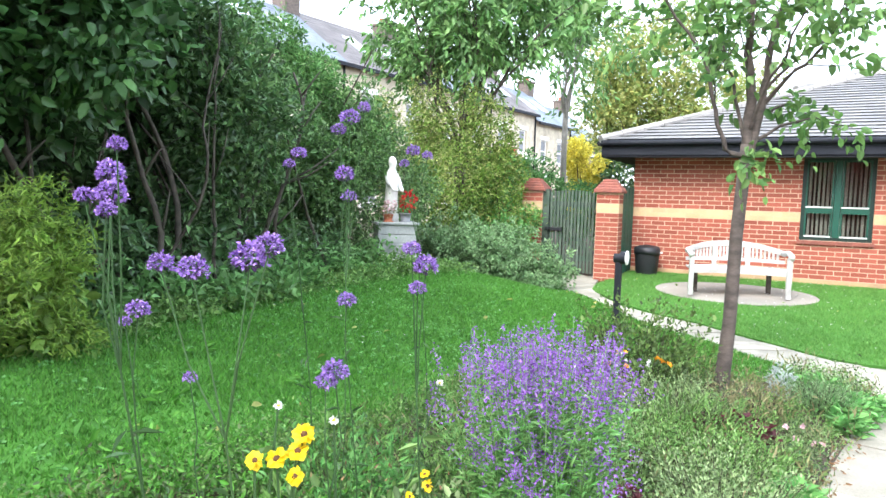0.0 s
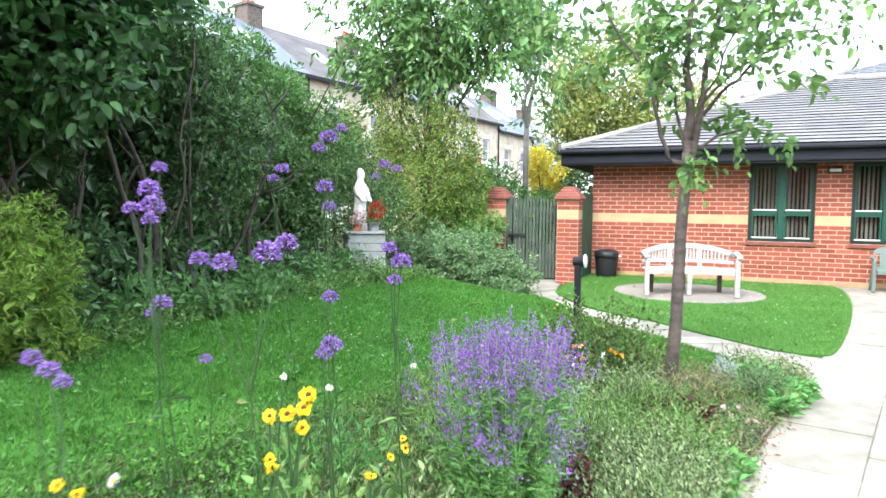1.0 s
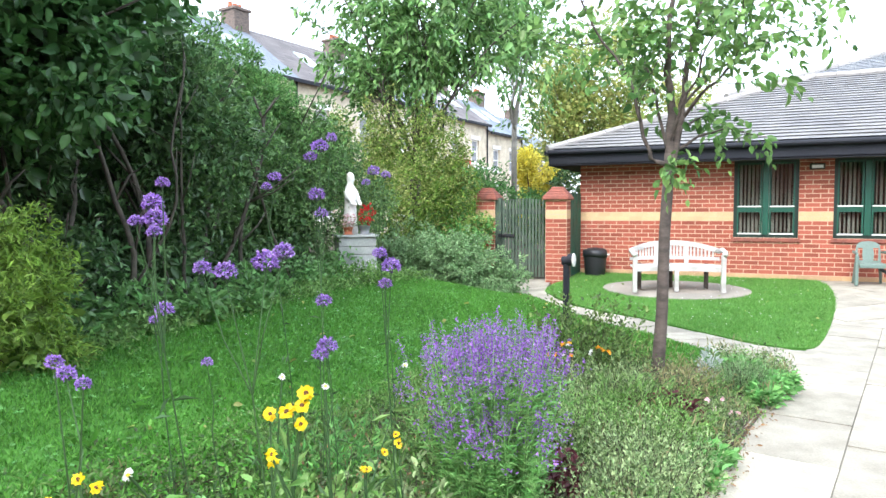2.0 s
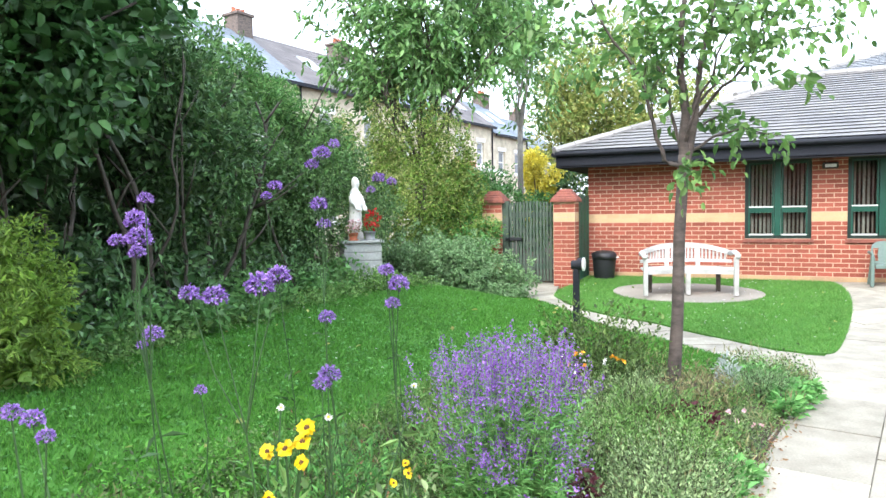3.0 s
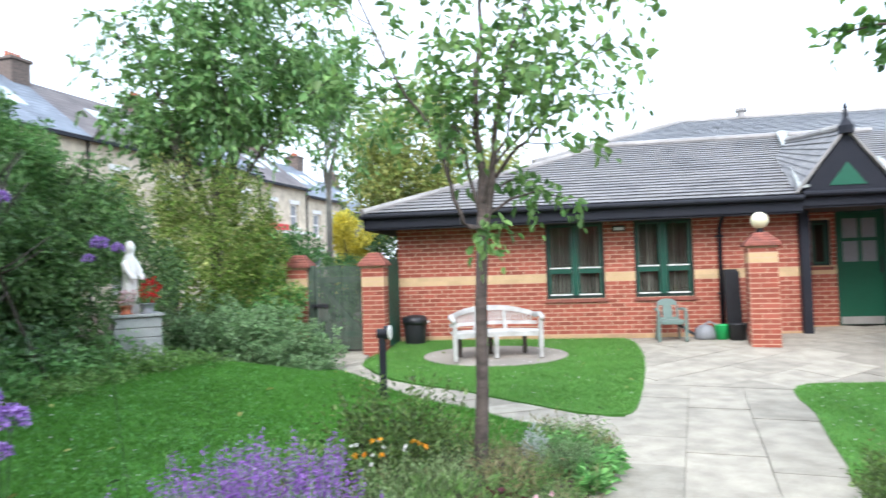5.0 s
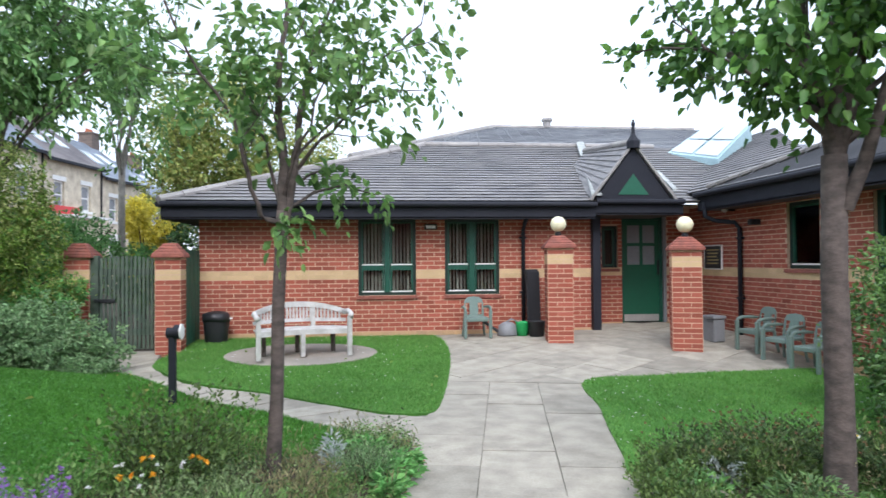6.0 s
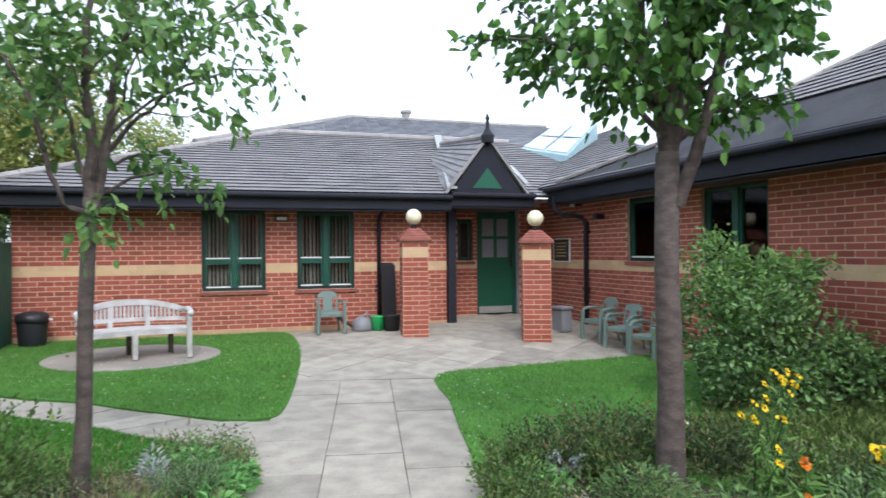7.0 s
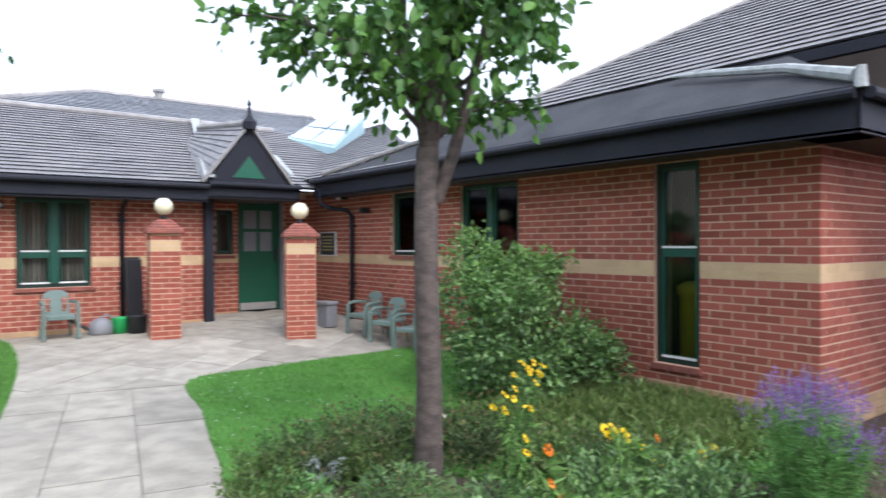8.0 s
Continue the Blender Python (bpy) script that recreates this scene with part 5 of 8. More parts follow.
prof = [(0.0, 0.125, 0.115, 0), (0.04, 0.13, 0.12, 0), (0.20, 0.115, 0.105, 0), (0.36, 0.105, 0.095, 0.0), (0.46, 0.11, 0.09, 0.01), (0.54, 0.115, 0.085, 0.01), (0.60, 0.105, 0.075, 0.0), (0.645, 0.06, 0.055, 0.0), (0.67, 0.05, 0.05, 0.01), (0.70, 0.062, 0.066, 0.015), (0.745, 0.062, 0.068, 0.012), (0.785, 0.045, 0.05, 0.005), (0.805, 0.012, 0.014, 0)]
seg = 28
for z, a, b_, fwd in prof:
    ring = []
    for k in range(seg):
        th = 2 * math.pi * k / seg
        fold = 1 + (0.055 * math.sin(7 * th + z * 6) + 0.03 * math.sin(13 * th)) * max(0.0, 1 - z / 0.62)
        ring.append(bm.verts.new((a * math.cos(th) * fold * 0.9, -b_ * math.sin(th) * fold - fwd, z)))
    rings.append(ring)
for r0, r1 in zip(rings, rings[1:]):
    for k in range(seg):
        bm.faces.new((r0[k], r0[(k + 1) % seg], r1[(k + 1) % seg], r1[k]))
bm.faces.new(rings[0][::-1])
bm.faces.new(rings[-1])
for s in (-1, 1):
    tube(bm, [(s * 0.095, 0.0, 0.57), (s * 0.115, -0.05, 0.47), (s * 0.085, -0.13, 0.40), (s * 0.05, -0.19, 0.38)], [0.04, 0.042, 0.034, 0.018], 8)
st = tagged(part("garden_statue", bm, M_STONEW, None, "", True), "white painted robed stone statue standing on the pedestal", "statue")
st.matrix_world = pose(PX - 0.06, PY - 0.01, PT, 0, 0, 78) @ Matrix.Diagonal((0.86, 0.86, 1.06, 1))


def pot_plant(x, y, z, label, mat, r, h, leaf_mat, flower_mat, n, spread, seed):
    rng = np.random.default_rng(seed)
    t = thing("pot_plant", label, "pot plant", (x, y, z), "pots by the statue")
    bm = bmesh.new()
    lathe(bm, [(r * 1.15, 0), (r * 1.2, 0.012), (r * 0.78, 0.016), (r, h * 0.85), (r * 1.1, h * 0.86), (r * 1.1, h), (r * 0.9, h), (r * 0.85, h * 0.8)], (0, 0, 0), 18)
    part("pot", bm, mat, t, "", True)
    p, a = blob(rng, n, (0.0, 0, h + spread * 0.55), (spread * 0.8, spread * 0.8, spread * 0.8), 0.2)
    leaves("foliage", p, a, rng.uniform(0.02, 0.045, n), leaf_mat, t, rng)
    p, a = blob(rng, n // 2, (0.03, 0, h + spread * 0.95), (spread * 0.7, spread * 0.7, spread * 0.75), 0.3)
    tagged(leaves("blossom", p, a, rng.uniform(0.025, 0.045, n // 2), flower_mat, t, rng, width=0.9), kind="stuff")
    return t


pot_plant(PX + 0.02, PY - 0.20, PT, "terracotta pot with faded salmon flowers by the statue", M_TERRA, 0.062, 0.10, M_BEDDRY, M_PINKP, 120, 0.11, 1)
pot_plant(PX + 0.19, PY - 0.05, PT, "pale pot with bright red flowers by the statue", M_GREYP, 0.075, 0.12, M_LEAF1, M_REDP, 260, 0.16, 2)

# ---- terrace of houses beyond the hedge ----
def terrace_house(y0, y1, wall_mat, roof_mat, chimney, bay, label, lift=0.0, seed=0):
    xa, xb = -17.4 + 0.147 * (y0 - 21.4), -17.4 + 0.147 * (y1 - 21.4)
    L = math.hypot(xb - xa, y1 - y0)
    ang = math.degrees(math.atan2(y1 - y0, xb - xa))
    t = thing("terrace_house", label, "house", (xa, y0, 0), "terrace of houses", ang)
    D, E, R = 7.0, 7.0 + lift, 9.7 + lift
    op = [(L * 0.16, L * 0.16 + 0.9, 4.5 + lift, 5.9 + lift), (L * 0.62, L * 0.62 + 0.9, 4.5 + lift, 5.9 + lift), (L * 0.16, L * 0.16 + 1.2, 1.0, 2.9), (L * 0.62, L * 0.62 + 1.0, 0.0, 2.3)]
    bm = bmesh.new()
    wall_cells(bm, Matrix.Identity(4), L - 0.02, -1.0, E, 0.35, op)
    box(bm, (0, 0.35, -1), (0.25, D, E))
    box(bm, (L - 0.27, 0.35, -1), (L - 0.02, D, E))
    box(bm, (0.25, D - 0.3, -1), (L - 0.27, D, E))
    part("wall", bm, wall_mat, t)
    for u0, u1, a, b_ in op[:3]:
        w = boxes_part("window", [((u0, 0.12, a), (u0 + 0.09, 0.2, b_)), ((u1 - 0.09, 0.12, a), (u1, 0.2, b_)), ((u0 + 0.09, 0.12, b_ - 0.09), (u1 - 0.09, 0.2, b_)), ((u0 + 0.09, 0.12, a), (u1 - 0.09, 0.2, a + 0.09)), ((u0 + 0.09, 0.13, (a + b_) / 2 - 0.04), (u1 - 0.09, 0.19, (a + b_) / 2 + 0.04))], M_WHITE, t, "white sash window")
        boxes_part("pane", [((u0 + 0.09, 0.15, a + 0.09), (u1 - 0.09, 0.16, b_ - 0.09))], M_GREYP, w)
        boxes_part("sill", [((u0 - 0.1, -0.06, a - 0.14), (u1 + 0.1, 0.12, a - 0.002))], M_STONEW, w)
        boxes_part("lintel", [((u0 - 0.12, -0.03, b_ + 0.002), (u1 + 0.12, -0.002, b_ + 0.25))], M_STONEW, w)
    u0, u1, a, b_ = op[3]
    boxes_part("door", [((u0, 0.15, a), (u1, 0.2, b_))], M_FASCIA, t)
    rf = tiled_slope("roof", "", (0, -0.25, E - 0.05), (L, -0.25, E - 0.05), (0, D / 2, R), (L, D / 2, R), 15, t, roof_mat, 0.6, 0.02, seed)
    tagged(rf, kind="stuff")
    tagged(tiled_slope("roof", "", (L, D + 0.25, E - 0.05), (0, D + 0.25, E - 0.05), (L, D / 2, R), (0, D / 2, R), 6, t, roof_mat, 0.6, 0.02, seed + 1), kind="stuff")
    boxes_part("gutter", [((0, -0.36, E - 0.18), (L, -0.24, E - 0.03))], M_FASCIA, t, "black gutter")
    bm = bmesh.new()
    prism(bm, [(0.0, 0, E - 0.1), (0.0, D, E - 0.1), (0.0, D / 2, R - 0.08)], (0.25, 0, 0))
    part("gable", bm, wall_mat, t)
    for s in (0.3, 0.62):
        bm = bmesh.new()
        sl = (R - E) / (D / 2 + 0.25)
        def rp(u, v, h):
            return Vector((u, -0.25 + v, E - 0.05 + sl * v + h))
        u = L * s
        prism(bm, [rp(u, 1.4, 0.05), rp(u + 0.8, 1.4, 0.05), rp(u + 0.8, 2.5, 0.05), rp(u, 2.5, 0.05)], (0, 0, 0.06))
        part("roof_window", bm, M_SKYG, t, "pale roof window")
    if chimney:
        cm = boxes_part("chimney", [((L - 0.75, D / 2 - 0.45, R - 0.9), (L + 0.12, D / 2 + 0.45, R + 0.62)), ((L - 0.82, D / 2 - 0.52, R + 0.62), (L + 0.19, D / 2 + 0.52, R + 0.74))], M_STACK, t, "sooty brick chimney stack", 0.01)
        for k in range(3):
            bm = bmesh.new()
            lathe(bm, [(0.11, 0), (0.12, 0.02), (0.09, 0.22), (0.11, 0.25)], (L - 0.58 + 0.26 * k, D / 2, R + 0.74), 10)
            part("chimney_pot", bm, M_TERRA, cm)
    bm = bmesh.new()
    tube(bm, [(L - 0.12, -0.06, E - 0.1), (L - 0.12, -0.06, -0.5)], [0.05, 0.05], 8)
    part("downpipe", bm, M_FASCIA, t)
    if bay:
        boxes_part("shop_fascia", [((L * 0.1, -0.12, 4.02), (L * 0.55, -0.005, 4.42))], M_REDSIGN, t, "red shop fascia board")
        boxes_part("shop_canopy", [((L * 0.2, -0.9, 3.84), (L * 0.9, -0.125, 3.97))], M_STONEW, t, "white canopy")
    return t


hl = "stone terraced house with blue-grey slate roof and chimney"
terrace_house(10.8, 17.2, M_HOUSE, M_SLATE, True, False, hl, 0, 20)
terrace_house(17.2, 23.6, M_HOUSE, M_SLATE, True, False, hl, 0, 22)
terrace_house(23.6, 30.2, M_HOUSE, M_SLATED, True, False, "stone terraced house with brown slate roof and roof windows", 0, 24)
terrace_house(30.2, 35.2, M_HOUSE, M_SLATE, False, False, hl, 0, 26)
terrace_house(35.2, 40.4, M_HOUSE, M_SLATED, True, True, "pale stone terraced house with a red shopfront", -0.2, 28)
terrace_house(40.4, 45.4, M_HOUSE, M_SLATE, True, False, hl, -0.6, 30)
terrace_house(45.4, 51.0, M_HOUSED, M_SLATE, True, False, "dark stone terraced house with slate roof", -1.2, 32)

# ---- trees ----
def grow(rng, bm, p, d, length, r, depth, tips, spread=0.55, up=0.25, kids=(2, 4), shrink=0.72, seg=6):
    """A branch with its side branches; tips collects the ends and points along thin wood."""
    pts, radii = [Vector(p)], [r]
    d = Vector(d).normalized()
    n = 4
    for i in range(n):
        d = (d + Vector(rng.normal(size=3)) * 0.13 + Vector((0, 0, up * 0.18))).normalized()
        pts.append(pts[-1] + d * (length / n))
        radii.append(r * (1 - 0.42 * (i + 1) / n))
    tube(bm, pts, radii, seg, False)
    if depth == 0:
        tips.extend((q, d) for q in pts[1:])
        return
    if depth == 1:
        tips.extend((q, d) for q in pts[2:])
    k = int(rng.integers(kids[0], kids[1] + 1))
    for j in range(k):
        at = pts[-1] if j == 0 else pts[int(rng.integers(2, n + 1))]
        side = Vector(rng.normal(size=3))
        side = (side - d * side.dot(d)).normalized()
        nd = (d + side * rng.uniform(0.6, 1.3) * spread + Vector((0, 0, up * 0.5))).normalized()
        grow(rng, bm, at, nd, length * rng.uniform(0.6, 0.9) * shrink / 0.72, radii[-1] * rng.uniform(0.6, 0.85), depth - 1, tips, spread, up, kids, shrink, 5 if depth < 3 else seg)


def bough(rng, bm, top, end, r, tips, n=7):
    """A long side branch that rises and then bends over to its end."""
    top, end = Vector(top), Vector(end)
    pts, radii = [], []
    lift = (end - top).length * 0.12
    for i in range(n + 1):
        s = i / n
        q = top.lerp(end, s) + Vector((0, 0, lift * math.sin(math.pi * s))) + Vector(rng.normal(size=3)) * 0.015 * min(1, i)
        pts.append(q)
        radii.append(r * (1 - 0.8 * s))
    tube(bm, pts, radii, 6, False)
    for i in range(n // 2, n + 1):
        d = (pts[i] - pts[i - 1]).normalized()
        for _ in range(3):
            tips.append((pts[i], (d * 0.8 + Vector(rng.normal(size=3)) * 0.8).normalized()))


def tree(name, label, x, y, z, fork, trunk_r, limbs, depth, limb_len, spread, mat, bark, leaf_size, per, seed, up=0.3, droop=0.35, low_sprig=False, kids=(2, 4), fill=(), thick=0.42, width=0.56, boughs=(), shoot=0.28, sub=0.45, side_limb=(), lean=(0.0, 0.0), stems=()):
    """Trunk, main limbs with their branches, and a crown of leafy shoots on the twigs and in loose sprays (fill: centre, radii, clusters, shoots each)."""
    rng = np.random.default_rng(seed)
    t = thing(name, label, "tree", (0, 0, 0))
    bm = bmesh.new()
    top = Vector((x + lean[0], y + lean[1], fork))
    foot = Vector((x, y, z))
    pts = [foot - Vector((0, 0, 0.1)), foot + Vector((0, 0, 0.02)), foot.lerp(top, 0.3) + Vector((0.008, 0, 0)), foot.lerp(top, 0.65) + Vector((-0.008, 0.01, 0)), top]
    tube(bm, pts, [trunk_r * 1.4, trunk_r * 1.18, trunk_r, trunk_r * 0.94, trunk_r * 0.90], 14)
    part("trunk", bm, bark, t, "", True)
    tips = []
    for line, r0, r1 in stems:
        bm = bmesh.new()
        pts = [top + Vector(q) for q in line]
        m = len(pts) - 1
        fine = [pts[int(i)].lerp(pts[min(int(i) + 1, m)], i - int(i)) + Vector(rng.normal(size=3)) * 0.008 * min(i, 1) for i in np.linspace(0, m, 3 * m + 1)]
        tube(bm, fine, list(np.linspace(r0, r1, len(fine))), 8, False)
        for i in range(len(fine) // 3, len(fine)):
            d = (fine[i] - fine[i - 1]).normalized()
            if rng.random() < 0.75:
                side = Vector(rng.normal(size=3))
                side = (side - d * side.dot(d)).normalized()
                grow(rng, bm, fine[i], d * 0.8 + side * 0.75, rng.uniform(0.22, 0.48), max(0.005, r1 * 0.6), 1, tips, 0.55, 0.5, (1, 2), 0.72, 5)
        part("limb", bm, bark, t, "", True)
    for k in range(limbs):
        bm = bmesh.new()
        a = 2 * math.pi * (k + rng.uniform(-0.25, 0.25)) / limbs
        tilt = rng.uniform(0.2, 0.6) * spread / 0.55 if k else 0.05
        d = Vector((math.cos(a) * tilt, math.sin(a) * tilt, 1.0))
        grow(rng, bm, top - Vector((0, 0, rng.uniform(0.08, 0.25) if k else 0.06)), d, limb_len * rng.uniform(0.85, 1.15), trunk_r * (thick if k else 0.86) * rng.uniform(0.85, 1.15), depth, tips, spread, up, kids)
        part("limb", bm, bark, t, "", True)
    for e in boughs:
        bm = bmesh.new()
        bough(rng, bm, top + Vector((0, 0, rng.uniform(0.0, 0.4))), e, trunk_r * 0.3, tips)
        part("limb", bm, bark, t, "", True)
    if side_limb:
        bm = bmesh.new()
        tube(bm, side_limb, [trunk_r * 0.62, trunk_r * 0.5, trunk_r * 0.42, trunk_r * 0.34], 8, False)
        part("limb", bm, bark, t, "", True)
    if low_sprig:
        for ax_, ay_, l_, d_, z_ in ((0.35, -0.8, 0.13, 0, -0.10), (-0.3, -0.9, 0.13, 0, -0.12), (0.9, -0.3, 0.14, 0, -0.08), (0.1, -0.9, 0.11, 0, -0.04)):
            bm = bmesh.new()
            grow(rng, bm, top + Vector((0, 0, z_)), Vector((ax_, ay_, -0.15)), l_, 0.010, d_, tips, 0.5, -0.1)
            part("twig", bm, bark, t)
    S = np.array([tuple(q) for q, _ in tips])
    W = np.array([tuple(d) for _, d in tips]) + rng.normal(size=(len(tips), 3)) * 0.5
    for c, r, k, m in fill:
        cc, cd = blob(rng, k, c, r, 0.3)
        S = np.concatenate([S, np.repeat(cc, m, 0) + rng.normal(size=(k * m, 3)) * np.array([sub, sub, sub * 0.75]) * 0.42])
        W = np.concatenate([W, np.repeat(cd, m, 0) * 0.7 + rng.normal(size=(k * m, 3)) * 0.8])
    pos, ax = shoots(rng, S, W, shoot, per, droop)
    leaves("crown", pos, ax, leaf_size * rng.uniform(0.55, 1.2, len(pos)), mat, t, rng, width=width, droop=0.25, broad=True)
    return t


tree("cherry_tree", "young cherry tree with slim grey-brown trunk in the flower bed", -0.04, 5.28, gz(-0.04, 5.28), 1.84, 0.048, 0, 3, 0.80, 0.36, M_LEAF1, M_BARK, 0.090, 4, 8, up=0.7, low_sprig=True, kids=(2, 3), shoot=0.24, droop=0.55, width=0.62, lean=(0.075, 0.0),
     stems=[(((0.0, 0.0, -0.12), (0.0, 0.02, 0.32), (-0.03, 0.04, 0.65), (-0.03, 0.05, 0.95), (0.02, 0.05, 1.46), (0.05, 0.1, 2.0)), 0.040, 0.012),
            (((0.015, 0.0, -0.08), (0.08, 0.05, 0.27), (0.10, 0.10, 0.60), (0.14, 0.13, 0.92), (0.22, 0.20, 1.22), (0.40, 0.3, 1.75)), 0.034, 0.010),
            (((0.0, 0.0, -0.10), (-0.14, -0.08, -0.05), (-0.19, -0.10, 0.13), (-0.26, -0.12, 0.46), (-0.33, -0.14, 0.64), (-0.60, -0.2, 1.03), (-0.85, -0.3, 1.65)), 0.020, 0.007),
            (((-0.03, 0.03, 0.05), (-0.14, 0.14, 0.50), (-0.21, 0.22, 0.72), (-0.38, 0.4, 1.25)), 0.014, 0.006),
            (((0.10, 0.05, 0.30), (0.24, -0.06, 0.46), (0.40, -0.12, 0.58), (0.64, -0.2, 0.95), (0.95, -0.3, 1.25)), 0.016, 0.006)],
     boughs=[(0.74, 5.82, 2.02), (0.42, 6.1, 2.14), (1.22, 6.25, 2.95), (0.5, 4.7, 2.75)],
     fill=[((0.15, 5.35, 3.15), (0.95, 0.8, 0.75), 16, 8), ((0.85, 5.3, 3.05), (0.45, 0.5, 0.45), 5, 8), ((-0.45, 5.2, 2.75), (0.4, 0.4, 0.35), 4, 7)])
tree("cherry_tree", "cherry tree with dark leaves and stout trunk in the bed", 3.55, 4.38, gz(3.55, 4.38), 2.12, 0.084, 0, 3, 0.85, 0.42, M_LEAF2, M_BARK, 0.090, 7, 21, up=0.5, kids=(2, 3), thick=0.46, width=0.74, shoot=0.24, droop=0.6,
     stems=[(((0.0, 0.0, -0.08), (-0.04, 0.03, 0.30), (-0.12, 0.06, 0.65), (-0.17, 0.08, 1.0), (-0.30, 0.12, 1.5)), 0.050, 0.018),
            (((0.0, 0.0, -0.08), (0.01, -0.02, 0.35), (0.03, -0.03, 0.70), (0.04, 0.0, 1.05), (0.05, 0.05, 1.7)), 0.056, 0.020),
            (((0.01, 0.0, -0.06), (0.09, -0.04, 0.30), (0.16, -0.07, 0.65), (0.21, -0.08, 1.0), (0.32, -0.12, 1.6)), 0.046, 0.016),
            (((-0.02, 0.0, 0.10), (-0.30, 0.10, 0.40), (-0.60, 0.22, 0.66), (-0.88, 0.36, 0.95)), 0.022, 0.008),
            (((0.02, 0.0, 0.20), (0.30, -0.10, 0.50), (0.50, -0.18, 0.85), (0.72, -0.26, 1.35)), 0.022, 0.008)],
     side_limb=[(3.59, 4.35, 1.78), (3.67, 4.27, 2.07), (3.70, 4.18, 2.35), (3.81, 4.1, 2.89)],
     boughs=[(2.50, 4.95, 2.92), (2.78, 4.94, 2.98), (4.22, 4.18, 2.48), (2.85, 3.89, 2.72), (3.25, 5.3, 3.22), (3.15, 4.5, 2.62)],
     fill=[((3.5, 4.4, 3.25), (0.85, 0.85, 0.6), 19, 8), ((3.55, 4.4, 2.62), (0.40, 0.4, 0.20), 6, 7), ((4.0, 4.2, 3.05), (0.3, 0.35, 0.3), 5, 8)])
tree("garden_tree", "multi-stemmed tree with drooping pointed green leaves behind the shrubs", -4.95, 10.6, gz(-4.95, 10.6), 2.1, 0.11, 7, 3, 1.3, 0.42, M_LEAFT, M_BARK, 0.14, 8, 5, up=0.45, droop=0.7, thick=0.36, kids=(2, 3), shoot=0.38, width=0.45,
     boughs=[(-7.6, 10.5, 5.3), (-6.8, 10.3, 5.9), (-6.5, 10.8, 4.6), (-2.6, 10.4, 4.7), (-3.2, 10.7, 5.9), (-3.3, 10.3, 3.9), (-4.6, 9.6, 4.4), (-5.6, 9.8, 3.9)],
     sub=0.6, fill=[((-5.0, 10.6, 5.1), (2.0, 1.3, 1.5), 34, 20), ((-4.1, 10.5, 4.4), (1.1, 0.8, 0.6), 9, 14), ((-4.9, 10.6, 6.5), (1.8, 1.2, 1.0), 20, 18), ((-3.2, 10.6, 5.5), (0.8, 0.7, 1.1), 7, 13)])
tree("garden_tree", "slim pale-barked tree with thin green crown beyond the gate", -4.25, 14.3, 0.2, 3.3, 0.07, 6, 3, 1.15, 0.32, M_LEAFT, M_BARKP, 0.14, 5, 6, up=0.7, droop=0.6, kids=(2, 3), thick=0.4, shoot=0.36, width=0.45,
     sub=0.5, fill=[((-4.0, 14.3, 5.0), (1.1, 0.9, 1.9), 28, 11)])


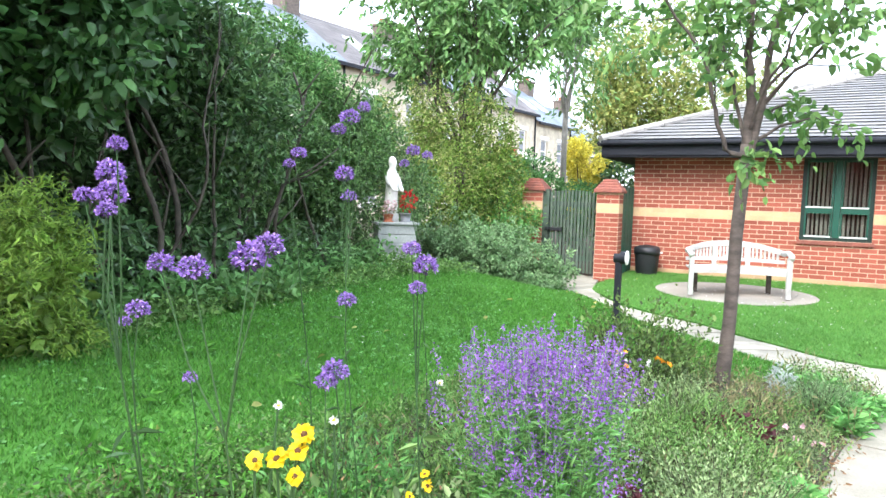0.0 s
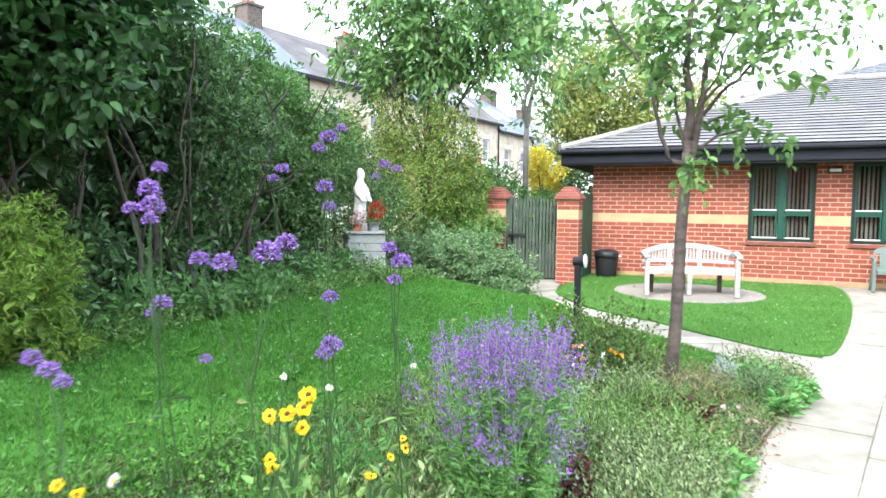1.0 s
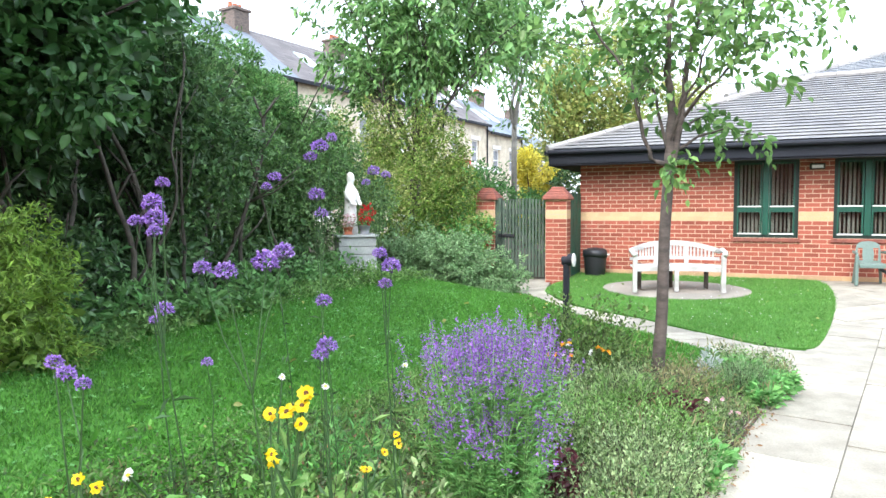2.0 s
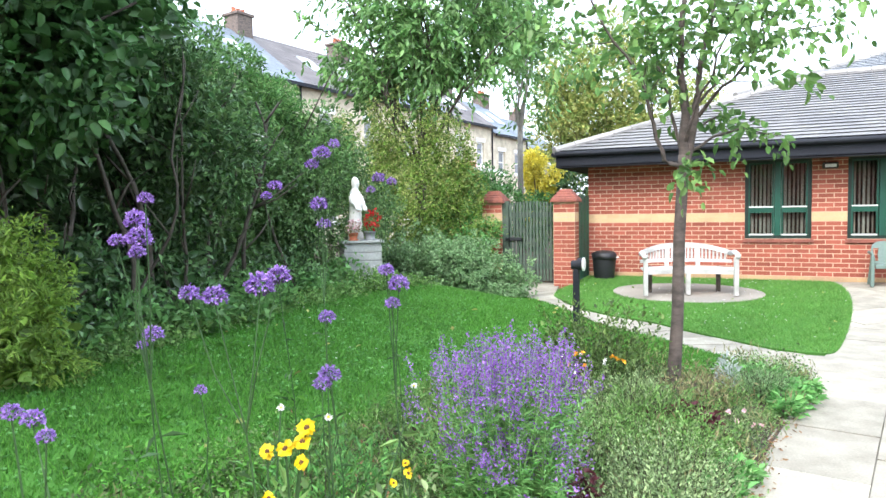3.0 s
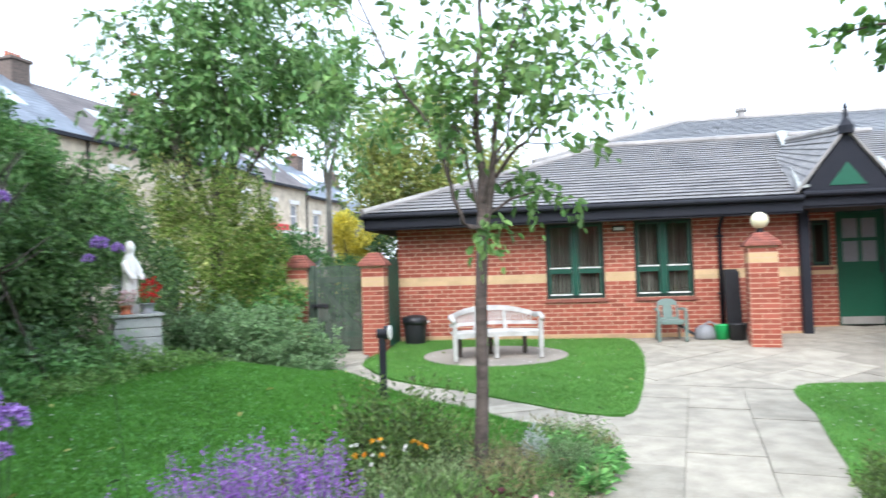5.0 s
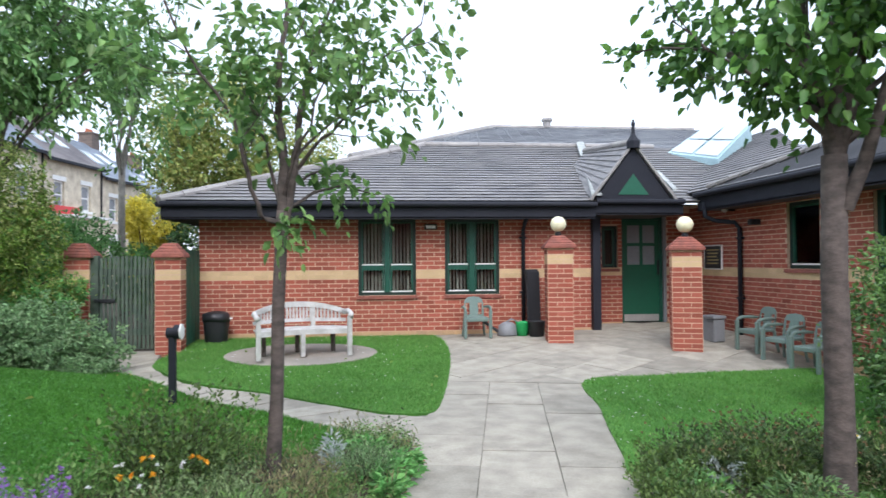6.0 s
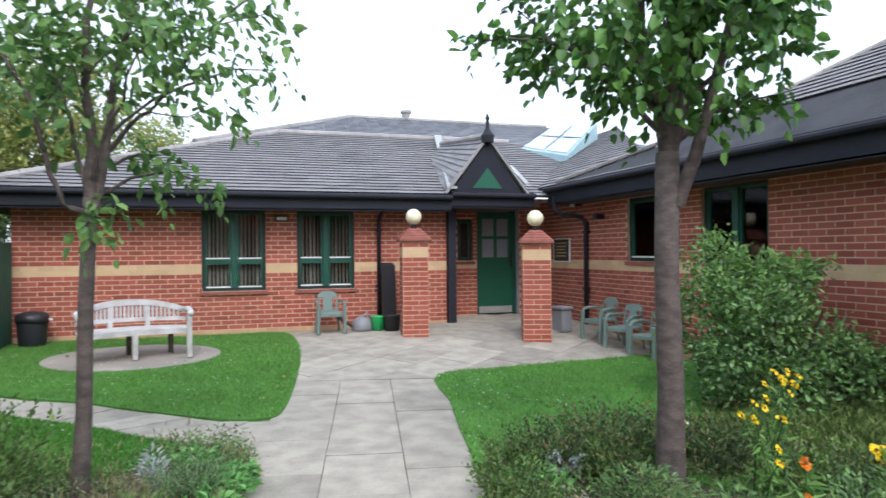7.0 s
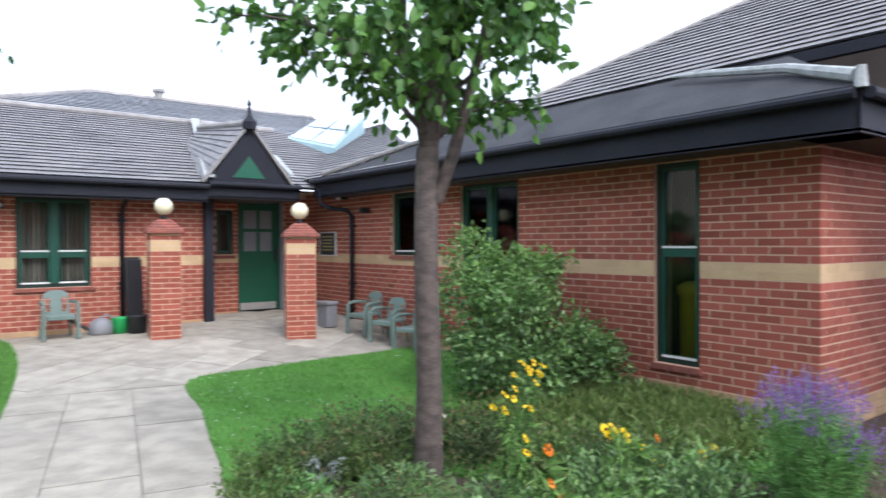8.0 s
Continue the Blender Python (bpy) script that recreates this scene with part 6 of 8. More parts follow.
# ---- shrubs ----
def shrub(name, label, category, blobs, mat, leaf, seed, stems=0, stem_mat=None, per=14, spread=0.05, width=0.5, base=None, group="", accents=None, lump=0, broad=False, dense=0.0, crooked=()):
    """A shrub from uneven clumps; blobs: centre, radii, number of clumps. accents: a second leaf colour, likelier
    towards the top.
    """
    rng = np.random.default_rng(seed)
    c0 = np.array(blobs[0][0])
    bx, by = base or (c0[0], c0[1])
    t = thing(name, label, category, (0, 0, 0), group)
    P, A = [], []
    pieces = [q for c, r, n in blobs for q in lumps(rng, n, c, r, lump)] if lump else blobs
    for c, r, n in pieces:
        p, a = clumps(rng, n, c, r, spread, per)
        P.append(p)
        A.append(a)
    P, A = np.concatenate(P), np.concatenate(A)
    low = ground_z(P[:, 0], P[:, 1]) + 0.01
    keep = P[:, 2] > low
    P, A = P[keep], A[keep]
    if dense:
        IP, IA = zip(*[clumps(rng, int(n * dense), c, tuple(0.66 * q for q in r), 0.10, 9, 0.05) for c, r, n in blobs])
        leaves("inner_foliage", np.concatenate(IP), np.concatenate(IA), min(0.15, leaf * 1.5) * rng.uniform(0.7, 1.3, sum(len(q) for q in IP)), mat, t, rng, width=0.6, broad=True)
    for sx, sy, tall in crooked:
        bm = bmesh.new()
        q = np.array([sx, sy, gz(sx, sy) - 0.05])
        way = np.array([rng.normal() * 0.12, rng.normal() * 0.12, 1.0])
        pts = [tuple(q)]
        while q[2] < tall:
            way = way * np.array([0.75, 0.75, 1]) + rng.normal(size=3) * np.array([0.16, 0.16, 0.0])
            q = q + way * 0.22
            pts.append(tuple(q))
        r = rng.uniform(0.016, 0.034)
        tube(bm, pts, list(np.linspace(r, r * 0.45, len(pts))), 7)
        for k in range(len(pts) // 3, len(pts), 2):
            e = np.array(pts[k]) + np.array([rng.normal() * 0.22, rng.normal() * 0.22, rng.uniform(0.2, 0.5)])
            tube(bm, [pts[k], tuple((np.array(pts[k]) + e) / 2 + rng.normal(size=3) * 0.03), tuple(e)], [r * 0.5, r * 0.35, r * 0.2], 5)
        part("stem", bm, M_STEMG, t, "bare grey-brown crooked stem", True)
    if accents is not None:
        # accents gather upwards; on hedge shrubs the paler top stands for light from above
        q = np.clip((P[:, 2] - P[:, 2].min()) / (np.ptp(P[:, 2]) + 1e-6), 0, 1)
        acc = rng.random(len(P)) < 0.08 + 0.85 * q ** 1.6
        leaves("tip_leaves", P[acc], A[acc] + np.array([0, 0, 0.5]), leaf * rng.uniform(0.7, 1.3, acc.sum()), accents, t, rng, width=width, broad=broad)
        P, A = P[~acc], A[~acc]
    leaves("foliage", P, A, leaf * rng.uniform(0.6, 1.3, len(P)), mat, t, rng, width=width, broad=broad)
    if stems:
        for k in range(stems):
            bm = bmesh.new()
            c, r, _ = blobs[k % len(blobs)]
            x, y = bx + rng.normal() * r[0] * 0.35, by + rng.normal() * r[1] * 0.35
            e = np.array(c) + rng.normal(size=3) * np.array(r) * 0.45
            z0 = gz(x, y) - 0.04
            m1 = np.array([x + (e[0] - x) * 0.3 + rng.normal() * 0.05, y + (e[1] - y) * 0.3, z0 + (e[2] - z0) * 0.45])
            tube(bm, [(x, y, z0), tuple(m1), tuple(e)], [0.021, 0.016, 0.008], 6)
            part("stem", bm, stem_mat or M_TWIG, t)
    return t


HD = "tall dark evergreen hedge shrub with bare lower stems"
shrub("hedge_shrub", HD, "shrub", [((-4.9, 3.0, 2.5), (1.0, 0.9, 1.3), 760), ((-4.5, 3.1, 0.95), (0.45, 0.5, 0.45), 90)], M_LEAFH, 0.085, 31, 4, M_STEMG, 12, 0.06, base=(-4.45, 3.0), group="hedge", lump=14, dense=0.5, crooked=[(-4.2, 2.8, 2.3), (-4.15, 3.05, 2.0)])
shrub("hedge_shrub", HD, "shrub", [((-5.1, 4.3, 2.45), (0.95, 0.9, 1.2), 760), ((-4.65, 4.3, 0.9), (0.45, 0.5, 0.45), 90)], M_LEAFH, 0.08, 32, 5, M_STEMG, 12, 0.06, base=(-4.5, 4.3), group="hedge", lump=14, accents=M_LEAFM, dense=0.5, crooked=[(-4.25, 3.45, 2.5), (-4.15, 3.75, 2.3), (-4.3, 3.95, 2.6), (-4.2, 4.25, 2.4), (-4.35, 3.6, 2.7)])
shrub("hedge_shrub", "tall evergreen hedge shrub with lighter upper leaves for its lit top", "shrub", [((-5.45, 5.6, 2.4), (0.95, 0.9, 1.15), 820), ((-4.95, 5.5, 0.95), (0.5, 0.55, 0.5), 130)], M_LEAFM, 0.065, 33, 5, M_STEMG, 12, 0.055, base=(-4.75, 5.5), group="hedge", lump=15, accents=M_LEAFT, dense=0.5, crooked=[(-4.45, 4.7, 2.4), (-4.55, 4.95, 2.6), (-4.5, 5.3, 2.2), (-4.65, 5.15, 2.5)])
shrub("hedge_shrub", "tall feathery hedge shrub with light green top", "shrub", [((-5.85, 7.2, 2.62), (0.85, 0.8, 0.85), 620)], M_LEAFHL, 0.08, 34, 5, M_TWIG, 14, 0.05, 0.3, base=(-5.6, 7.0), group="hedge", lump=12, accents=M_LEAFT)
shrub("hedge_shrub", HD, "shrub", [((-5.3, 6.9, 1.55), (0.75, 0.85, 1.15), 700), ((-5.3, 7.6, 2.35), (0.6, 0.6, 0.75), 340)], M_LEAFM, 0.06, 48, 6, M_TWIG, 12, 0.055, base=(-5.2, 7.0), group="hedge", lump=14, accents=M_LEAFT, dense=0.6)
shrub("hedge_shrub", HD, "shrub", [((-4.85, 8.1, 1.45), (0.7, 0.65, 0.95), 520), ((-5.5, 8.8, 1.8), (0.75, 0.75, 0.95), 420)], M_LEAFM, 0.06, 35, 4, M_TWIG, 12, 0.055, group="hedge", lump=11)
shrub("hedge_shrub", HD, "shrub", [((-7.2, 4.2, 1.8), (1.2, 2.6, 2.0), 1100), ((-7.4, 7.6, 1.4), (1.2, 1.8, 1.5), 700)], M_LEAFH, 0.11, 36, 6, M_TWIG, 12, 0.10, group="hedge", lump=20, dense=0.6)
shrub("hedge_shrub", HD, "shrub", [((-5.7, 1.3, 1.7), (1.0, 1.4, 1.7), 700), ((-5.4, 2.3, 1.2), (0.8, 0.9, 1.3), 520), ((-6.3, 2.4, 1.6), (0.7, 1.2, 1.6), 500)], M_LEAFH, 0.10, 49, 4, M_TWIG, 12, 0.09, group="hedge", lump=14, dense=0.6)
shrub("hedge_shrub", HD, "shrub", [((-8.2, 0.6, 1.7), (1.2, 2.6, 1.9), 800)], M_LEAFH, 0.12, 50, 4, M_TWIG, 12, 0.10, group="hedge", lump=16, dense=0.6)
# overhanging branch of a near tree; unseen high crown added to shade the lawn
shrub("overhanging_tree", "dark broad-leaved tree hanging over the hedge and lawn, its high crown added for shade", "tree", [((-3.72, 2.62, 2.80), (0.72, 0.75, 0.72), 420), ((-4.4, 1.8, 2.6), (0.9, 0.8, 0.9), 420), ((-4.05, 3.1, 3.5), (0.98, 1.0, 0.8), 520), ((-4.6, 3.2, 3.2), (0.9, 0.9, 0.9), 400), ((-3.6, 0.95, 4.1), (1.25, 1.2, 0.8), 420), ((-4.8, 0.6, 5.2), (1.7, 1.7, 1.1), 420), ((-5.1, 3.0, 5.4), (1.6, 1.9, 1.1), 420), ((-6.6, 1.6, 5.0), (1.5, 2.0, 1.3), 360), ((-3.3, -0.8, 5.3), (1.9, 1.9, 1.0), 420), ((-5.4, -2.0, 4.6), (2.0, 2.0, 1.5), 400)], M_LEAFO, 0.088, 37, 4, M_BARK, 13, 0.085, 0.62, base=(-6.2, 1.2), lump=12, broad=True, dense=0.45)
shrub("conifer_shrub", "lime-green feathery conifer shrub at the lawn edge", "shrub", [((-3.60, 2.15, 0.82), (0.40, 0.40, 0.54), 480), ((-3.58, 2.12, 0.4), (0.46, 0.46, 0.36), 260)], M_LEAFL, 0.055, 38, 3, M_TWIG, 14, 0.03, 0.22, lump=16, dense=0.12)
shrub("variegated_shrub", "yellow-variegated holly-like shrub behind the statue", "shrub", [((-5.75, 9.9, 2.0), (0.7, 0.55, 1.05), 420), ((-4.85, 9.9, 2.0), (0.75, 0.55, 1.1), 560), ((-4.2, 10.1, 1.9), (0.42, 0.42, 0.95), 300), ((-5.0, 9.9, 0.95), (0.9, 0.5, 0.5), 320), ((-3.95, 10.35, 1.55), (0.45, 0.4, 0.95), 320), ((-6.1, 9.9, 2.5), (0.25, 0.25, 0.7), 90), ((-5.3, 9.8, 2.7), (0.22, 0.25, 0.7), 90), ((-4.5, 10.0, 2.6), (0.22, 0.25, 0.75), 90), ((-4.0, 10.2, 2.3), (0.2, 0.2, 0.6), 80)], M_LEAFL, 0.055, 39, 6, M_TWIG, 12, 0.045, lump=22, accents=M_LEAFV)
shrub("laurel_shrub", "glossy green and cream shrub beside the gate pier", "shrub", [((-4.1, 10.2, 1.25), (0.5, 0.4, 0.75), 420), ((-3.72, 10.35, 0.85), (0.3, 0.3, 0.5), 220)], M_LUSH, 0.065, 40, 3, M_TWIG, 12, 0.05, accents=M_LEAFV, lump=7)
shrub("hebe_mound", "low spreading mound of grey-green hebe beside the path", "shrub", [((-4.45, 9.25, 0.50), (0.9, 0.6, 0.56), 620), ((-3.6, 9.3, 0.44), (0.85, 0.6, 0.52), 620), ((-2.95, 9.3, 0.26), (0.5, 0.42, 0.32), 300)], M_LEAFG, 0.050, 41, 0, None, 16, 0.032, 0.6, lump=26, dense=0.5)
shrub("green_shrub", "bright green shrub beyond the gate", "shrub", [((-4.7, 12.9, 1.60), (1.1, 0.6, 0.9), 480), ((-3.2, 13.4, 1.05), (0.9, 0.6, 0.6), 300)], M_LEAFHL, 0.09, 42, 3, M_TWIG, 12, 0.07, lump=9)
shrub("golden_shrub", "bright golden-yellow leaved shrub beyond the gate", "shrub", [((-4.05, 15.0, 2.30), (0.44, 0.40, 0.48), 240), ((-4.0, 15.7, 1.3), (0.5, 0.5, 0.6), 90)], M_LEAFY, 0.10, 43, 3, M_TWIG, 12, 0.07, lump=8)
shrub("dark_shrub", "dark strap-leaved shrub beside the building", "shrub", [((-3.0, 15.5, 1.5), (0.9, 0.7, 1.1), 260)], M_LEAFH, 0.14, 44, 3, M_TWIG, 12, 0.1)
shrub("autumn_tree", "large tree turning yellow behind the low building", "tree", [((-3.6, 20.0, 5.1), (1.7, 1.5, 2.2), 620), ((-2.0, 20.5, 4.2), (1.3, 1.2, 1.6), 380), ((-4.7, 20.5, 4.0), (1.2, 1.2, 1.6), 340)], M_LEAFB, 0.13, 45, 6, M_BARK, 18, 0.15, lump=18, broad=True)
shrub("autumn_tree", "green tree beyond the gate and houses", "tree", [((-8.4, 17, 2.3), (1.5, 1.4, 1.4), 300), ((-6.6, 16.2, 1.5), (1.2, 1.0, 0.95), 260)], M_LEAFV, 0.14, 46, 4, M_BARK, 12, 0.13, lump=10)
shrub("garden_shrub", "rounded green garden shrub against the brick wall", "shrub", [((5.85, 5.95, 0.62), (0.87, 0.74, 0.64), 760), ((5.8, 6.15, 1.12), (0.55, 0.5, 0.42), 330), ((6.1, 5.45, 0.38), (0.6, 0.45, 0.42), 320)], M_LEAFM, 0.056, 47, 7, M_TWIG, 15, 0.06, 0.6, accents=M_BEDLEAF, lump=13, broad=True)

# lower planting along the foot of the hedge
def border(name, label, pts, n, mat, leaf, high, seed, spread=0.3, per=12, width=0.55, flower=None):
    """Uncountable low plants scattered along a line."""
    rng = np.random.default_rng(seed)
    pts = np.array(pts, float)
    s = rng.uniform(0, len(pts) - 1, n)
    i = np.minimum(s.astype(int), len(pts) - 2)
    c = pts[i] + (pts[i + 1] - pts[i]) * (s - i)[:, None] + rng.normal(size=(n, 2)) * spread
    h = high * rng.uniform(0.35, 1.1, n)
    P = np.repeat(np.concatenate([c, (ground_z(c[:, 0], c[:, 1]))[:, None]], 1), per, 0)
    u = rng.random(n * per)
    P[:, 2] += np.repeat(h, per) * u
    P[:, :2] += rng.normal(size=(n * per, 2)) * 0.055
    A = rng.normal(size=(n * per, 3)) + np.array([0, 0, 0.4])
    ob = leaves(name, P, A, leaf * rng.uniform(0.6, 1.3, n * per), mat, None, rng, width=width)
    return tagged(ob, label, kind="stuff")


border("border_plants", "leafy ground cover along the foot of the hedge", [(-4.0, 2.6), (-4.2, 4.0), (-4.4, 5.5), (-4.5, 6.8), (-4.4, 7.6)], 330, M_LEAFHL, 0.085, 0.42, 51, 0.22)
border("border_plants", "dark ground cover under the hedge", [(-4.3, 2.6), (-4.6, 4.0), (-4.8, 5.5), (-4.8, 6.8)], 500, M_LEAFH, 0.075, 0.70, 52, 0.28)
border("border_plants", "low green weeds along the lawn edge", [(-3.7, 2.4), (-3.9, 4.0), (-4.1, 5.5), (-4.1, 6.8), (-3.8, 7.9)], 900, M_BEDLEAF, 0.05, 0.16, 53, 0.2)
border("border_plants", "white-flowered weeds before the pedestal", [(-4.35, 7.05), (-3.75, 7.05)], 70, M_WHITEP, 0.02, 0.32, 54, 0.1, 8)
border("border_plants", "leafy weeds before the pedestal", [(-4.6, 7.0), (-3.6, 7.0)], 110, M_BEDLEAF, 0.05, 0.3, 55, 0.12)

# ---- flower beds: mixed low foliage ----
def bed_fill(outline, n, mat, leaf, high, seed, label, per=10, width=0.4, ymin=-99, ymax=99, up=0.5, clump=0.05, xmin=-99):
    rng = np.random.default_rng(seed)
    xs, ys = np.array([p[0] for p in outline]), np.array([p[1] for p in outline])
    x, y = rng.uniform(xs.min(), xs.max(), n * 6), rng.uniform(max(ys.min(), ymin), min(ys.max(), ymax), n * 6)
    dens = np.sin(x * 2.3 + seed) * np.cos(y * 1.9 + seed * 2) + 0.6 * np.sin(x * 5 + y * 4 + seed)
    ok = inside(outline, x, y) & (dens > rng.uniform(-1.0, 0.9, len(x))) & (x > xmin)
    x, y = x[ok][:n], y[ok][:n]
    m = len(x)
    h = high * rng.uniform(0.3, 1.15, m)
    P = np.repeat(np.stack([x, y, ground_z(x, y)], 1), per, 0)
    P[:, 2] += np.repeat(h, per) * rng.random(m * per) ** 0.8
    P[:, :2] += rng.normal(size=(m * per, 2)) * clump
    A = rng.normal(size=(m * per, 3)) * 0.8 + np.array([0, 0, up])
    ob = leaves("bed_plants", P, A, leaf * rng.uniform(0.6, 1.3, m * per), mat, None, rng, width=width, broad=width >= 0.4)
    return tagged(ob, label, kind="stuff")


bed_fill(BED_LEFT, 1350, M_BEDLEAF, 0.022, 0.13, 61, "mixed low green bedding foliage", 18, 0.5, ymin=0.3, clump=0.04)
bed_fill(BED_LEFT, 520, M_BEDDRY, 0.07, 0.20, 62, "dry grassy stems among the bedding plants", 7, 0.035, ymin=0.8, up=2.4)
bed_fill(BED_LEFT, 700, M_SAGE, 0.018, 0.18, 63, "grey-green bedding foliage", 18, 0.45, ymin=1.8, clump=0.035)
bed_fill(BED_LEFT, 600, M_BEDDARK, 0.026, 0.22, 65, "dark green foliage in the bed", 16, 0.5, ymin=0.6, clump=0.04)
bed_fill(BED_RIGHT, 700, M_BEDDARK, 0.030, 0.13, 66, "dark green low shrubs in the bed", 16, 0.5, ymin=2.2)
bed_fill(BED_RIGHT, 500, M_SHRUB, 0.030, 0.15, 67, "grey-green bedding foliage", 14, 0.45, ymin=1.5)
bed_fill(BED_RIGHT, 160, M_BEDDRY, 0.04, 0.26, 68, "reddish dry foliage among the shrubs", 12, 0.3, ymin=3.6)
bed_fill(BED_RIGHT, 260, M_BEDLEAF, 0.045, 0.24, 70, "fresh green leafy weeds in the bed", 9, 0.4, ymin=1.5)
bed_fill(BED_LEFT, 1500, M_BEDLEAF, 0.019, 0.27, 71, "soft green weeds at the bed's near end", 14, 0.55, ymin=0.2, ymax=2.6, clump=0.05)
bed_fill(BED_LEFT, 700, M_GRASS2, 0.030, 0.32, 72, "fresh green leafy weeds at the bed's near end", 12, 0.5, ymin=0.2, ymax=2.2, clump=0.05)
bed_fill(BED_LEFT, 900, M_BEDDARK, 0.022, 0.32, 73, "dark leafy weeds at the bed's near end", 12, 0.55, ymin=0.2, ymax=2.6, clump=0.05)
bed_fill([(4.5, 5.3), (6.6, 5.5), (6.6, 3.4), (5.2, 3.3)], 2300, M_LONGG, 0.09, 0.15, 74, "long dull green grass before the brick wall", 8, 0.05, up=1.6)
bed_fill([(4.5, 5.3), (6.6, 5.5), (6.6, 3.4), (5.2, 3.3)], 700, M_SHRUB, 0.05, 0.10, 75, "dull green weeds before the brick wall", 8, 0.12, up=1.0)
LAWN_EDGE = [(-1.7, 4.0), (-1.75, 3.0), (-1.95, 2.0), (-2.1, 0.8), (-1.3, 0.6), (-1.0, 1.6), (-0.9, 3.0), (-1.1, 4.6)]
bed_fill(LAWN_EDGE, 1100, M_BEDLEAF, 0.06, 0.18, 69, "rank grass at the edge of the bed", 9, 0.09, up=1.2)

# named plants in the beds
def plant(name, label, x, y, r, h, n, mat, leaf, seed, width=0.4, up=0.5, flower=None, flower_size=0.02, flowers=0, ftop=0.2, category="plant"):
    rng = np.random.default_rng(seed)
    z0 = gz(x, y)
    t = thing(name, label, category, (x, y, z0))
    a = rng.uniform(0, 2 * math.pi, n)
    q = r * np.sqrt(rng.random(n))
    u = rng.random(n) ** 0.8
    P = np.stack([np.cos(a) * q * (0.55 + 0.45 * u), np.sin(a) * q * (0.55 + 0.45 * u), h * u * (1 - 0.45 * (q / r) ** 2)], 1)
    A = np.stack([np.cos(a), np.sin(a), np.full(n, up)], 1) + rng.normal(size=(n, 3)) * 0.5
    leaves("foliage", P, A, leaf * rng.uniform(0.6, 1.3, n), mat, t, rng, width=width)
    if flowers:
        a = rng.uniform(0, 2 * math.pi, flowers)
        q = r * 0.9 * np.sqrt(rng.random(flowers))
        C = np.stack([np.cos(a) * q, np.sin(a) * q, h * (1 + ftop * rng.uniform(-0.6, 0.8, flowers) - 0.3 * (q / r) ** 2)], 1)
        k = 7
        P = np.repeat(C, k, 0)
        A = rng.normal(size=(flowers * k, 3)) + np.array([0, 0, 0.3])
        tagged(leaves("blossom", P, A, flower_size * rng.uniform(0.8, 1.2, flowers * k), flower, t, rng, width=0.7), kind="stuff")
    return t


def sprig_bush(name, label, x, y, r, h, n, mat, leaf, seed, per=14, width=0.45, lean=0.5, flower=None, flower_size=0.018, flowers=0, category="plant"):
    """A bushy plant of many upright sprigs with small leaves along them."""
    rng = np.random.default_rng(seed)
    z0 = gz(x, y)
    t = thing(name, label, category, (x, y, z0))
    a = rng.uniform(0, 2 * math.pi, n)
    q = r * np.sqrt(rng.random(n))
    start = np.stack([np.cos(a) * q * 0.6, np.sin(a) * q * 0.6, np.full(n, 0.01)], 1)
    way = np.stack([np.cos(a) * lean * q / r, np.sin(a) * lean * q / r, np.ones(n)], 1) + rng.normal(size=(n, 3)) * 0.12
    pos, ax = shoots(rng, start, way, h * 0.85, per, 0.06)
    ax[:, 2] += 0.45
    leaves("foliage", pos, ax, leaf * rng.uniform(0.6, 1.3, len(pos)), mat, t, rng, width=width, broad=width > 0.3)
    bm = bmesh.new()
    w = way / np.linalg.norm(way, axis=1, keepdims=True)
    for k in range(0, n, 3):
        tube(bm, [tuple(start[k]), tuple(start[k] + w[k] * h * 0.7)], [0.0022, 0.0012], 4, False)
    tagged(part("stem_mass", bm, M_TWIG, t), kind="stuff")
    if flowers:
        pick = rng.choice(n, flowers, replace=False)
        C = start[pick] + w[pick] * h * rng.uniform(0.9, 1.2, flowers)[:, None]
        A = rng.normal(size=(flowers * 9, 3)) + np.array([0, 0, 0.5])
        tagged(leaves("blossom", np.repeat(C, 9, 0), A, flower_size * rng.uniform(0.8, 1.2, flowers * 9), flower, t, rng, width=0.8, broad=True), kind="stuff")
    return t


for wx_, wy_, wr_, ws_ in ((-2.55, 2.35, 0.12, 161), (-2.95, 2.9, 0.10, 162), (-2.3, 3.2, 0.09, 163), (-3.2, 3.6, 0.10, 164), (-2.4, 1.75, 0.11, 165)):
    plant("lawn_weed", "flat rosette of broad green weed leaves in the lawn", wx_, wy_, wr_, 0.06, 18, M_GRASS2, 0.085, ws_, 0.26, 0.3)
sprig_bush("rose_bush", "small leafy rose bush in the flower bed", -0.62, 5.0, 0.46, 0.74, 210, M_SHRUB, 0.036, 101, 18, 0.6)
sprig_bush("rose_bush", "leafy low bush at the lawn edge of the bed", -1.15, 4.75, 0.38, 0.36, 110, M_BEDLEAF, 0.03, 102, 12, 0.55)
sprig_bush("rose_bush", "leafy low bush behind the cherry trunk", -0.3, 5.6, 0.3, 0.34, 80, M_BEDLEAF, 0.028, 128, 12, 0.55)
sprig_bush("marigold", "orange marigolds with grey-green leaves in the bed", -0.56, 4.45, 0.17, 0.36, 60, M_SAGE, 0.028, 103, 12, 0.35, 0.5, M_GOLDP, 0.024, 8)
sprig_bush("daisy_plant", "white daisies in the flower bed", -0.62, 4.40, 0.16, 0.34, 40, M_BEDLEAF, 0.025, 104, 12, 0.4, 0.5, M_WHITEP, 0.018, 9)
plant("silver_ragwort", "silver-leaved ragwort in the bed corner", 0.36, 5.42, 0.085, 0.27, 150, M_SILVER, 0.055, 105, 0.35, 1.2)
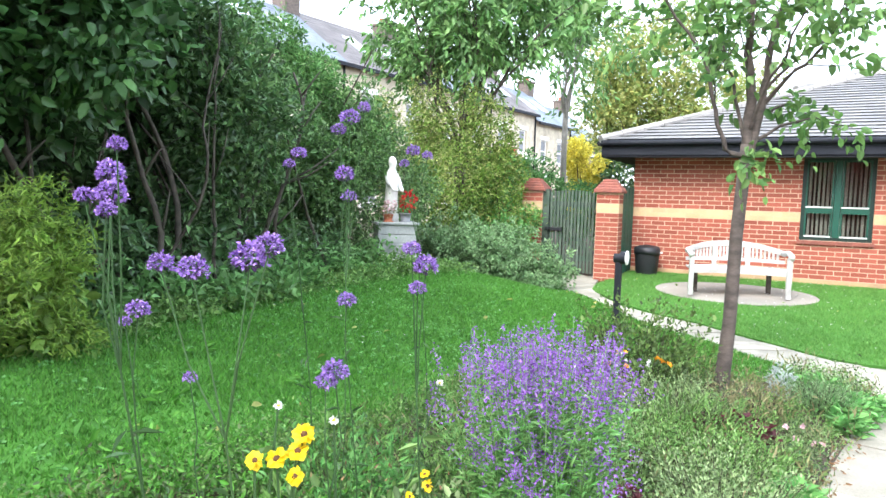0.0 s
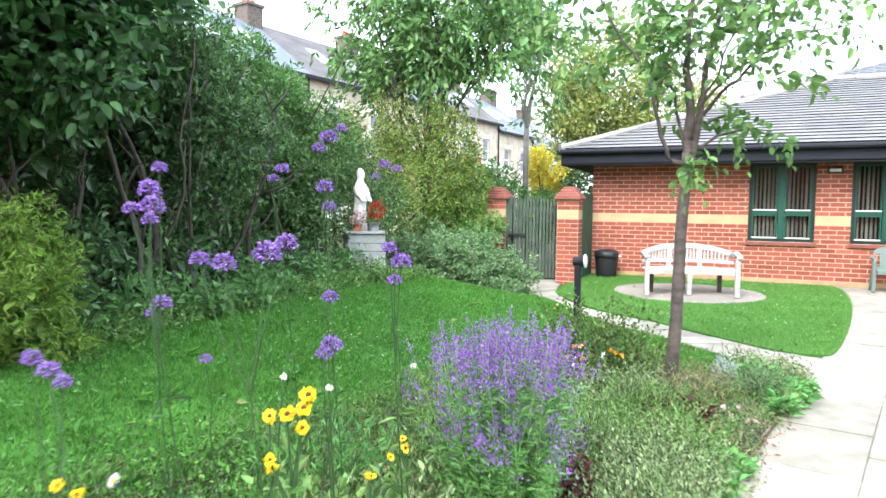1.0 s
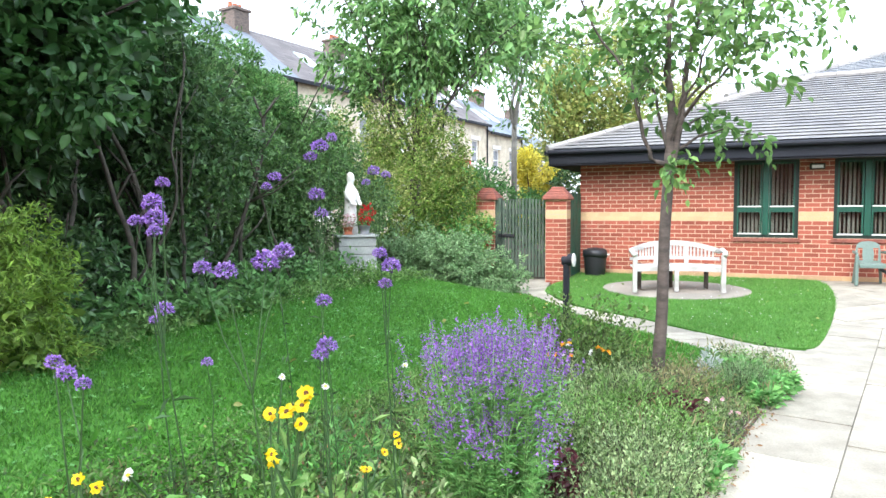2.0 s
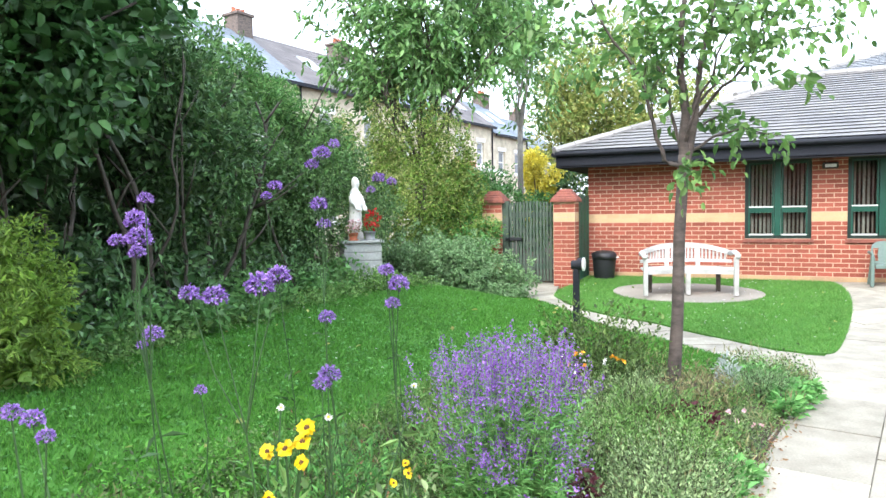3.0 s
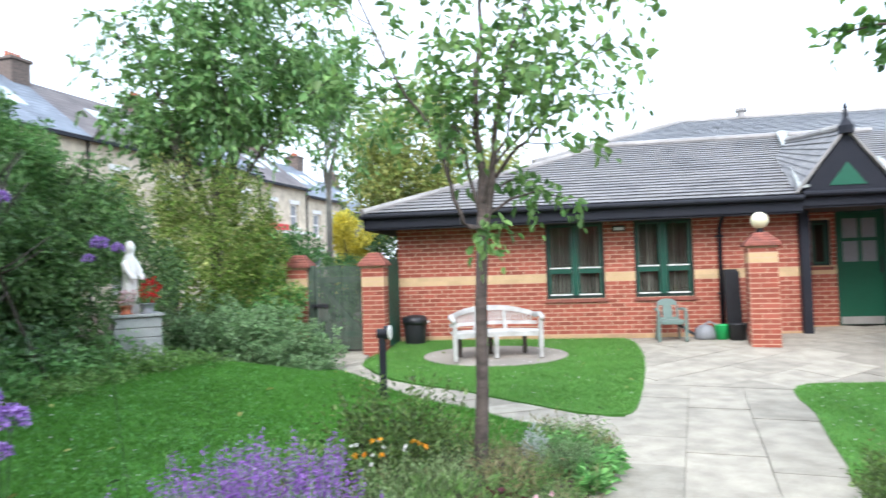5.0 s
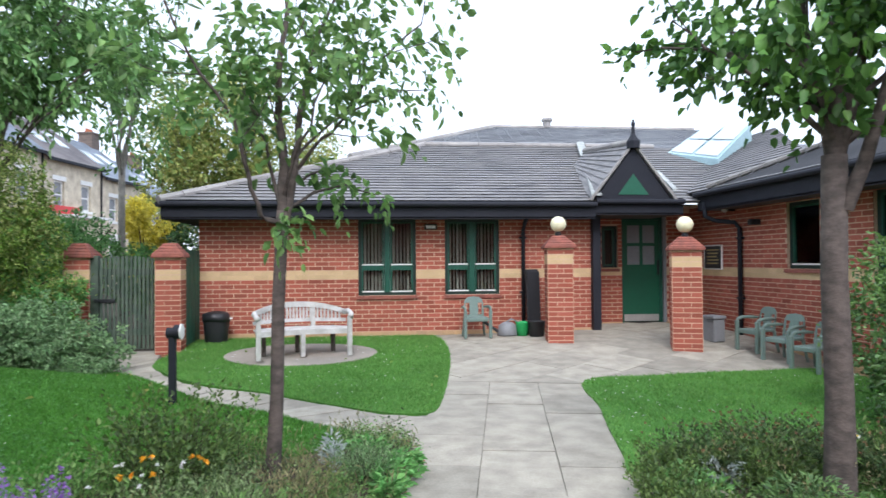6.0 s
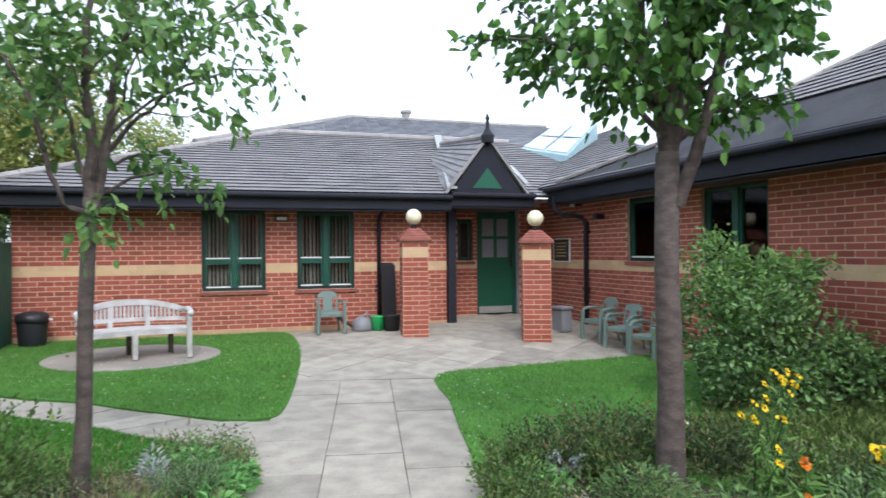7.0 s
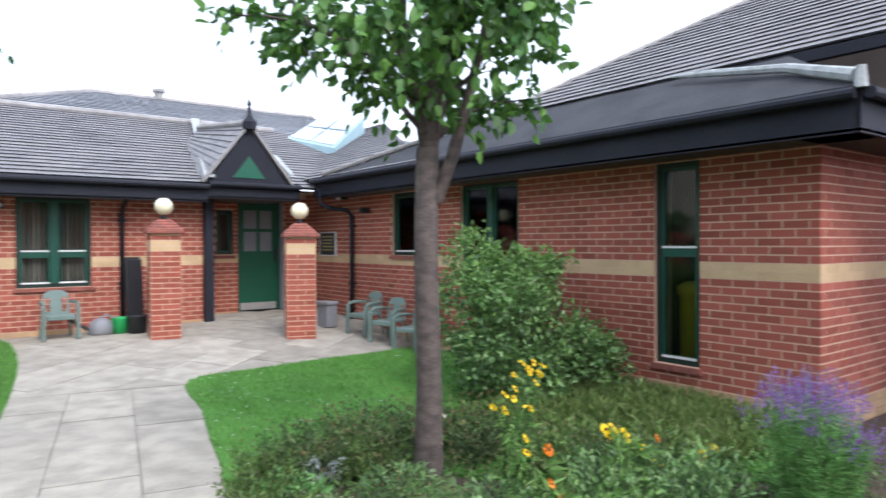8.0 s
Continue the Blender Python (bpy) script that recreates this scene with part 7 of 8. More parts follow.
sprig_bush("lavender_mound", "rounded grey-green lavender mound beside the path", 0.60, 5.14, 0.16, 0.30, 190, M_LEAFG, 0.035, 106, 12, 0.10, 0.7)
plant("heuchera", "dark red leaved heuchera in the bed", 0.17, 4.12, 0.20, 0.20, 300, M_DARKRED, 0.05, 107, 0.85, 0.5)
plant("heuchera", "dark red leaved heuchera in the bed", -0.02, 4.06, 0.15, 0.19, 220, M_DARKRED, 0.05, 129, 0.85, 0.5)
plant("heuchera", "dark red leaved heuchera beside the purple flowers", -0.15, 2.50, 0.10, 0.34, 200, M_DARKRED, 0.042, 108, 0.85)
for px_, py_, pr_, ps_ in ((0.80, 5.08, 0.20, 109), (0.88, 5.35, 0.15, 110), (0.76, 4.78, 0.12, 111), (0.40, 3.10, 0.14, 130), (0.46, 3.42, 0.12, 131), (0.28, 2.62, 0.13, 132), (0.60, 5.75, 0.16, 133)):
    plant("primula_patch", "bright green leafy primulas along the path edge", px_, py_, pr_, 0.14, 150, M_LUSH, 0.065, ps_, 0.55, 0.6)
sprig_bush("pink_dianthus", "pale pink flowers on a low grey plant", 0.42, 4.05, 0.17, 0.17, 90, M_SAGE, 0.035, 112, 10, 0.10, 0.7, M_PINKP, 0.020, 7)
sprig_bush("pink_dianthus", "low grey cushion plant beside the path", 0.52, 4.45, 0.14, 0.13, 70, M_SAGE, 0.03, 134, 9, 0.10, 0.7)
sprig_bush("hebe_bush", "fine-leaved grey-green bush beside the purple flowers", 0.20, 2.56, 0.32, 0.38, 260, M_SAGE, 0.020, 113, 20, 0.5, 0.6)
sprig_bush("hebe_bush", "fine-leaved green bush beside the purple flowers", 0.18, 3.05, 0.32, 0.38, 220, M_SAGE, 0.018, 121, 20, 0.5, 0.6)
sprig_bush("hebe_bush", "fine-leaved yellow-green bush in the bed", 0.08, 3.42, 0.34, 0.34, 220, M_BEDLEAF, 0.018, 135, 18, 0.45, 0.6)
sprig_bush("hebe_bush", "fine-leaved grey-green bush in the bed", -0.08, 2.02, 0.30, 0.30, 180, M_SAGE, 0.019, 114, 18, 0.5, 0.6)
sprig_bush("hebe_bush", "fine-leaved green bush in the bed", -0.28, 3.5, 0.32, 0.32, 180, M_BEDLEAF, 0.02, 115, 16, 0.5, 0.6)
sprig_bush("hebe_bush", "fine-leaved green bush under the cherry tree", 0.34, 4.75, 0.24, 0.22, 130, M_BEDLEAF, 0.018, 136, 14, 0.5, 0.6)
for bx_, by_, br_, bs_ in ((-0.28, 3.35, 0.26, 181), (0.26, 3.62, 0.24, 182), (-0.42, 4.0, 0.24, 183), (0.10, 4.15, 0.22, 184), (-0.25, 4.75, 0.22, 185)):
    sprig_bush("hebe_bush", "small pale green fine-leaved bush in the bed", bx_, by_, br_, 0.30, 110, M_SAGE if bs_ % 2 else M_BEDLEAF, 0.024, bs_, 15, 0.45, 0.7)
sprig_bush("grass_tuft", "tuft of wispy green and tan grass in the bed", -0.10, 3.9, 0.28, 0.38, 120, M_BEDLEAF, 0.06, 122, 9, 0.03, 0.5)
sprig_bush("grass_tuft", "tuft of wispy green grass in the bed", -0.12, 4.3, 0.26, 0.32, 120, M_SAGE, 0.05, 123, 9, 0.03, 0.5)
sprig_bush("grass_tuft", "tuft of wispy dry reddish grass in the bed", 0.20, 4.6, 0.22, 0.30, 120, M_BEDDRY, 0.05, 124, 8, 0.03, 0.5)
sprig_bush("leafy_perennial", "leafy perennial with dull green leaves in the bed", -0.92, 1.62, 0.30, 0.40, 70, M_BEDLEAF, 0.050, 126, 13, 0.55)
sprig_bush("leafy_perennial", "leafy perennial with dull green leaves in the bed", -0.66, 1.95, 0.26, 0.36, 60, M_SAGE, 0.045, 127, 13, 0.5)
sprig_bush("leafy_perennial", "leafy perennial at the bed's near edge", -1.15, 1.05, 0.30, 0.40, 70, M_LUSH, 0.050, 137, 13, 0.4)
sprig_bush("leafy_perennial", "leafy perennial at the bed's near edge", -0.72, 0.85, 0.26, 0.40, 60, M_BEDLEAF, 0.045, 138, 13, 0.5)
sprig_bush("leafy_perennial", "tall leafy weeds beside the lawn", -1.3, 2.2, 0.34, 0.42, 90, M_LUSH, 0.045, 139, 14, 0.3)
sprig_bush("leafy_perennial", "tall leafy weeds beside the lawn", -0.95, 2.7, 0.30, 0.44, 80, M_BEDLEAF, 0.035, 140, 16, 0.4)
sprig_bush("seed_stalk", "brown dried flower stalks in the bed", -0.74, 1.42, 0.08, 0.82, 12, M_LITTER, 0.013, 141, 24, 0.5, 0.25)
sprig_bush("seed_stalk", "brown dried flower stalks in the bed", -0.60, 1.55, 0.07, 0.66, 9, M_LITTER, 0.013, 142, 20, 0.5, 0.25)
for sx_, sy_, sr_, ss_ in ((2.48, 4.55, 0.22, 151), (2.66, 4.85, 0.20, 152), (2.42, 4.15, 0.22, 153), (2.30, 3.7, 0.24, 155)):
    sprig_bush("low_shrub", "low brownish-green shrub along the path edge", sx_, sy_, sr_, 0.30, 110, M_SHRUB, 0.030, ss_, 14, 0.5, 0.7)
for fx_, fy_, fr_, fs_ in ((-3.64, 3.86, 0.20, 191), (-3.66, 4.45, 0.22, 192), (-3.95, 5.1, 0.24, 193), (-4.35, 6.2, 0.24, 194)):
    plant("leafy_perennial", "yellow-green broad-leaved plant at the foot of the hedge", fx_, fy_, fr_, 0.30, 130, M_LEAFHL, 0.095, fs_, 0.6, 0.4)
plant("lambs_ear", "pale felted leaves at the path side of the bed", 2.98, 4.72, 0.12, 0.20, 90, M_SILVER, 0.07, 143, 0.5, 0.8)
plant("leafy_perennial", "bright green leafy plant under the cherry tree", 3.46, 3.62, 0.26, 0.22, 360, M_LEAFM, 0.05, 144, 0.45, 0.7)
for hx_, hy_, hr_, hh_, hm_, hs_ in ((2.98, 4.98, 0.34, 0.34, M_BEDDARK, 116), (3.55, 5.05, 0.42, 0.40, M_BEDDARK, 117), (4.25, 4.90, 0.42, 0.36, M_SHRUB, 118), (3.30, 4.72, 0.34, 0.36, M_SHRUB, 171), (4.05, 4.62, 0.36, 0.34, M_BEDDARK, 172)):
    sprig_bush("hypericum_bush", "low dark green bush with brown seed heads before the lawn", hx_, hy_, hr_, hh_, 170, hm_, 0.034, hs_, 16, 0.5, 0.8, M_LITTER, 0.012, 26)
for gx_, gy_, gr_, gh_, gm_, gs_ in ((3.15, 3.30, 0.28, 0.34, M_LEAFM, 173), (3.62, 3.12, 0.28, 0.36, M_BEDLEAF, 174), (4.10, 3.30, 0.30, 0.36, M_LEAFM, 175), (4.55, 3.55, 0.30, 0.32, M_BEDDARK, 176), (4.45, 3.00, 0.28, 0.36, M_LEAFM, 177), (4.30, 4.05, 0.30, 0.30, M_SHRUB, 178)):
    sprig_bush("leafy_perennial", "bushy green perennial among the flowers", gx_, gy_, gr_, gh_, 90, gm_, 0.042, gs_, 13, 0.42, 0.6)
plant("leafy_perennial", "pale leafy perennial at the path edge", 2.62, 4.45, 0.24, 0.22, 320, M_LEAFHL, 0.06, 119, 0.5, 0.6)
plant("leafy_perennial", "green leafy perennial under the cherry tree", 3.1, 4.0, 0.3, 0.30, 620, M_LEAFM, 0.05, 120, 0.35, 0.8)


def flower_stand(name, label, base, heads, petal_mat, size, seed, leaf_mat=M_BEDLEAF, leaf=0.08, leaves_n=90, petals=9, category="flower", wide=1.15):
    """A plant with a stem to each flower head; every head has its petals round a centre."""
    rng = np.random.default_rng(seed)
    z0 = gz(*base)
    t = thing(name, label, category, (0, 0, 0))
    LP, LA = [], []
    for h in heads:
        h = Vector(h)
        foot = Vector((base[0] + rng.normal() * 0.05, base[1] + rng.normal() * 0.05, z0))
        mid = foot.lerp(h, 0.55) + Vector((rng.normal() * 0.02, rng.normal() * 0.02, 0.03))
        bm = bmesh.new()
        tube(bm, [foot, mid, h], [0.004, 0.0035, 0.0025], 5, False)
        part("stem", bm, M_STEM, t)
        face = Vector((0.3 + rng.normal() * 0.35, -0.65 + rng.normal() * 0.3, 0.7)).normalized()
        a = face.orthogonal().normalized()
        b = face.cross(a)
        sz = size * rng.uniform(0.85, 1.15)
        P, A = [], []
        for k in range(petals):
            th = 2 * math.pi * k / petals + rng.uniform(-0.15, 0.15)
            d = a * math.cos(th) + b * math.sin(th)
            P.append(tuple(h + d * sz * 0.10))
            A.append(tuple(d + face * 0.12))
        head = leaves("flower_head", P, A, sz * rng.uniform(0.8, 1.0, petals), petal_mat, t, rng, width=wide, droop=0.2, fold=0.1, broad=True)
        bm = bmesh.new()
        q = face.to_track_quat("Z", "Y").to_matrix().to_4x4()
        q.translation = h
        bmesh.ops.create_uvsphere(bm, u_segments=8, v_segments=5, radius=sz * 0.33, matrix=q @ Matrix.Diagonal((1, 1, 0.7, 1)))
        part("flower_centre", bm, M_BROWNC if petal_mat != M_WHITEP else M_YELLOW, head)
        for k in range(max(1, leaves_n // max(1, len(heads)))):
            q = foot.lerp(mid, rng.random()) if rng.random() < 0.6 else mid.lerp(h, rng.random() * 0.8)
            LP.append(tuple(q))
            LA.append(tuple(rng.normal(size=3) + np.array([0, 0, 0.5])))
    rg = np.random.default_rng(seed + 1)
    leaves("foliage", LP, LA, leaf * rg.uniform(0.6, 1.2, len(LP)), leaf_mat, t, rg, width=0.24)
    return t


flower_stand("helenium", "yellow helenium daisies with brown centres", (-0.45, 0.86), [(-0.469, 0.810, 0.887), (-0.433, 0.829, 0.892), (-0.408, 0.859, 0.902), (-0.403, 0.870, 0.932), (-0.398, 0.839, 0.862)], M_YELLOW, 0.021, 201, leaves_n=60, petals=12)
flower_stand("helenium", "yellow helenium daisies low in the bed", (-0.43, 1.36), [(-0.446, 1.424, 0.645), (-0.426, 1.404, 0.625), (-0.456, 1.364, 0.605)], M_YELLOW, 0.016, 202)
flower_stand("helenium", "yellow daisies low in the bed", (-0.39, 1.06), [(-0.367, 1.100, 0.656), (-0.387, 1.121, 0.646), (-0.418, 0.758, 0.788), (-0.409, 0.738, 0.818)], M_YELLOW, 0.016, 203)
flower_stand("helenium", "yellow and brown daisies at the bed's near edge", (-0.50, 0.30), [(-0.470, 0.285, 0.920), (-0.450, 0.305, 0.900), (-0.511, 0.255, 0.880)], M_YELLOW, 0.015, 204)
flower_stand("cosmos", "small white flowers on thin stems", (-0.51, 0.96), [(-0.448, 1.022, 0.907), (-0.548, 0.962, 0.937), (-0.585, 1.760, 0.793), (-0.490, 0.406, 0.879)], M_WHITEP, 0.012, 205, petals=8)
flower_stand("coneflower", "tall yellow coneflowers under the cherry tree", (3.75, 3.75), [(3.90, 3.81, 0.72), (3.86, 3.78, 0.74), (3.94, 3.84, 0.73), (3.82, 3.86, 0.70), (3.98, 3.8, 0.70), (3.6, 3.7, 0.64), (3.51, 3.70, 0.58), (3.56, 3.66, 0.56), (3.70, 3.62, 0.57), (3.74, 3.64, 0.55), (3.42, 3.35, 0.50), (3.38, 3.30, 0.45), (3.9, 3.75, 0.66), (3.99, 3.86, 0.76), (4.03, 3.82, 0.74), (3.87, 3.84, 0.77), (4.0, 3.9, 0.71), (3.63, 3.66, 0.62), (3.68, 3.7, 0.66)], M_YELLOW, 0.029, 206, leaves_n=520, leaf=0.075, wide=0.85)
flower_stand("coneflower", "yellow coneflowers on a leaning stem", (4.25, 3.3), [(4.28, 3.53, 0.36), (4.33, 3.50, 0.33), (4.38, 3.45, 0.30), (4.42, 3.42, 0.27), (4.46, 3.38, 0.24), (4.48, 3.34, 0.21), (4.50, 3.33, 0.17), (4.40, 3.48, 0.33), (4.78, 3.18, 0.20), (4.82, 3.13, 0.24), (4.74, 3.18, 0.17), (4.74, 3.85, 0.23), (4.77, 3.82, 0.15), (4.82, 3.79, 0.13), (4.86, 3.75, 0.07), (4.89, 3.73, 0.01), (4.72, 3.87, 0.15), (5.13, 3.55, -0.01), (5.17, 3.51, 0.03)], M_YELLOW, 0.040, 207, leaves_n=320, leaf=0.12)
flower_stand("coneflower", "orange-red daisies among the yellow ones", (3.55, 3.3), [(3.52, 3.28, 0.44), (3.40, 3.15, 0.33), (3.46, 3.12, 0.24), (4.55, 3.35, 0.30), (3.36, 3.1, 0.25)], M_ORANGE, 0.034, 208, leaves_n=260, leaf=0.12)
flower_stand("daisy_plant", "white daisies beside the tree trunk", (3.75, 4.6), [(3.80, 4.62, 0.32), (3.84, 4.6, 0.30), (3.78, 4.66, 0.28)], M_WHITEP, 0.025, 209, petals=7)


# purple toadflax: leafy upright stems that end in loose spikes of tiny flowers
def spike_clump(name, label, x, y, r, h, stems, seed, low=0.35, front=(0.35, -0.94)):
    rng = np.random.default_rng(seed)
    z0 = gz(x, y)
    t = thing(name, label, "flower", (x, y, z0))
    FP, FA, LP, LA = [], [], [], []
    bm = bmesh.new()
    for k in range(stems):
        a, q = rng.uniform(0, 2 * math.pi), r * math.sqrt(rng.random())
        tx, ty = math.cos(a) * q, math.sin(a) * q
        short = rng.random() < low
        if short:
            tx, ty = tx * 0.75 + front[0] * r * 0.55, ty * 0.55 + front[1] * r * 0.55
        bx, by = tx * 0.55 + rng.normal() * 0.02, ty * 0.55 + rng.normal() * 0.02
        hh = h * ((0.60 + 0.035 * rng.normal()) if short else (1.0 - 0.11 * abs(rng.normal()) - 0.10 * (q / r) ** 2))
        tx, ty = tx + rng.normal() * 0.045, ty + rng.normal() * 0.045
        tube(bm, [(bx, by, 0), (bx * 0.6 + tx * 0.4, by * 0.6 + ty * 0.4, hh * 0.55), (tx, ty, hh)], [0.0028, 0.0024, 0.0010], 4, False)
        for sp in range(1 + int(rng.integers(0, 3))):
            long = hh * rng.uniform(0.13, 0.22) * (1.0 if sp == 0 else 0.55)
            ox, oy = (0.0, 0.0) if sp == 0 else (rng.normal() * 0.035, rng.normal() * 0.035)
            top = hh if sp == 0 else hh - rng.uniform(0.04, 0.12)
            n = int(240 * long)
            u = rng.random(n) ** 0.8
            f = 1 - long * u / hh
            wide = 0.004 + 0.014 * u
            FP += list(zip(bx + (tx - bx) * f + ox + rng.normal(size=n) * wide, by + (ty - by) * f + oy + rng.normal(size=n) * wide, top - long * u))
            FA += list(rng.normal(size=(n, 3)) + np.array([0, 0, 0.1]))
        n = 60
        f = 0.05 + 0.74 * rng.random(n)
        th = rng.uniform(0, 2 * math.pi, n)
        LP += list(zip(bx + (tx - bx) * f, by + (ty - by) * f, hh * f))
        LA += list(np.stack([np.cos(th), np.sin(th), rng.uniform(0.1, 1.0, n)], 1))
    tagged(part("stem_mass", bm, M_TOAD, t), kind="stuff")
    rg = np.random.default_rng(seed + 1)
    tagged(leaves("blossom", FP, FA, rg.uniform(0.008, 0.015, len(FP)), M_PURPLE, t, rg, width=0.7, droop=0.3), kind="stuff")
    leaves("foliage", LP, LA, rg.uniform(0.03, 0.06, len(LP)), M_TOAD, t, rg, width=0.14, droop=0.2)
    return t


spike_clump("purple_toadflax", "tall clump of purple toadflax in the flower bed", -0.40, 2.24, 0.35, 1.02, 175, 301, 0.28)
spike_clump("purple_toadflax", "purple flower spikes at the edge of the bed", 4.92, 2.62, 0.32, 0.87, 120, 302, 0.2)


# verbena: thin branching stems with round heads
def verbena(base, heads, seed):
    rng = np.random.default_rng(seed)
    z0 = gz(*base)
    t = thing("verbena", "tall thin-stemmed verbena with round purple flower heads", "flower", (0, 0, 0), "verbenas")
    H = [Vector(h[:3]) for h in heads]
    low = min(h.z for h in H)
    foot = Vector((base[0], base[1], z0))
    hub = Vector((sum(h.x for h in H) / len(H), sum(h.y for h in H) / len(H), z0 + (low - z0) * 0.78))
    hub = foot.lerp(hub, 0.85) + Vector((0, 0, (hub.z - z0) * 0.15))
    bm = bmesh.new()
    tube(bm, [foot, foot.lerp(hub, 0.5) + Vector((0.015, 0.01, 0)), hub], [0.0032, 0.0026, 0.0022], 5, False)
    part("stem", bm, M_STEM, t)
    for i, h in enumerate(H):
        r = heads[i][3] if len(heads[i]) > 3 else 0.021
        mid = hub.lerp(h, 0.5) + Vector((rng.normal() * 0.012, rng.normal() * 0.012, -0.02))
        bm = bmesh.new()
        tube(bm, [hub, mid, h - Vector((0, 0, r * 0.5))], [0.002, 0.0017, 0.0014], 5, False)
        part("branch", bm, M_STEM, t)
        knots, each = 30, 11
        kk = np.arange(knots) + 0.5
        zz = 1 - 1.45 * kk / knots
        th = kk * 2.39996 + seed + i
        kd = np.stack([np.sqrt(1 - zz * zz) * np.cos(th), np.sqrt(1 - zz * zz) * np.sin(th), zz], 1)
        kc = np.array(h) + kd * r * rng.uniform(0.78, 1.0, knots)[:, None] * np.array([0.95, 0.95, 0.85])
        fp = np.repeat(kc, each, 0) + rng.normal(size=(knots * each, 3)) * r * 0.085
        fa = np.repeat(kd, each, 0) + rng.normal(size=(knots * each, 3)) * 0.55
        head = leaves("flower_head", fp, fa, r * rng.uniform(0.18, 0.30, len(fp)), M_VERB, t, rng, width=0.8, droop=0.1, broad=True)
        d = rng.normal(size=(60, 3))
        d /= np.linalg.norm(d, axis=1, keepdims=True)
        leaves("calyx", np.array(h) + d * r * 0.5, d, r * rng.uniform(0.25, 0.4, 60), M_DARKVIO, head, rng, "dark violet calyces", width=0.4)
    n = 16
    f = rng.random(n) * 0.9
    LP = np.array([tuple(foot.lerp(hub, q)) for q in f])
    leaves("foliage", LP, rng.normal(size=(n, 3)) + np.array([0, 0, 0.2]), rng.uniform(0.03, 0.07, n), M_STEM, t, rng, width=0.16)
    return t


verbena((-0.77, 0.91), [(-0.740, 0.714, 1.412, 0.025), (-0.710, 0.693, 1.372, 0.027), (-0.651, 0.663, 1.458, 0.015), (-0.741, 0.663, 1.367, 0.017), (-0.680, 0.662, 1.343, 0.017)], 401)
verbena((-1.00, 1.02), [(-0.929, 0.917, 1.106, 0.024), (-0.960, 0.907, 1.076, 0.014)], 402)
verbena((-0.85, 1.09), [(-0.839, 0.986, 0.946, 0.016)], 403)
verbena((-0.46, 0.84), [(-0.401, 0.723, 1.274, 0.029), (-0.305, 0.663, 1.303, 0.021), (-0.469, 0.665, 1.255, 0.023), (-0.508, 0.636, 1.264, 0.019)], 404)
verbena((-0.43, 1.01), [(-0.378, 0.930, 1.042, 0.024), (-0.393, 0.920, 1.022, 0.02)], 405)
verbena((-0.57, 0.34), [(-0.451, 0.235, 1.140, 0.014), (-0.421, 0.265, 1.100, 0.013), (-0.591, 0.358, 1.079, 0.018)], 406)
verbena((-1.03, 1.82), [(-1.077, 1.925, 1.666, 0.033), (-1.032, 1.952, 1.703, 0.022), (-1.113, 1.907, 1.620, 0.026), (-1.095, 1.925, 1.457, 0.033), (-1.085, 1.943, 1.375, 0.026)], 407)
verbena((-1.38, 2.14), [(-1.417, 2.051, 1.546, 0.029), (-1.450, 2.029, 1.502, 0.022)], 408)
verbena((-1.14, 2.73), [(-1.225, 2.639, 1.598, 0.032), (-1.165, 2.668, 1.578, 0.024), (-1.265, 2.629, 1.538, 0.022)], 409)
verbena((-0.38, 1.30), [(-0.350, 1.227, 1.226, 0.027), (-0.365, 1.219, 1.173, 0.020), (-0.380, 1.213, 1.264, 0.020)], 410)
verbena((-0.95, 1.84), [(-0.944, 1.745, 1.024, 0.030)], 411)

# leaf litter along the edge of the path
rng_l = np.random.default_rng(88)
edge = np.array([(0.95, 6.0), (0.96, 5.5), (0.74, 4.5), (0.52, 3.3), (0.30, 2.2), (0.08, 1.0)])
n_l = 520
q_l = rng_l.uniform(0, len(edge) - 1, n_l)
i_l = np.minimum(q_l.astype(int), len(edge) - 2)
c_l = edge[i_l] + (edge[i_l + 1] - edge[i_l]) * (q_l - i_l)[:, None] + np.stack([np.abs(rng_l.normal(size=n_l)) * 0.07 - 0.05, rng_l.normal(size=n_l) * 0.03], 1)
p_l = np.concatenate([c_l, (ground_z(c_l[:, 0], c_l[:, 1]) + 0.008)[:, None]], 1)
tagged(leaves("leaf_litter", p_l, rng_l.normal(size=(n_l, 3)) * np.array([1, 1, 0.12]), rng_l.uniform(0.012, 0.035, n_l), M_LITTER, None, rng_l, "", width=0.5, broad=True), "brown leaf litter along the path edge", kind="stuff")

# ---- paving slabs, piece by piece ----
pave = tagged(new("pavement"), "pale grey concrete paving slabs with open joints", kind="structure")
rp_ = random.Random(9)


def slab(corners, mat=M_SLAB):
    """One slab with its top at the ground and a worn, slightly uneven set."""
    d = rp_.uniform(-0.004, 0.004)
    n = len(corners)
    v = [(x, y, gz(x, y) + d) for x, y in corners] + [(x, y, gz(x, y) - 0.05) for x, y in corners]
    me = bpy.data.meshes.new("slab")
    me.from_pydata(v, [], [tuple(range(n)), *[(i, i + n, (i + 1) % n + n, (i + 1) % n) for i in range(n)]])
    me.materials.append(mat)
    ob = new("slab", me)
    ob.parent = pave


PD = (0.196, 0.9806)
PV = (0.9806, -0.196)
PATH_END = 8.80


def path_xy(u, v):
    return (PD[0] * u + PV[0] * v, PD[1] * u + PV[1] * v)


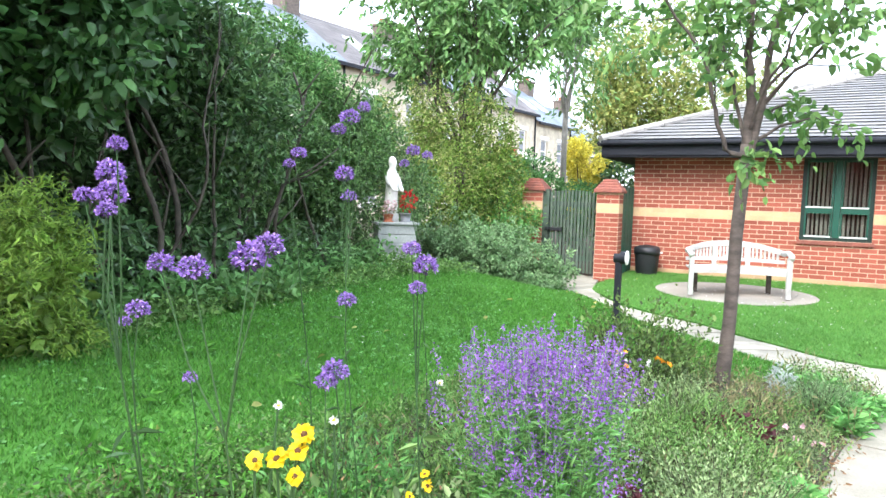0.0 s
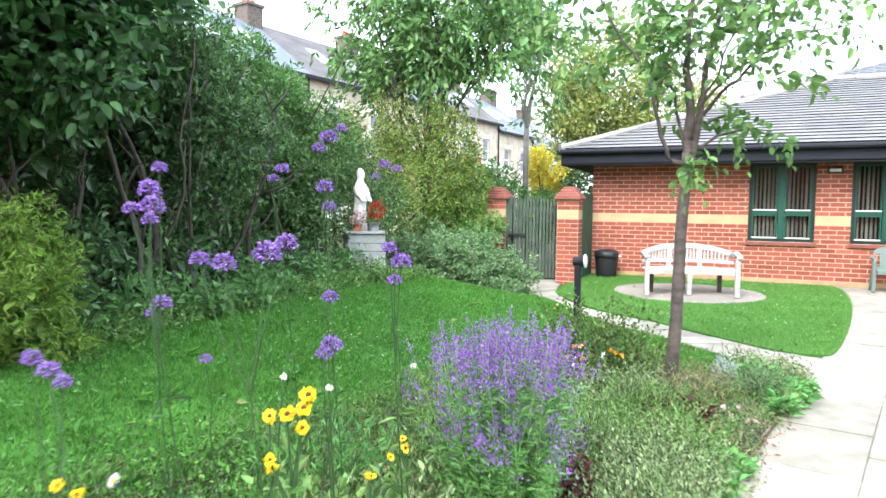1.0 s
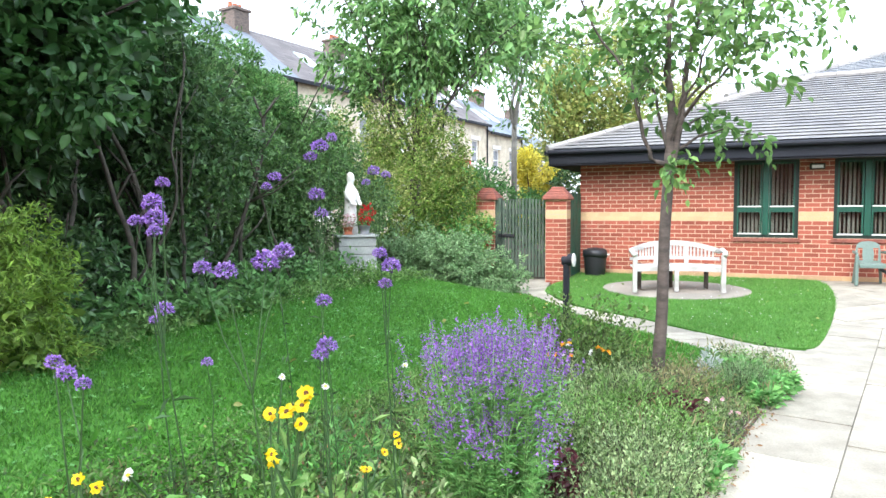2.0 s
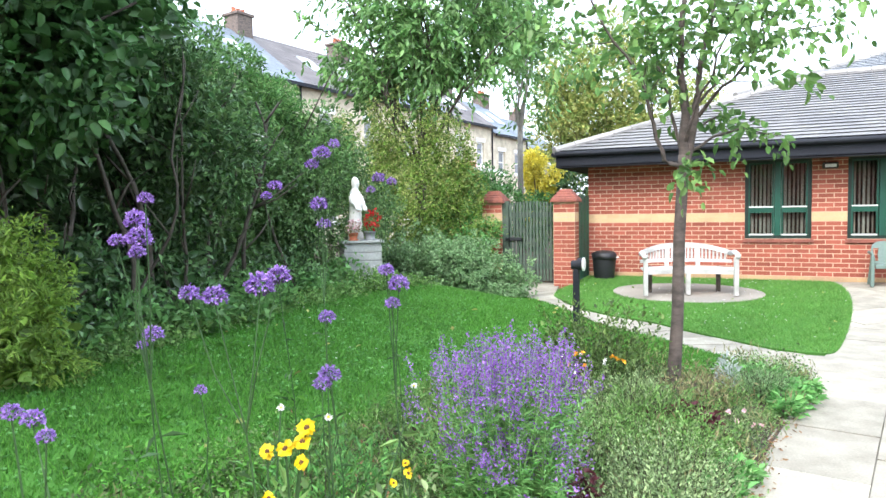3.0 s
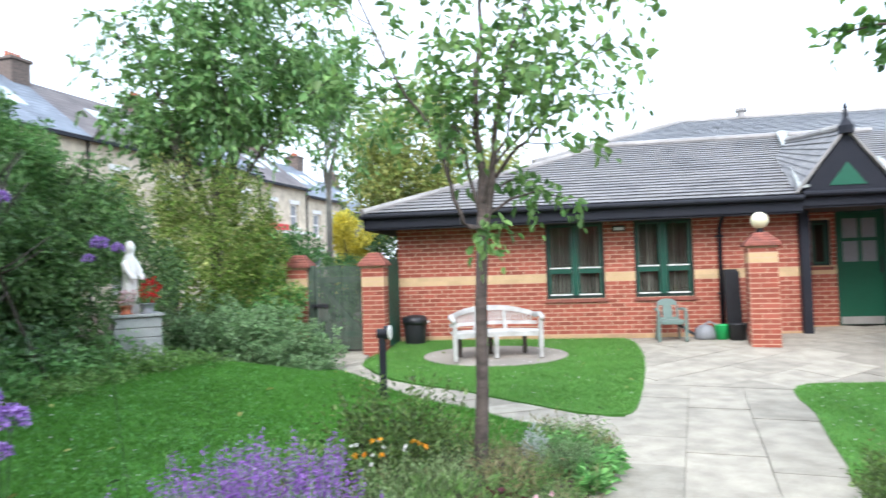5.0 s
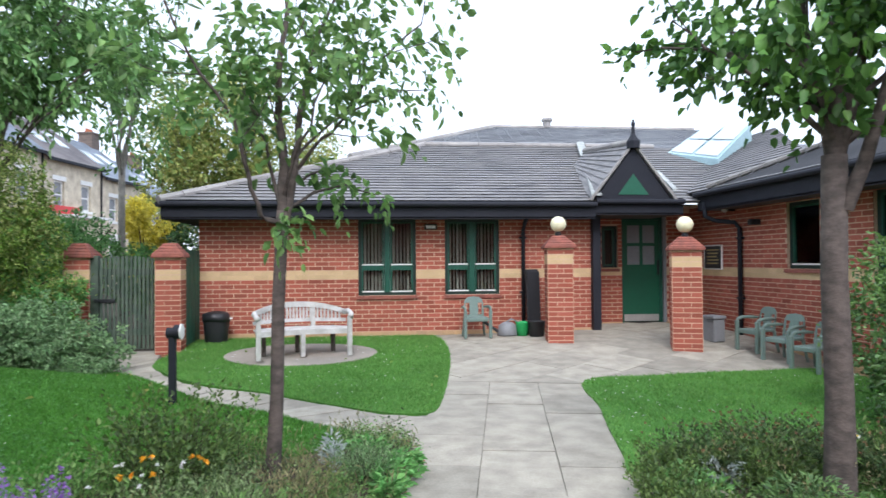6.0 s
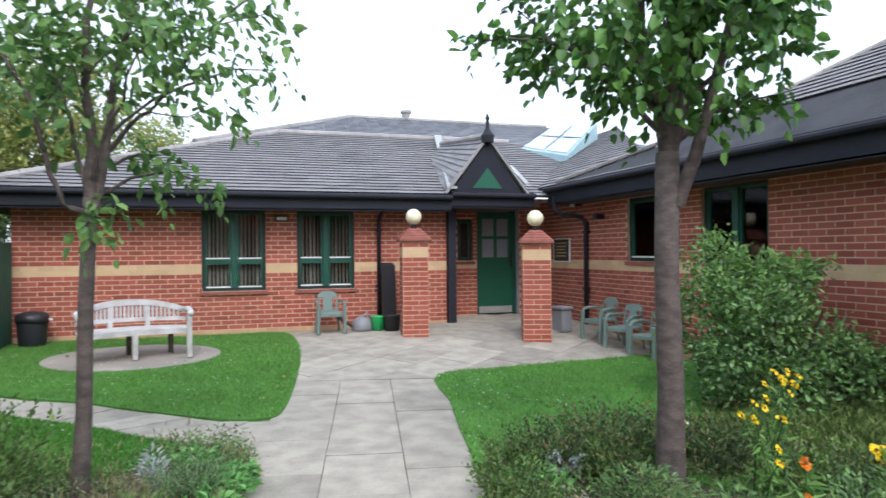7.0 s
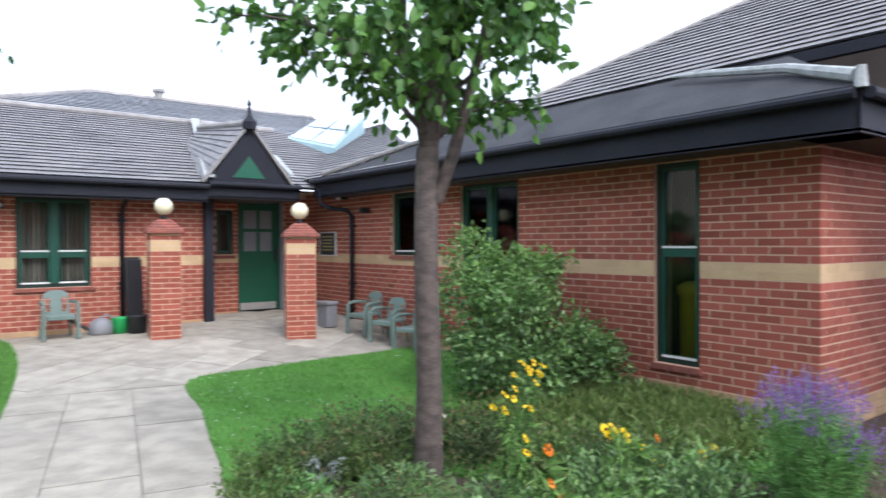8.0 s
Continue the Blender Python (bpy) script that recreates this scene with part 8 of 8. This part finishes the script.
gap = 0.0035
slab_long = 0.865
for k, (v0, first) in enumerate(((-0.215, 5.55), (0.365, 5.11), (0.945, 5.58), (1.525, 5.2))):
    v1 = v0 + 0.58
    u = first - 10 * slab_long
    while u < PATH_END - 0.1:
        L = min(slab_long, PATH_END - u)
        j = rp_.uniform(-0.004, 0.004)
        slab([path_xy(u + gap, v0 + gap + j), path_xy(u + L - gap, v0 + gap), path_xy(u + L - gap, v1 - gap + j), path_xy(u + gap, v1 - gap)][::-1])
        u += L


def cut(poly, lim):
    """The part of a polygon that lies beyond the path's end."""
    out = []
    for (x0, y0), (x1, y1) in zip(poly, poly[1:] + poly[:1]):
        a, b = PD[0] * x0 + PD[1] * y0 - lim, PD[0] * x1 + PD[1] * y1 - lim
        if a >= 0:
            out.append((x0, y0))
        if a * b < 0:
            f = a / (a - b)
            out.append((x0 + (x1 - x0) * f, y0 + (y1 - y0) * f))
    return out


# forecourt before the entrance, laid on the diagonal
for i in range(-9, 10):
    for j in range(-6, 12):
        a = radians(38)
        w, h = 0.86, 0.62
        off = 0.43 * (j % 2)
        x0, y0 = i * w + off, j * h
        cs = [(x0 + gap, y0 + gap), (x0 + w - gap, y0 + gap), (x0 + w - gap, y0 + h - gap), (x0 + gap, y0 + h - gap)]
        cs = [(3.8 + math.cos(a) * p - math.sin(a) * q, 10.4 + math.sin(a) * p + math.cos(a) * q) for p, q in cs]
        cx, cy = sum(p[0] for p in cs) / 4, sum(p[1] for p in cs) / 4
        cs = cut(cs, PATH_END + 0.006)
        if 1.2 < cx < 7.0 and cy < 13.0 and len(cs) > 2:
            slab(cs)
# edge row along the lawn and the small winding path
side_a = [(-2.46, 11.0), (-2.36, 10.3), (-2.28, 9.92), (-1.98, 9.3), (-1.6, 8.80), (-0.62, 8.32), (0.15, 7.68), (0.78, 7.12), (1.24, 6.98)]
side_b = [(-3.45, 11.0), (-2.95, 9.75), (-2.6, 9.42), (-2.1, 8.85), (-1.66, 8.38), (-1.0, 7.90), (-0.42, 7.38), (0.12, 6.80), (1.07, 6.14)]
for (a0, a1), (b0, b1) in zip(zip(side_a, side_a[1:]), zip(side_b, side_b[1:])):
    n = 2
    for k in range(n):
        f, g2 = k / n, (k + 1) / n - 0.02
        lerp = lambda p, q, s: (p[0] + (q[0] - p[0]) * s, p[1] + (q[1] - p[1]) * s)
        slab([lerp(b0, b1, f), lerp(a0, a1, f), lerp(a0, a1, g2), lerp(b0, b1, g2)][::-1])

# ---- bricks laid one by one ----
for wall, m, places in SINGLE:
    me = poly_mesh("brick", [(0, -0.0025, 0), (0.212, -0.0025, 0), (0.212, -0.0025, 0.062), (0, -0.0025, 0.062), (0, 0.006, 0), (0.212, 0.006, 0), (0.212, 0.006, 0.062), (0, 0.006, 0.062)],
                   [(0, 1, 2, 3), (0, 4, 5, 1), (3, 2, 6, 7), (0, 3, 7, 4), (1, 5, 6, 2)])
    me.materials.append(M_BRICK)
    for u, z in places:
        b = new("brick", me)
        b.parent = wall
        b.matrix_world = m @ Matrix.Translation((u, 0, z))
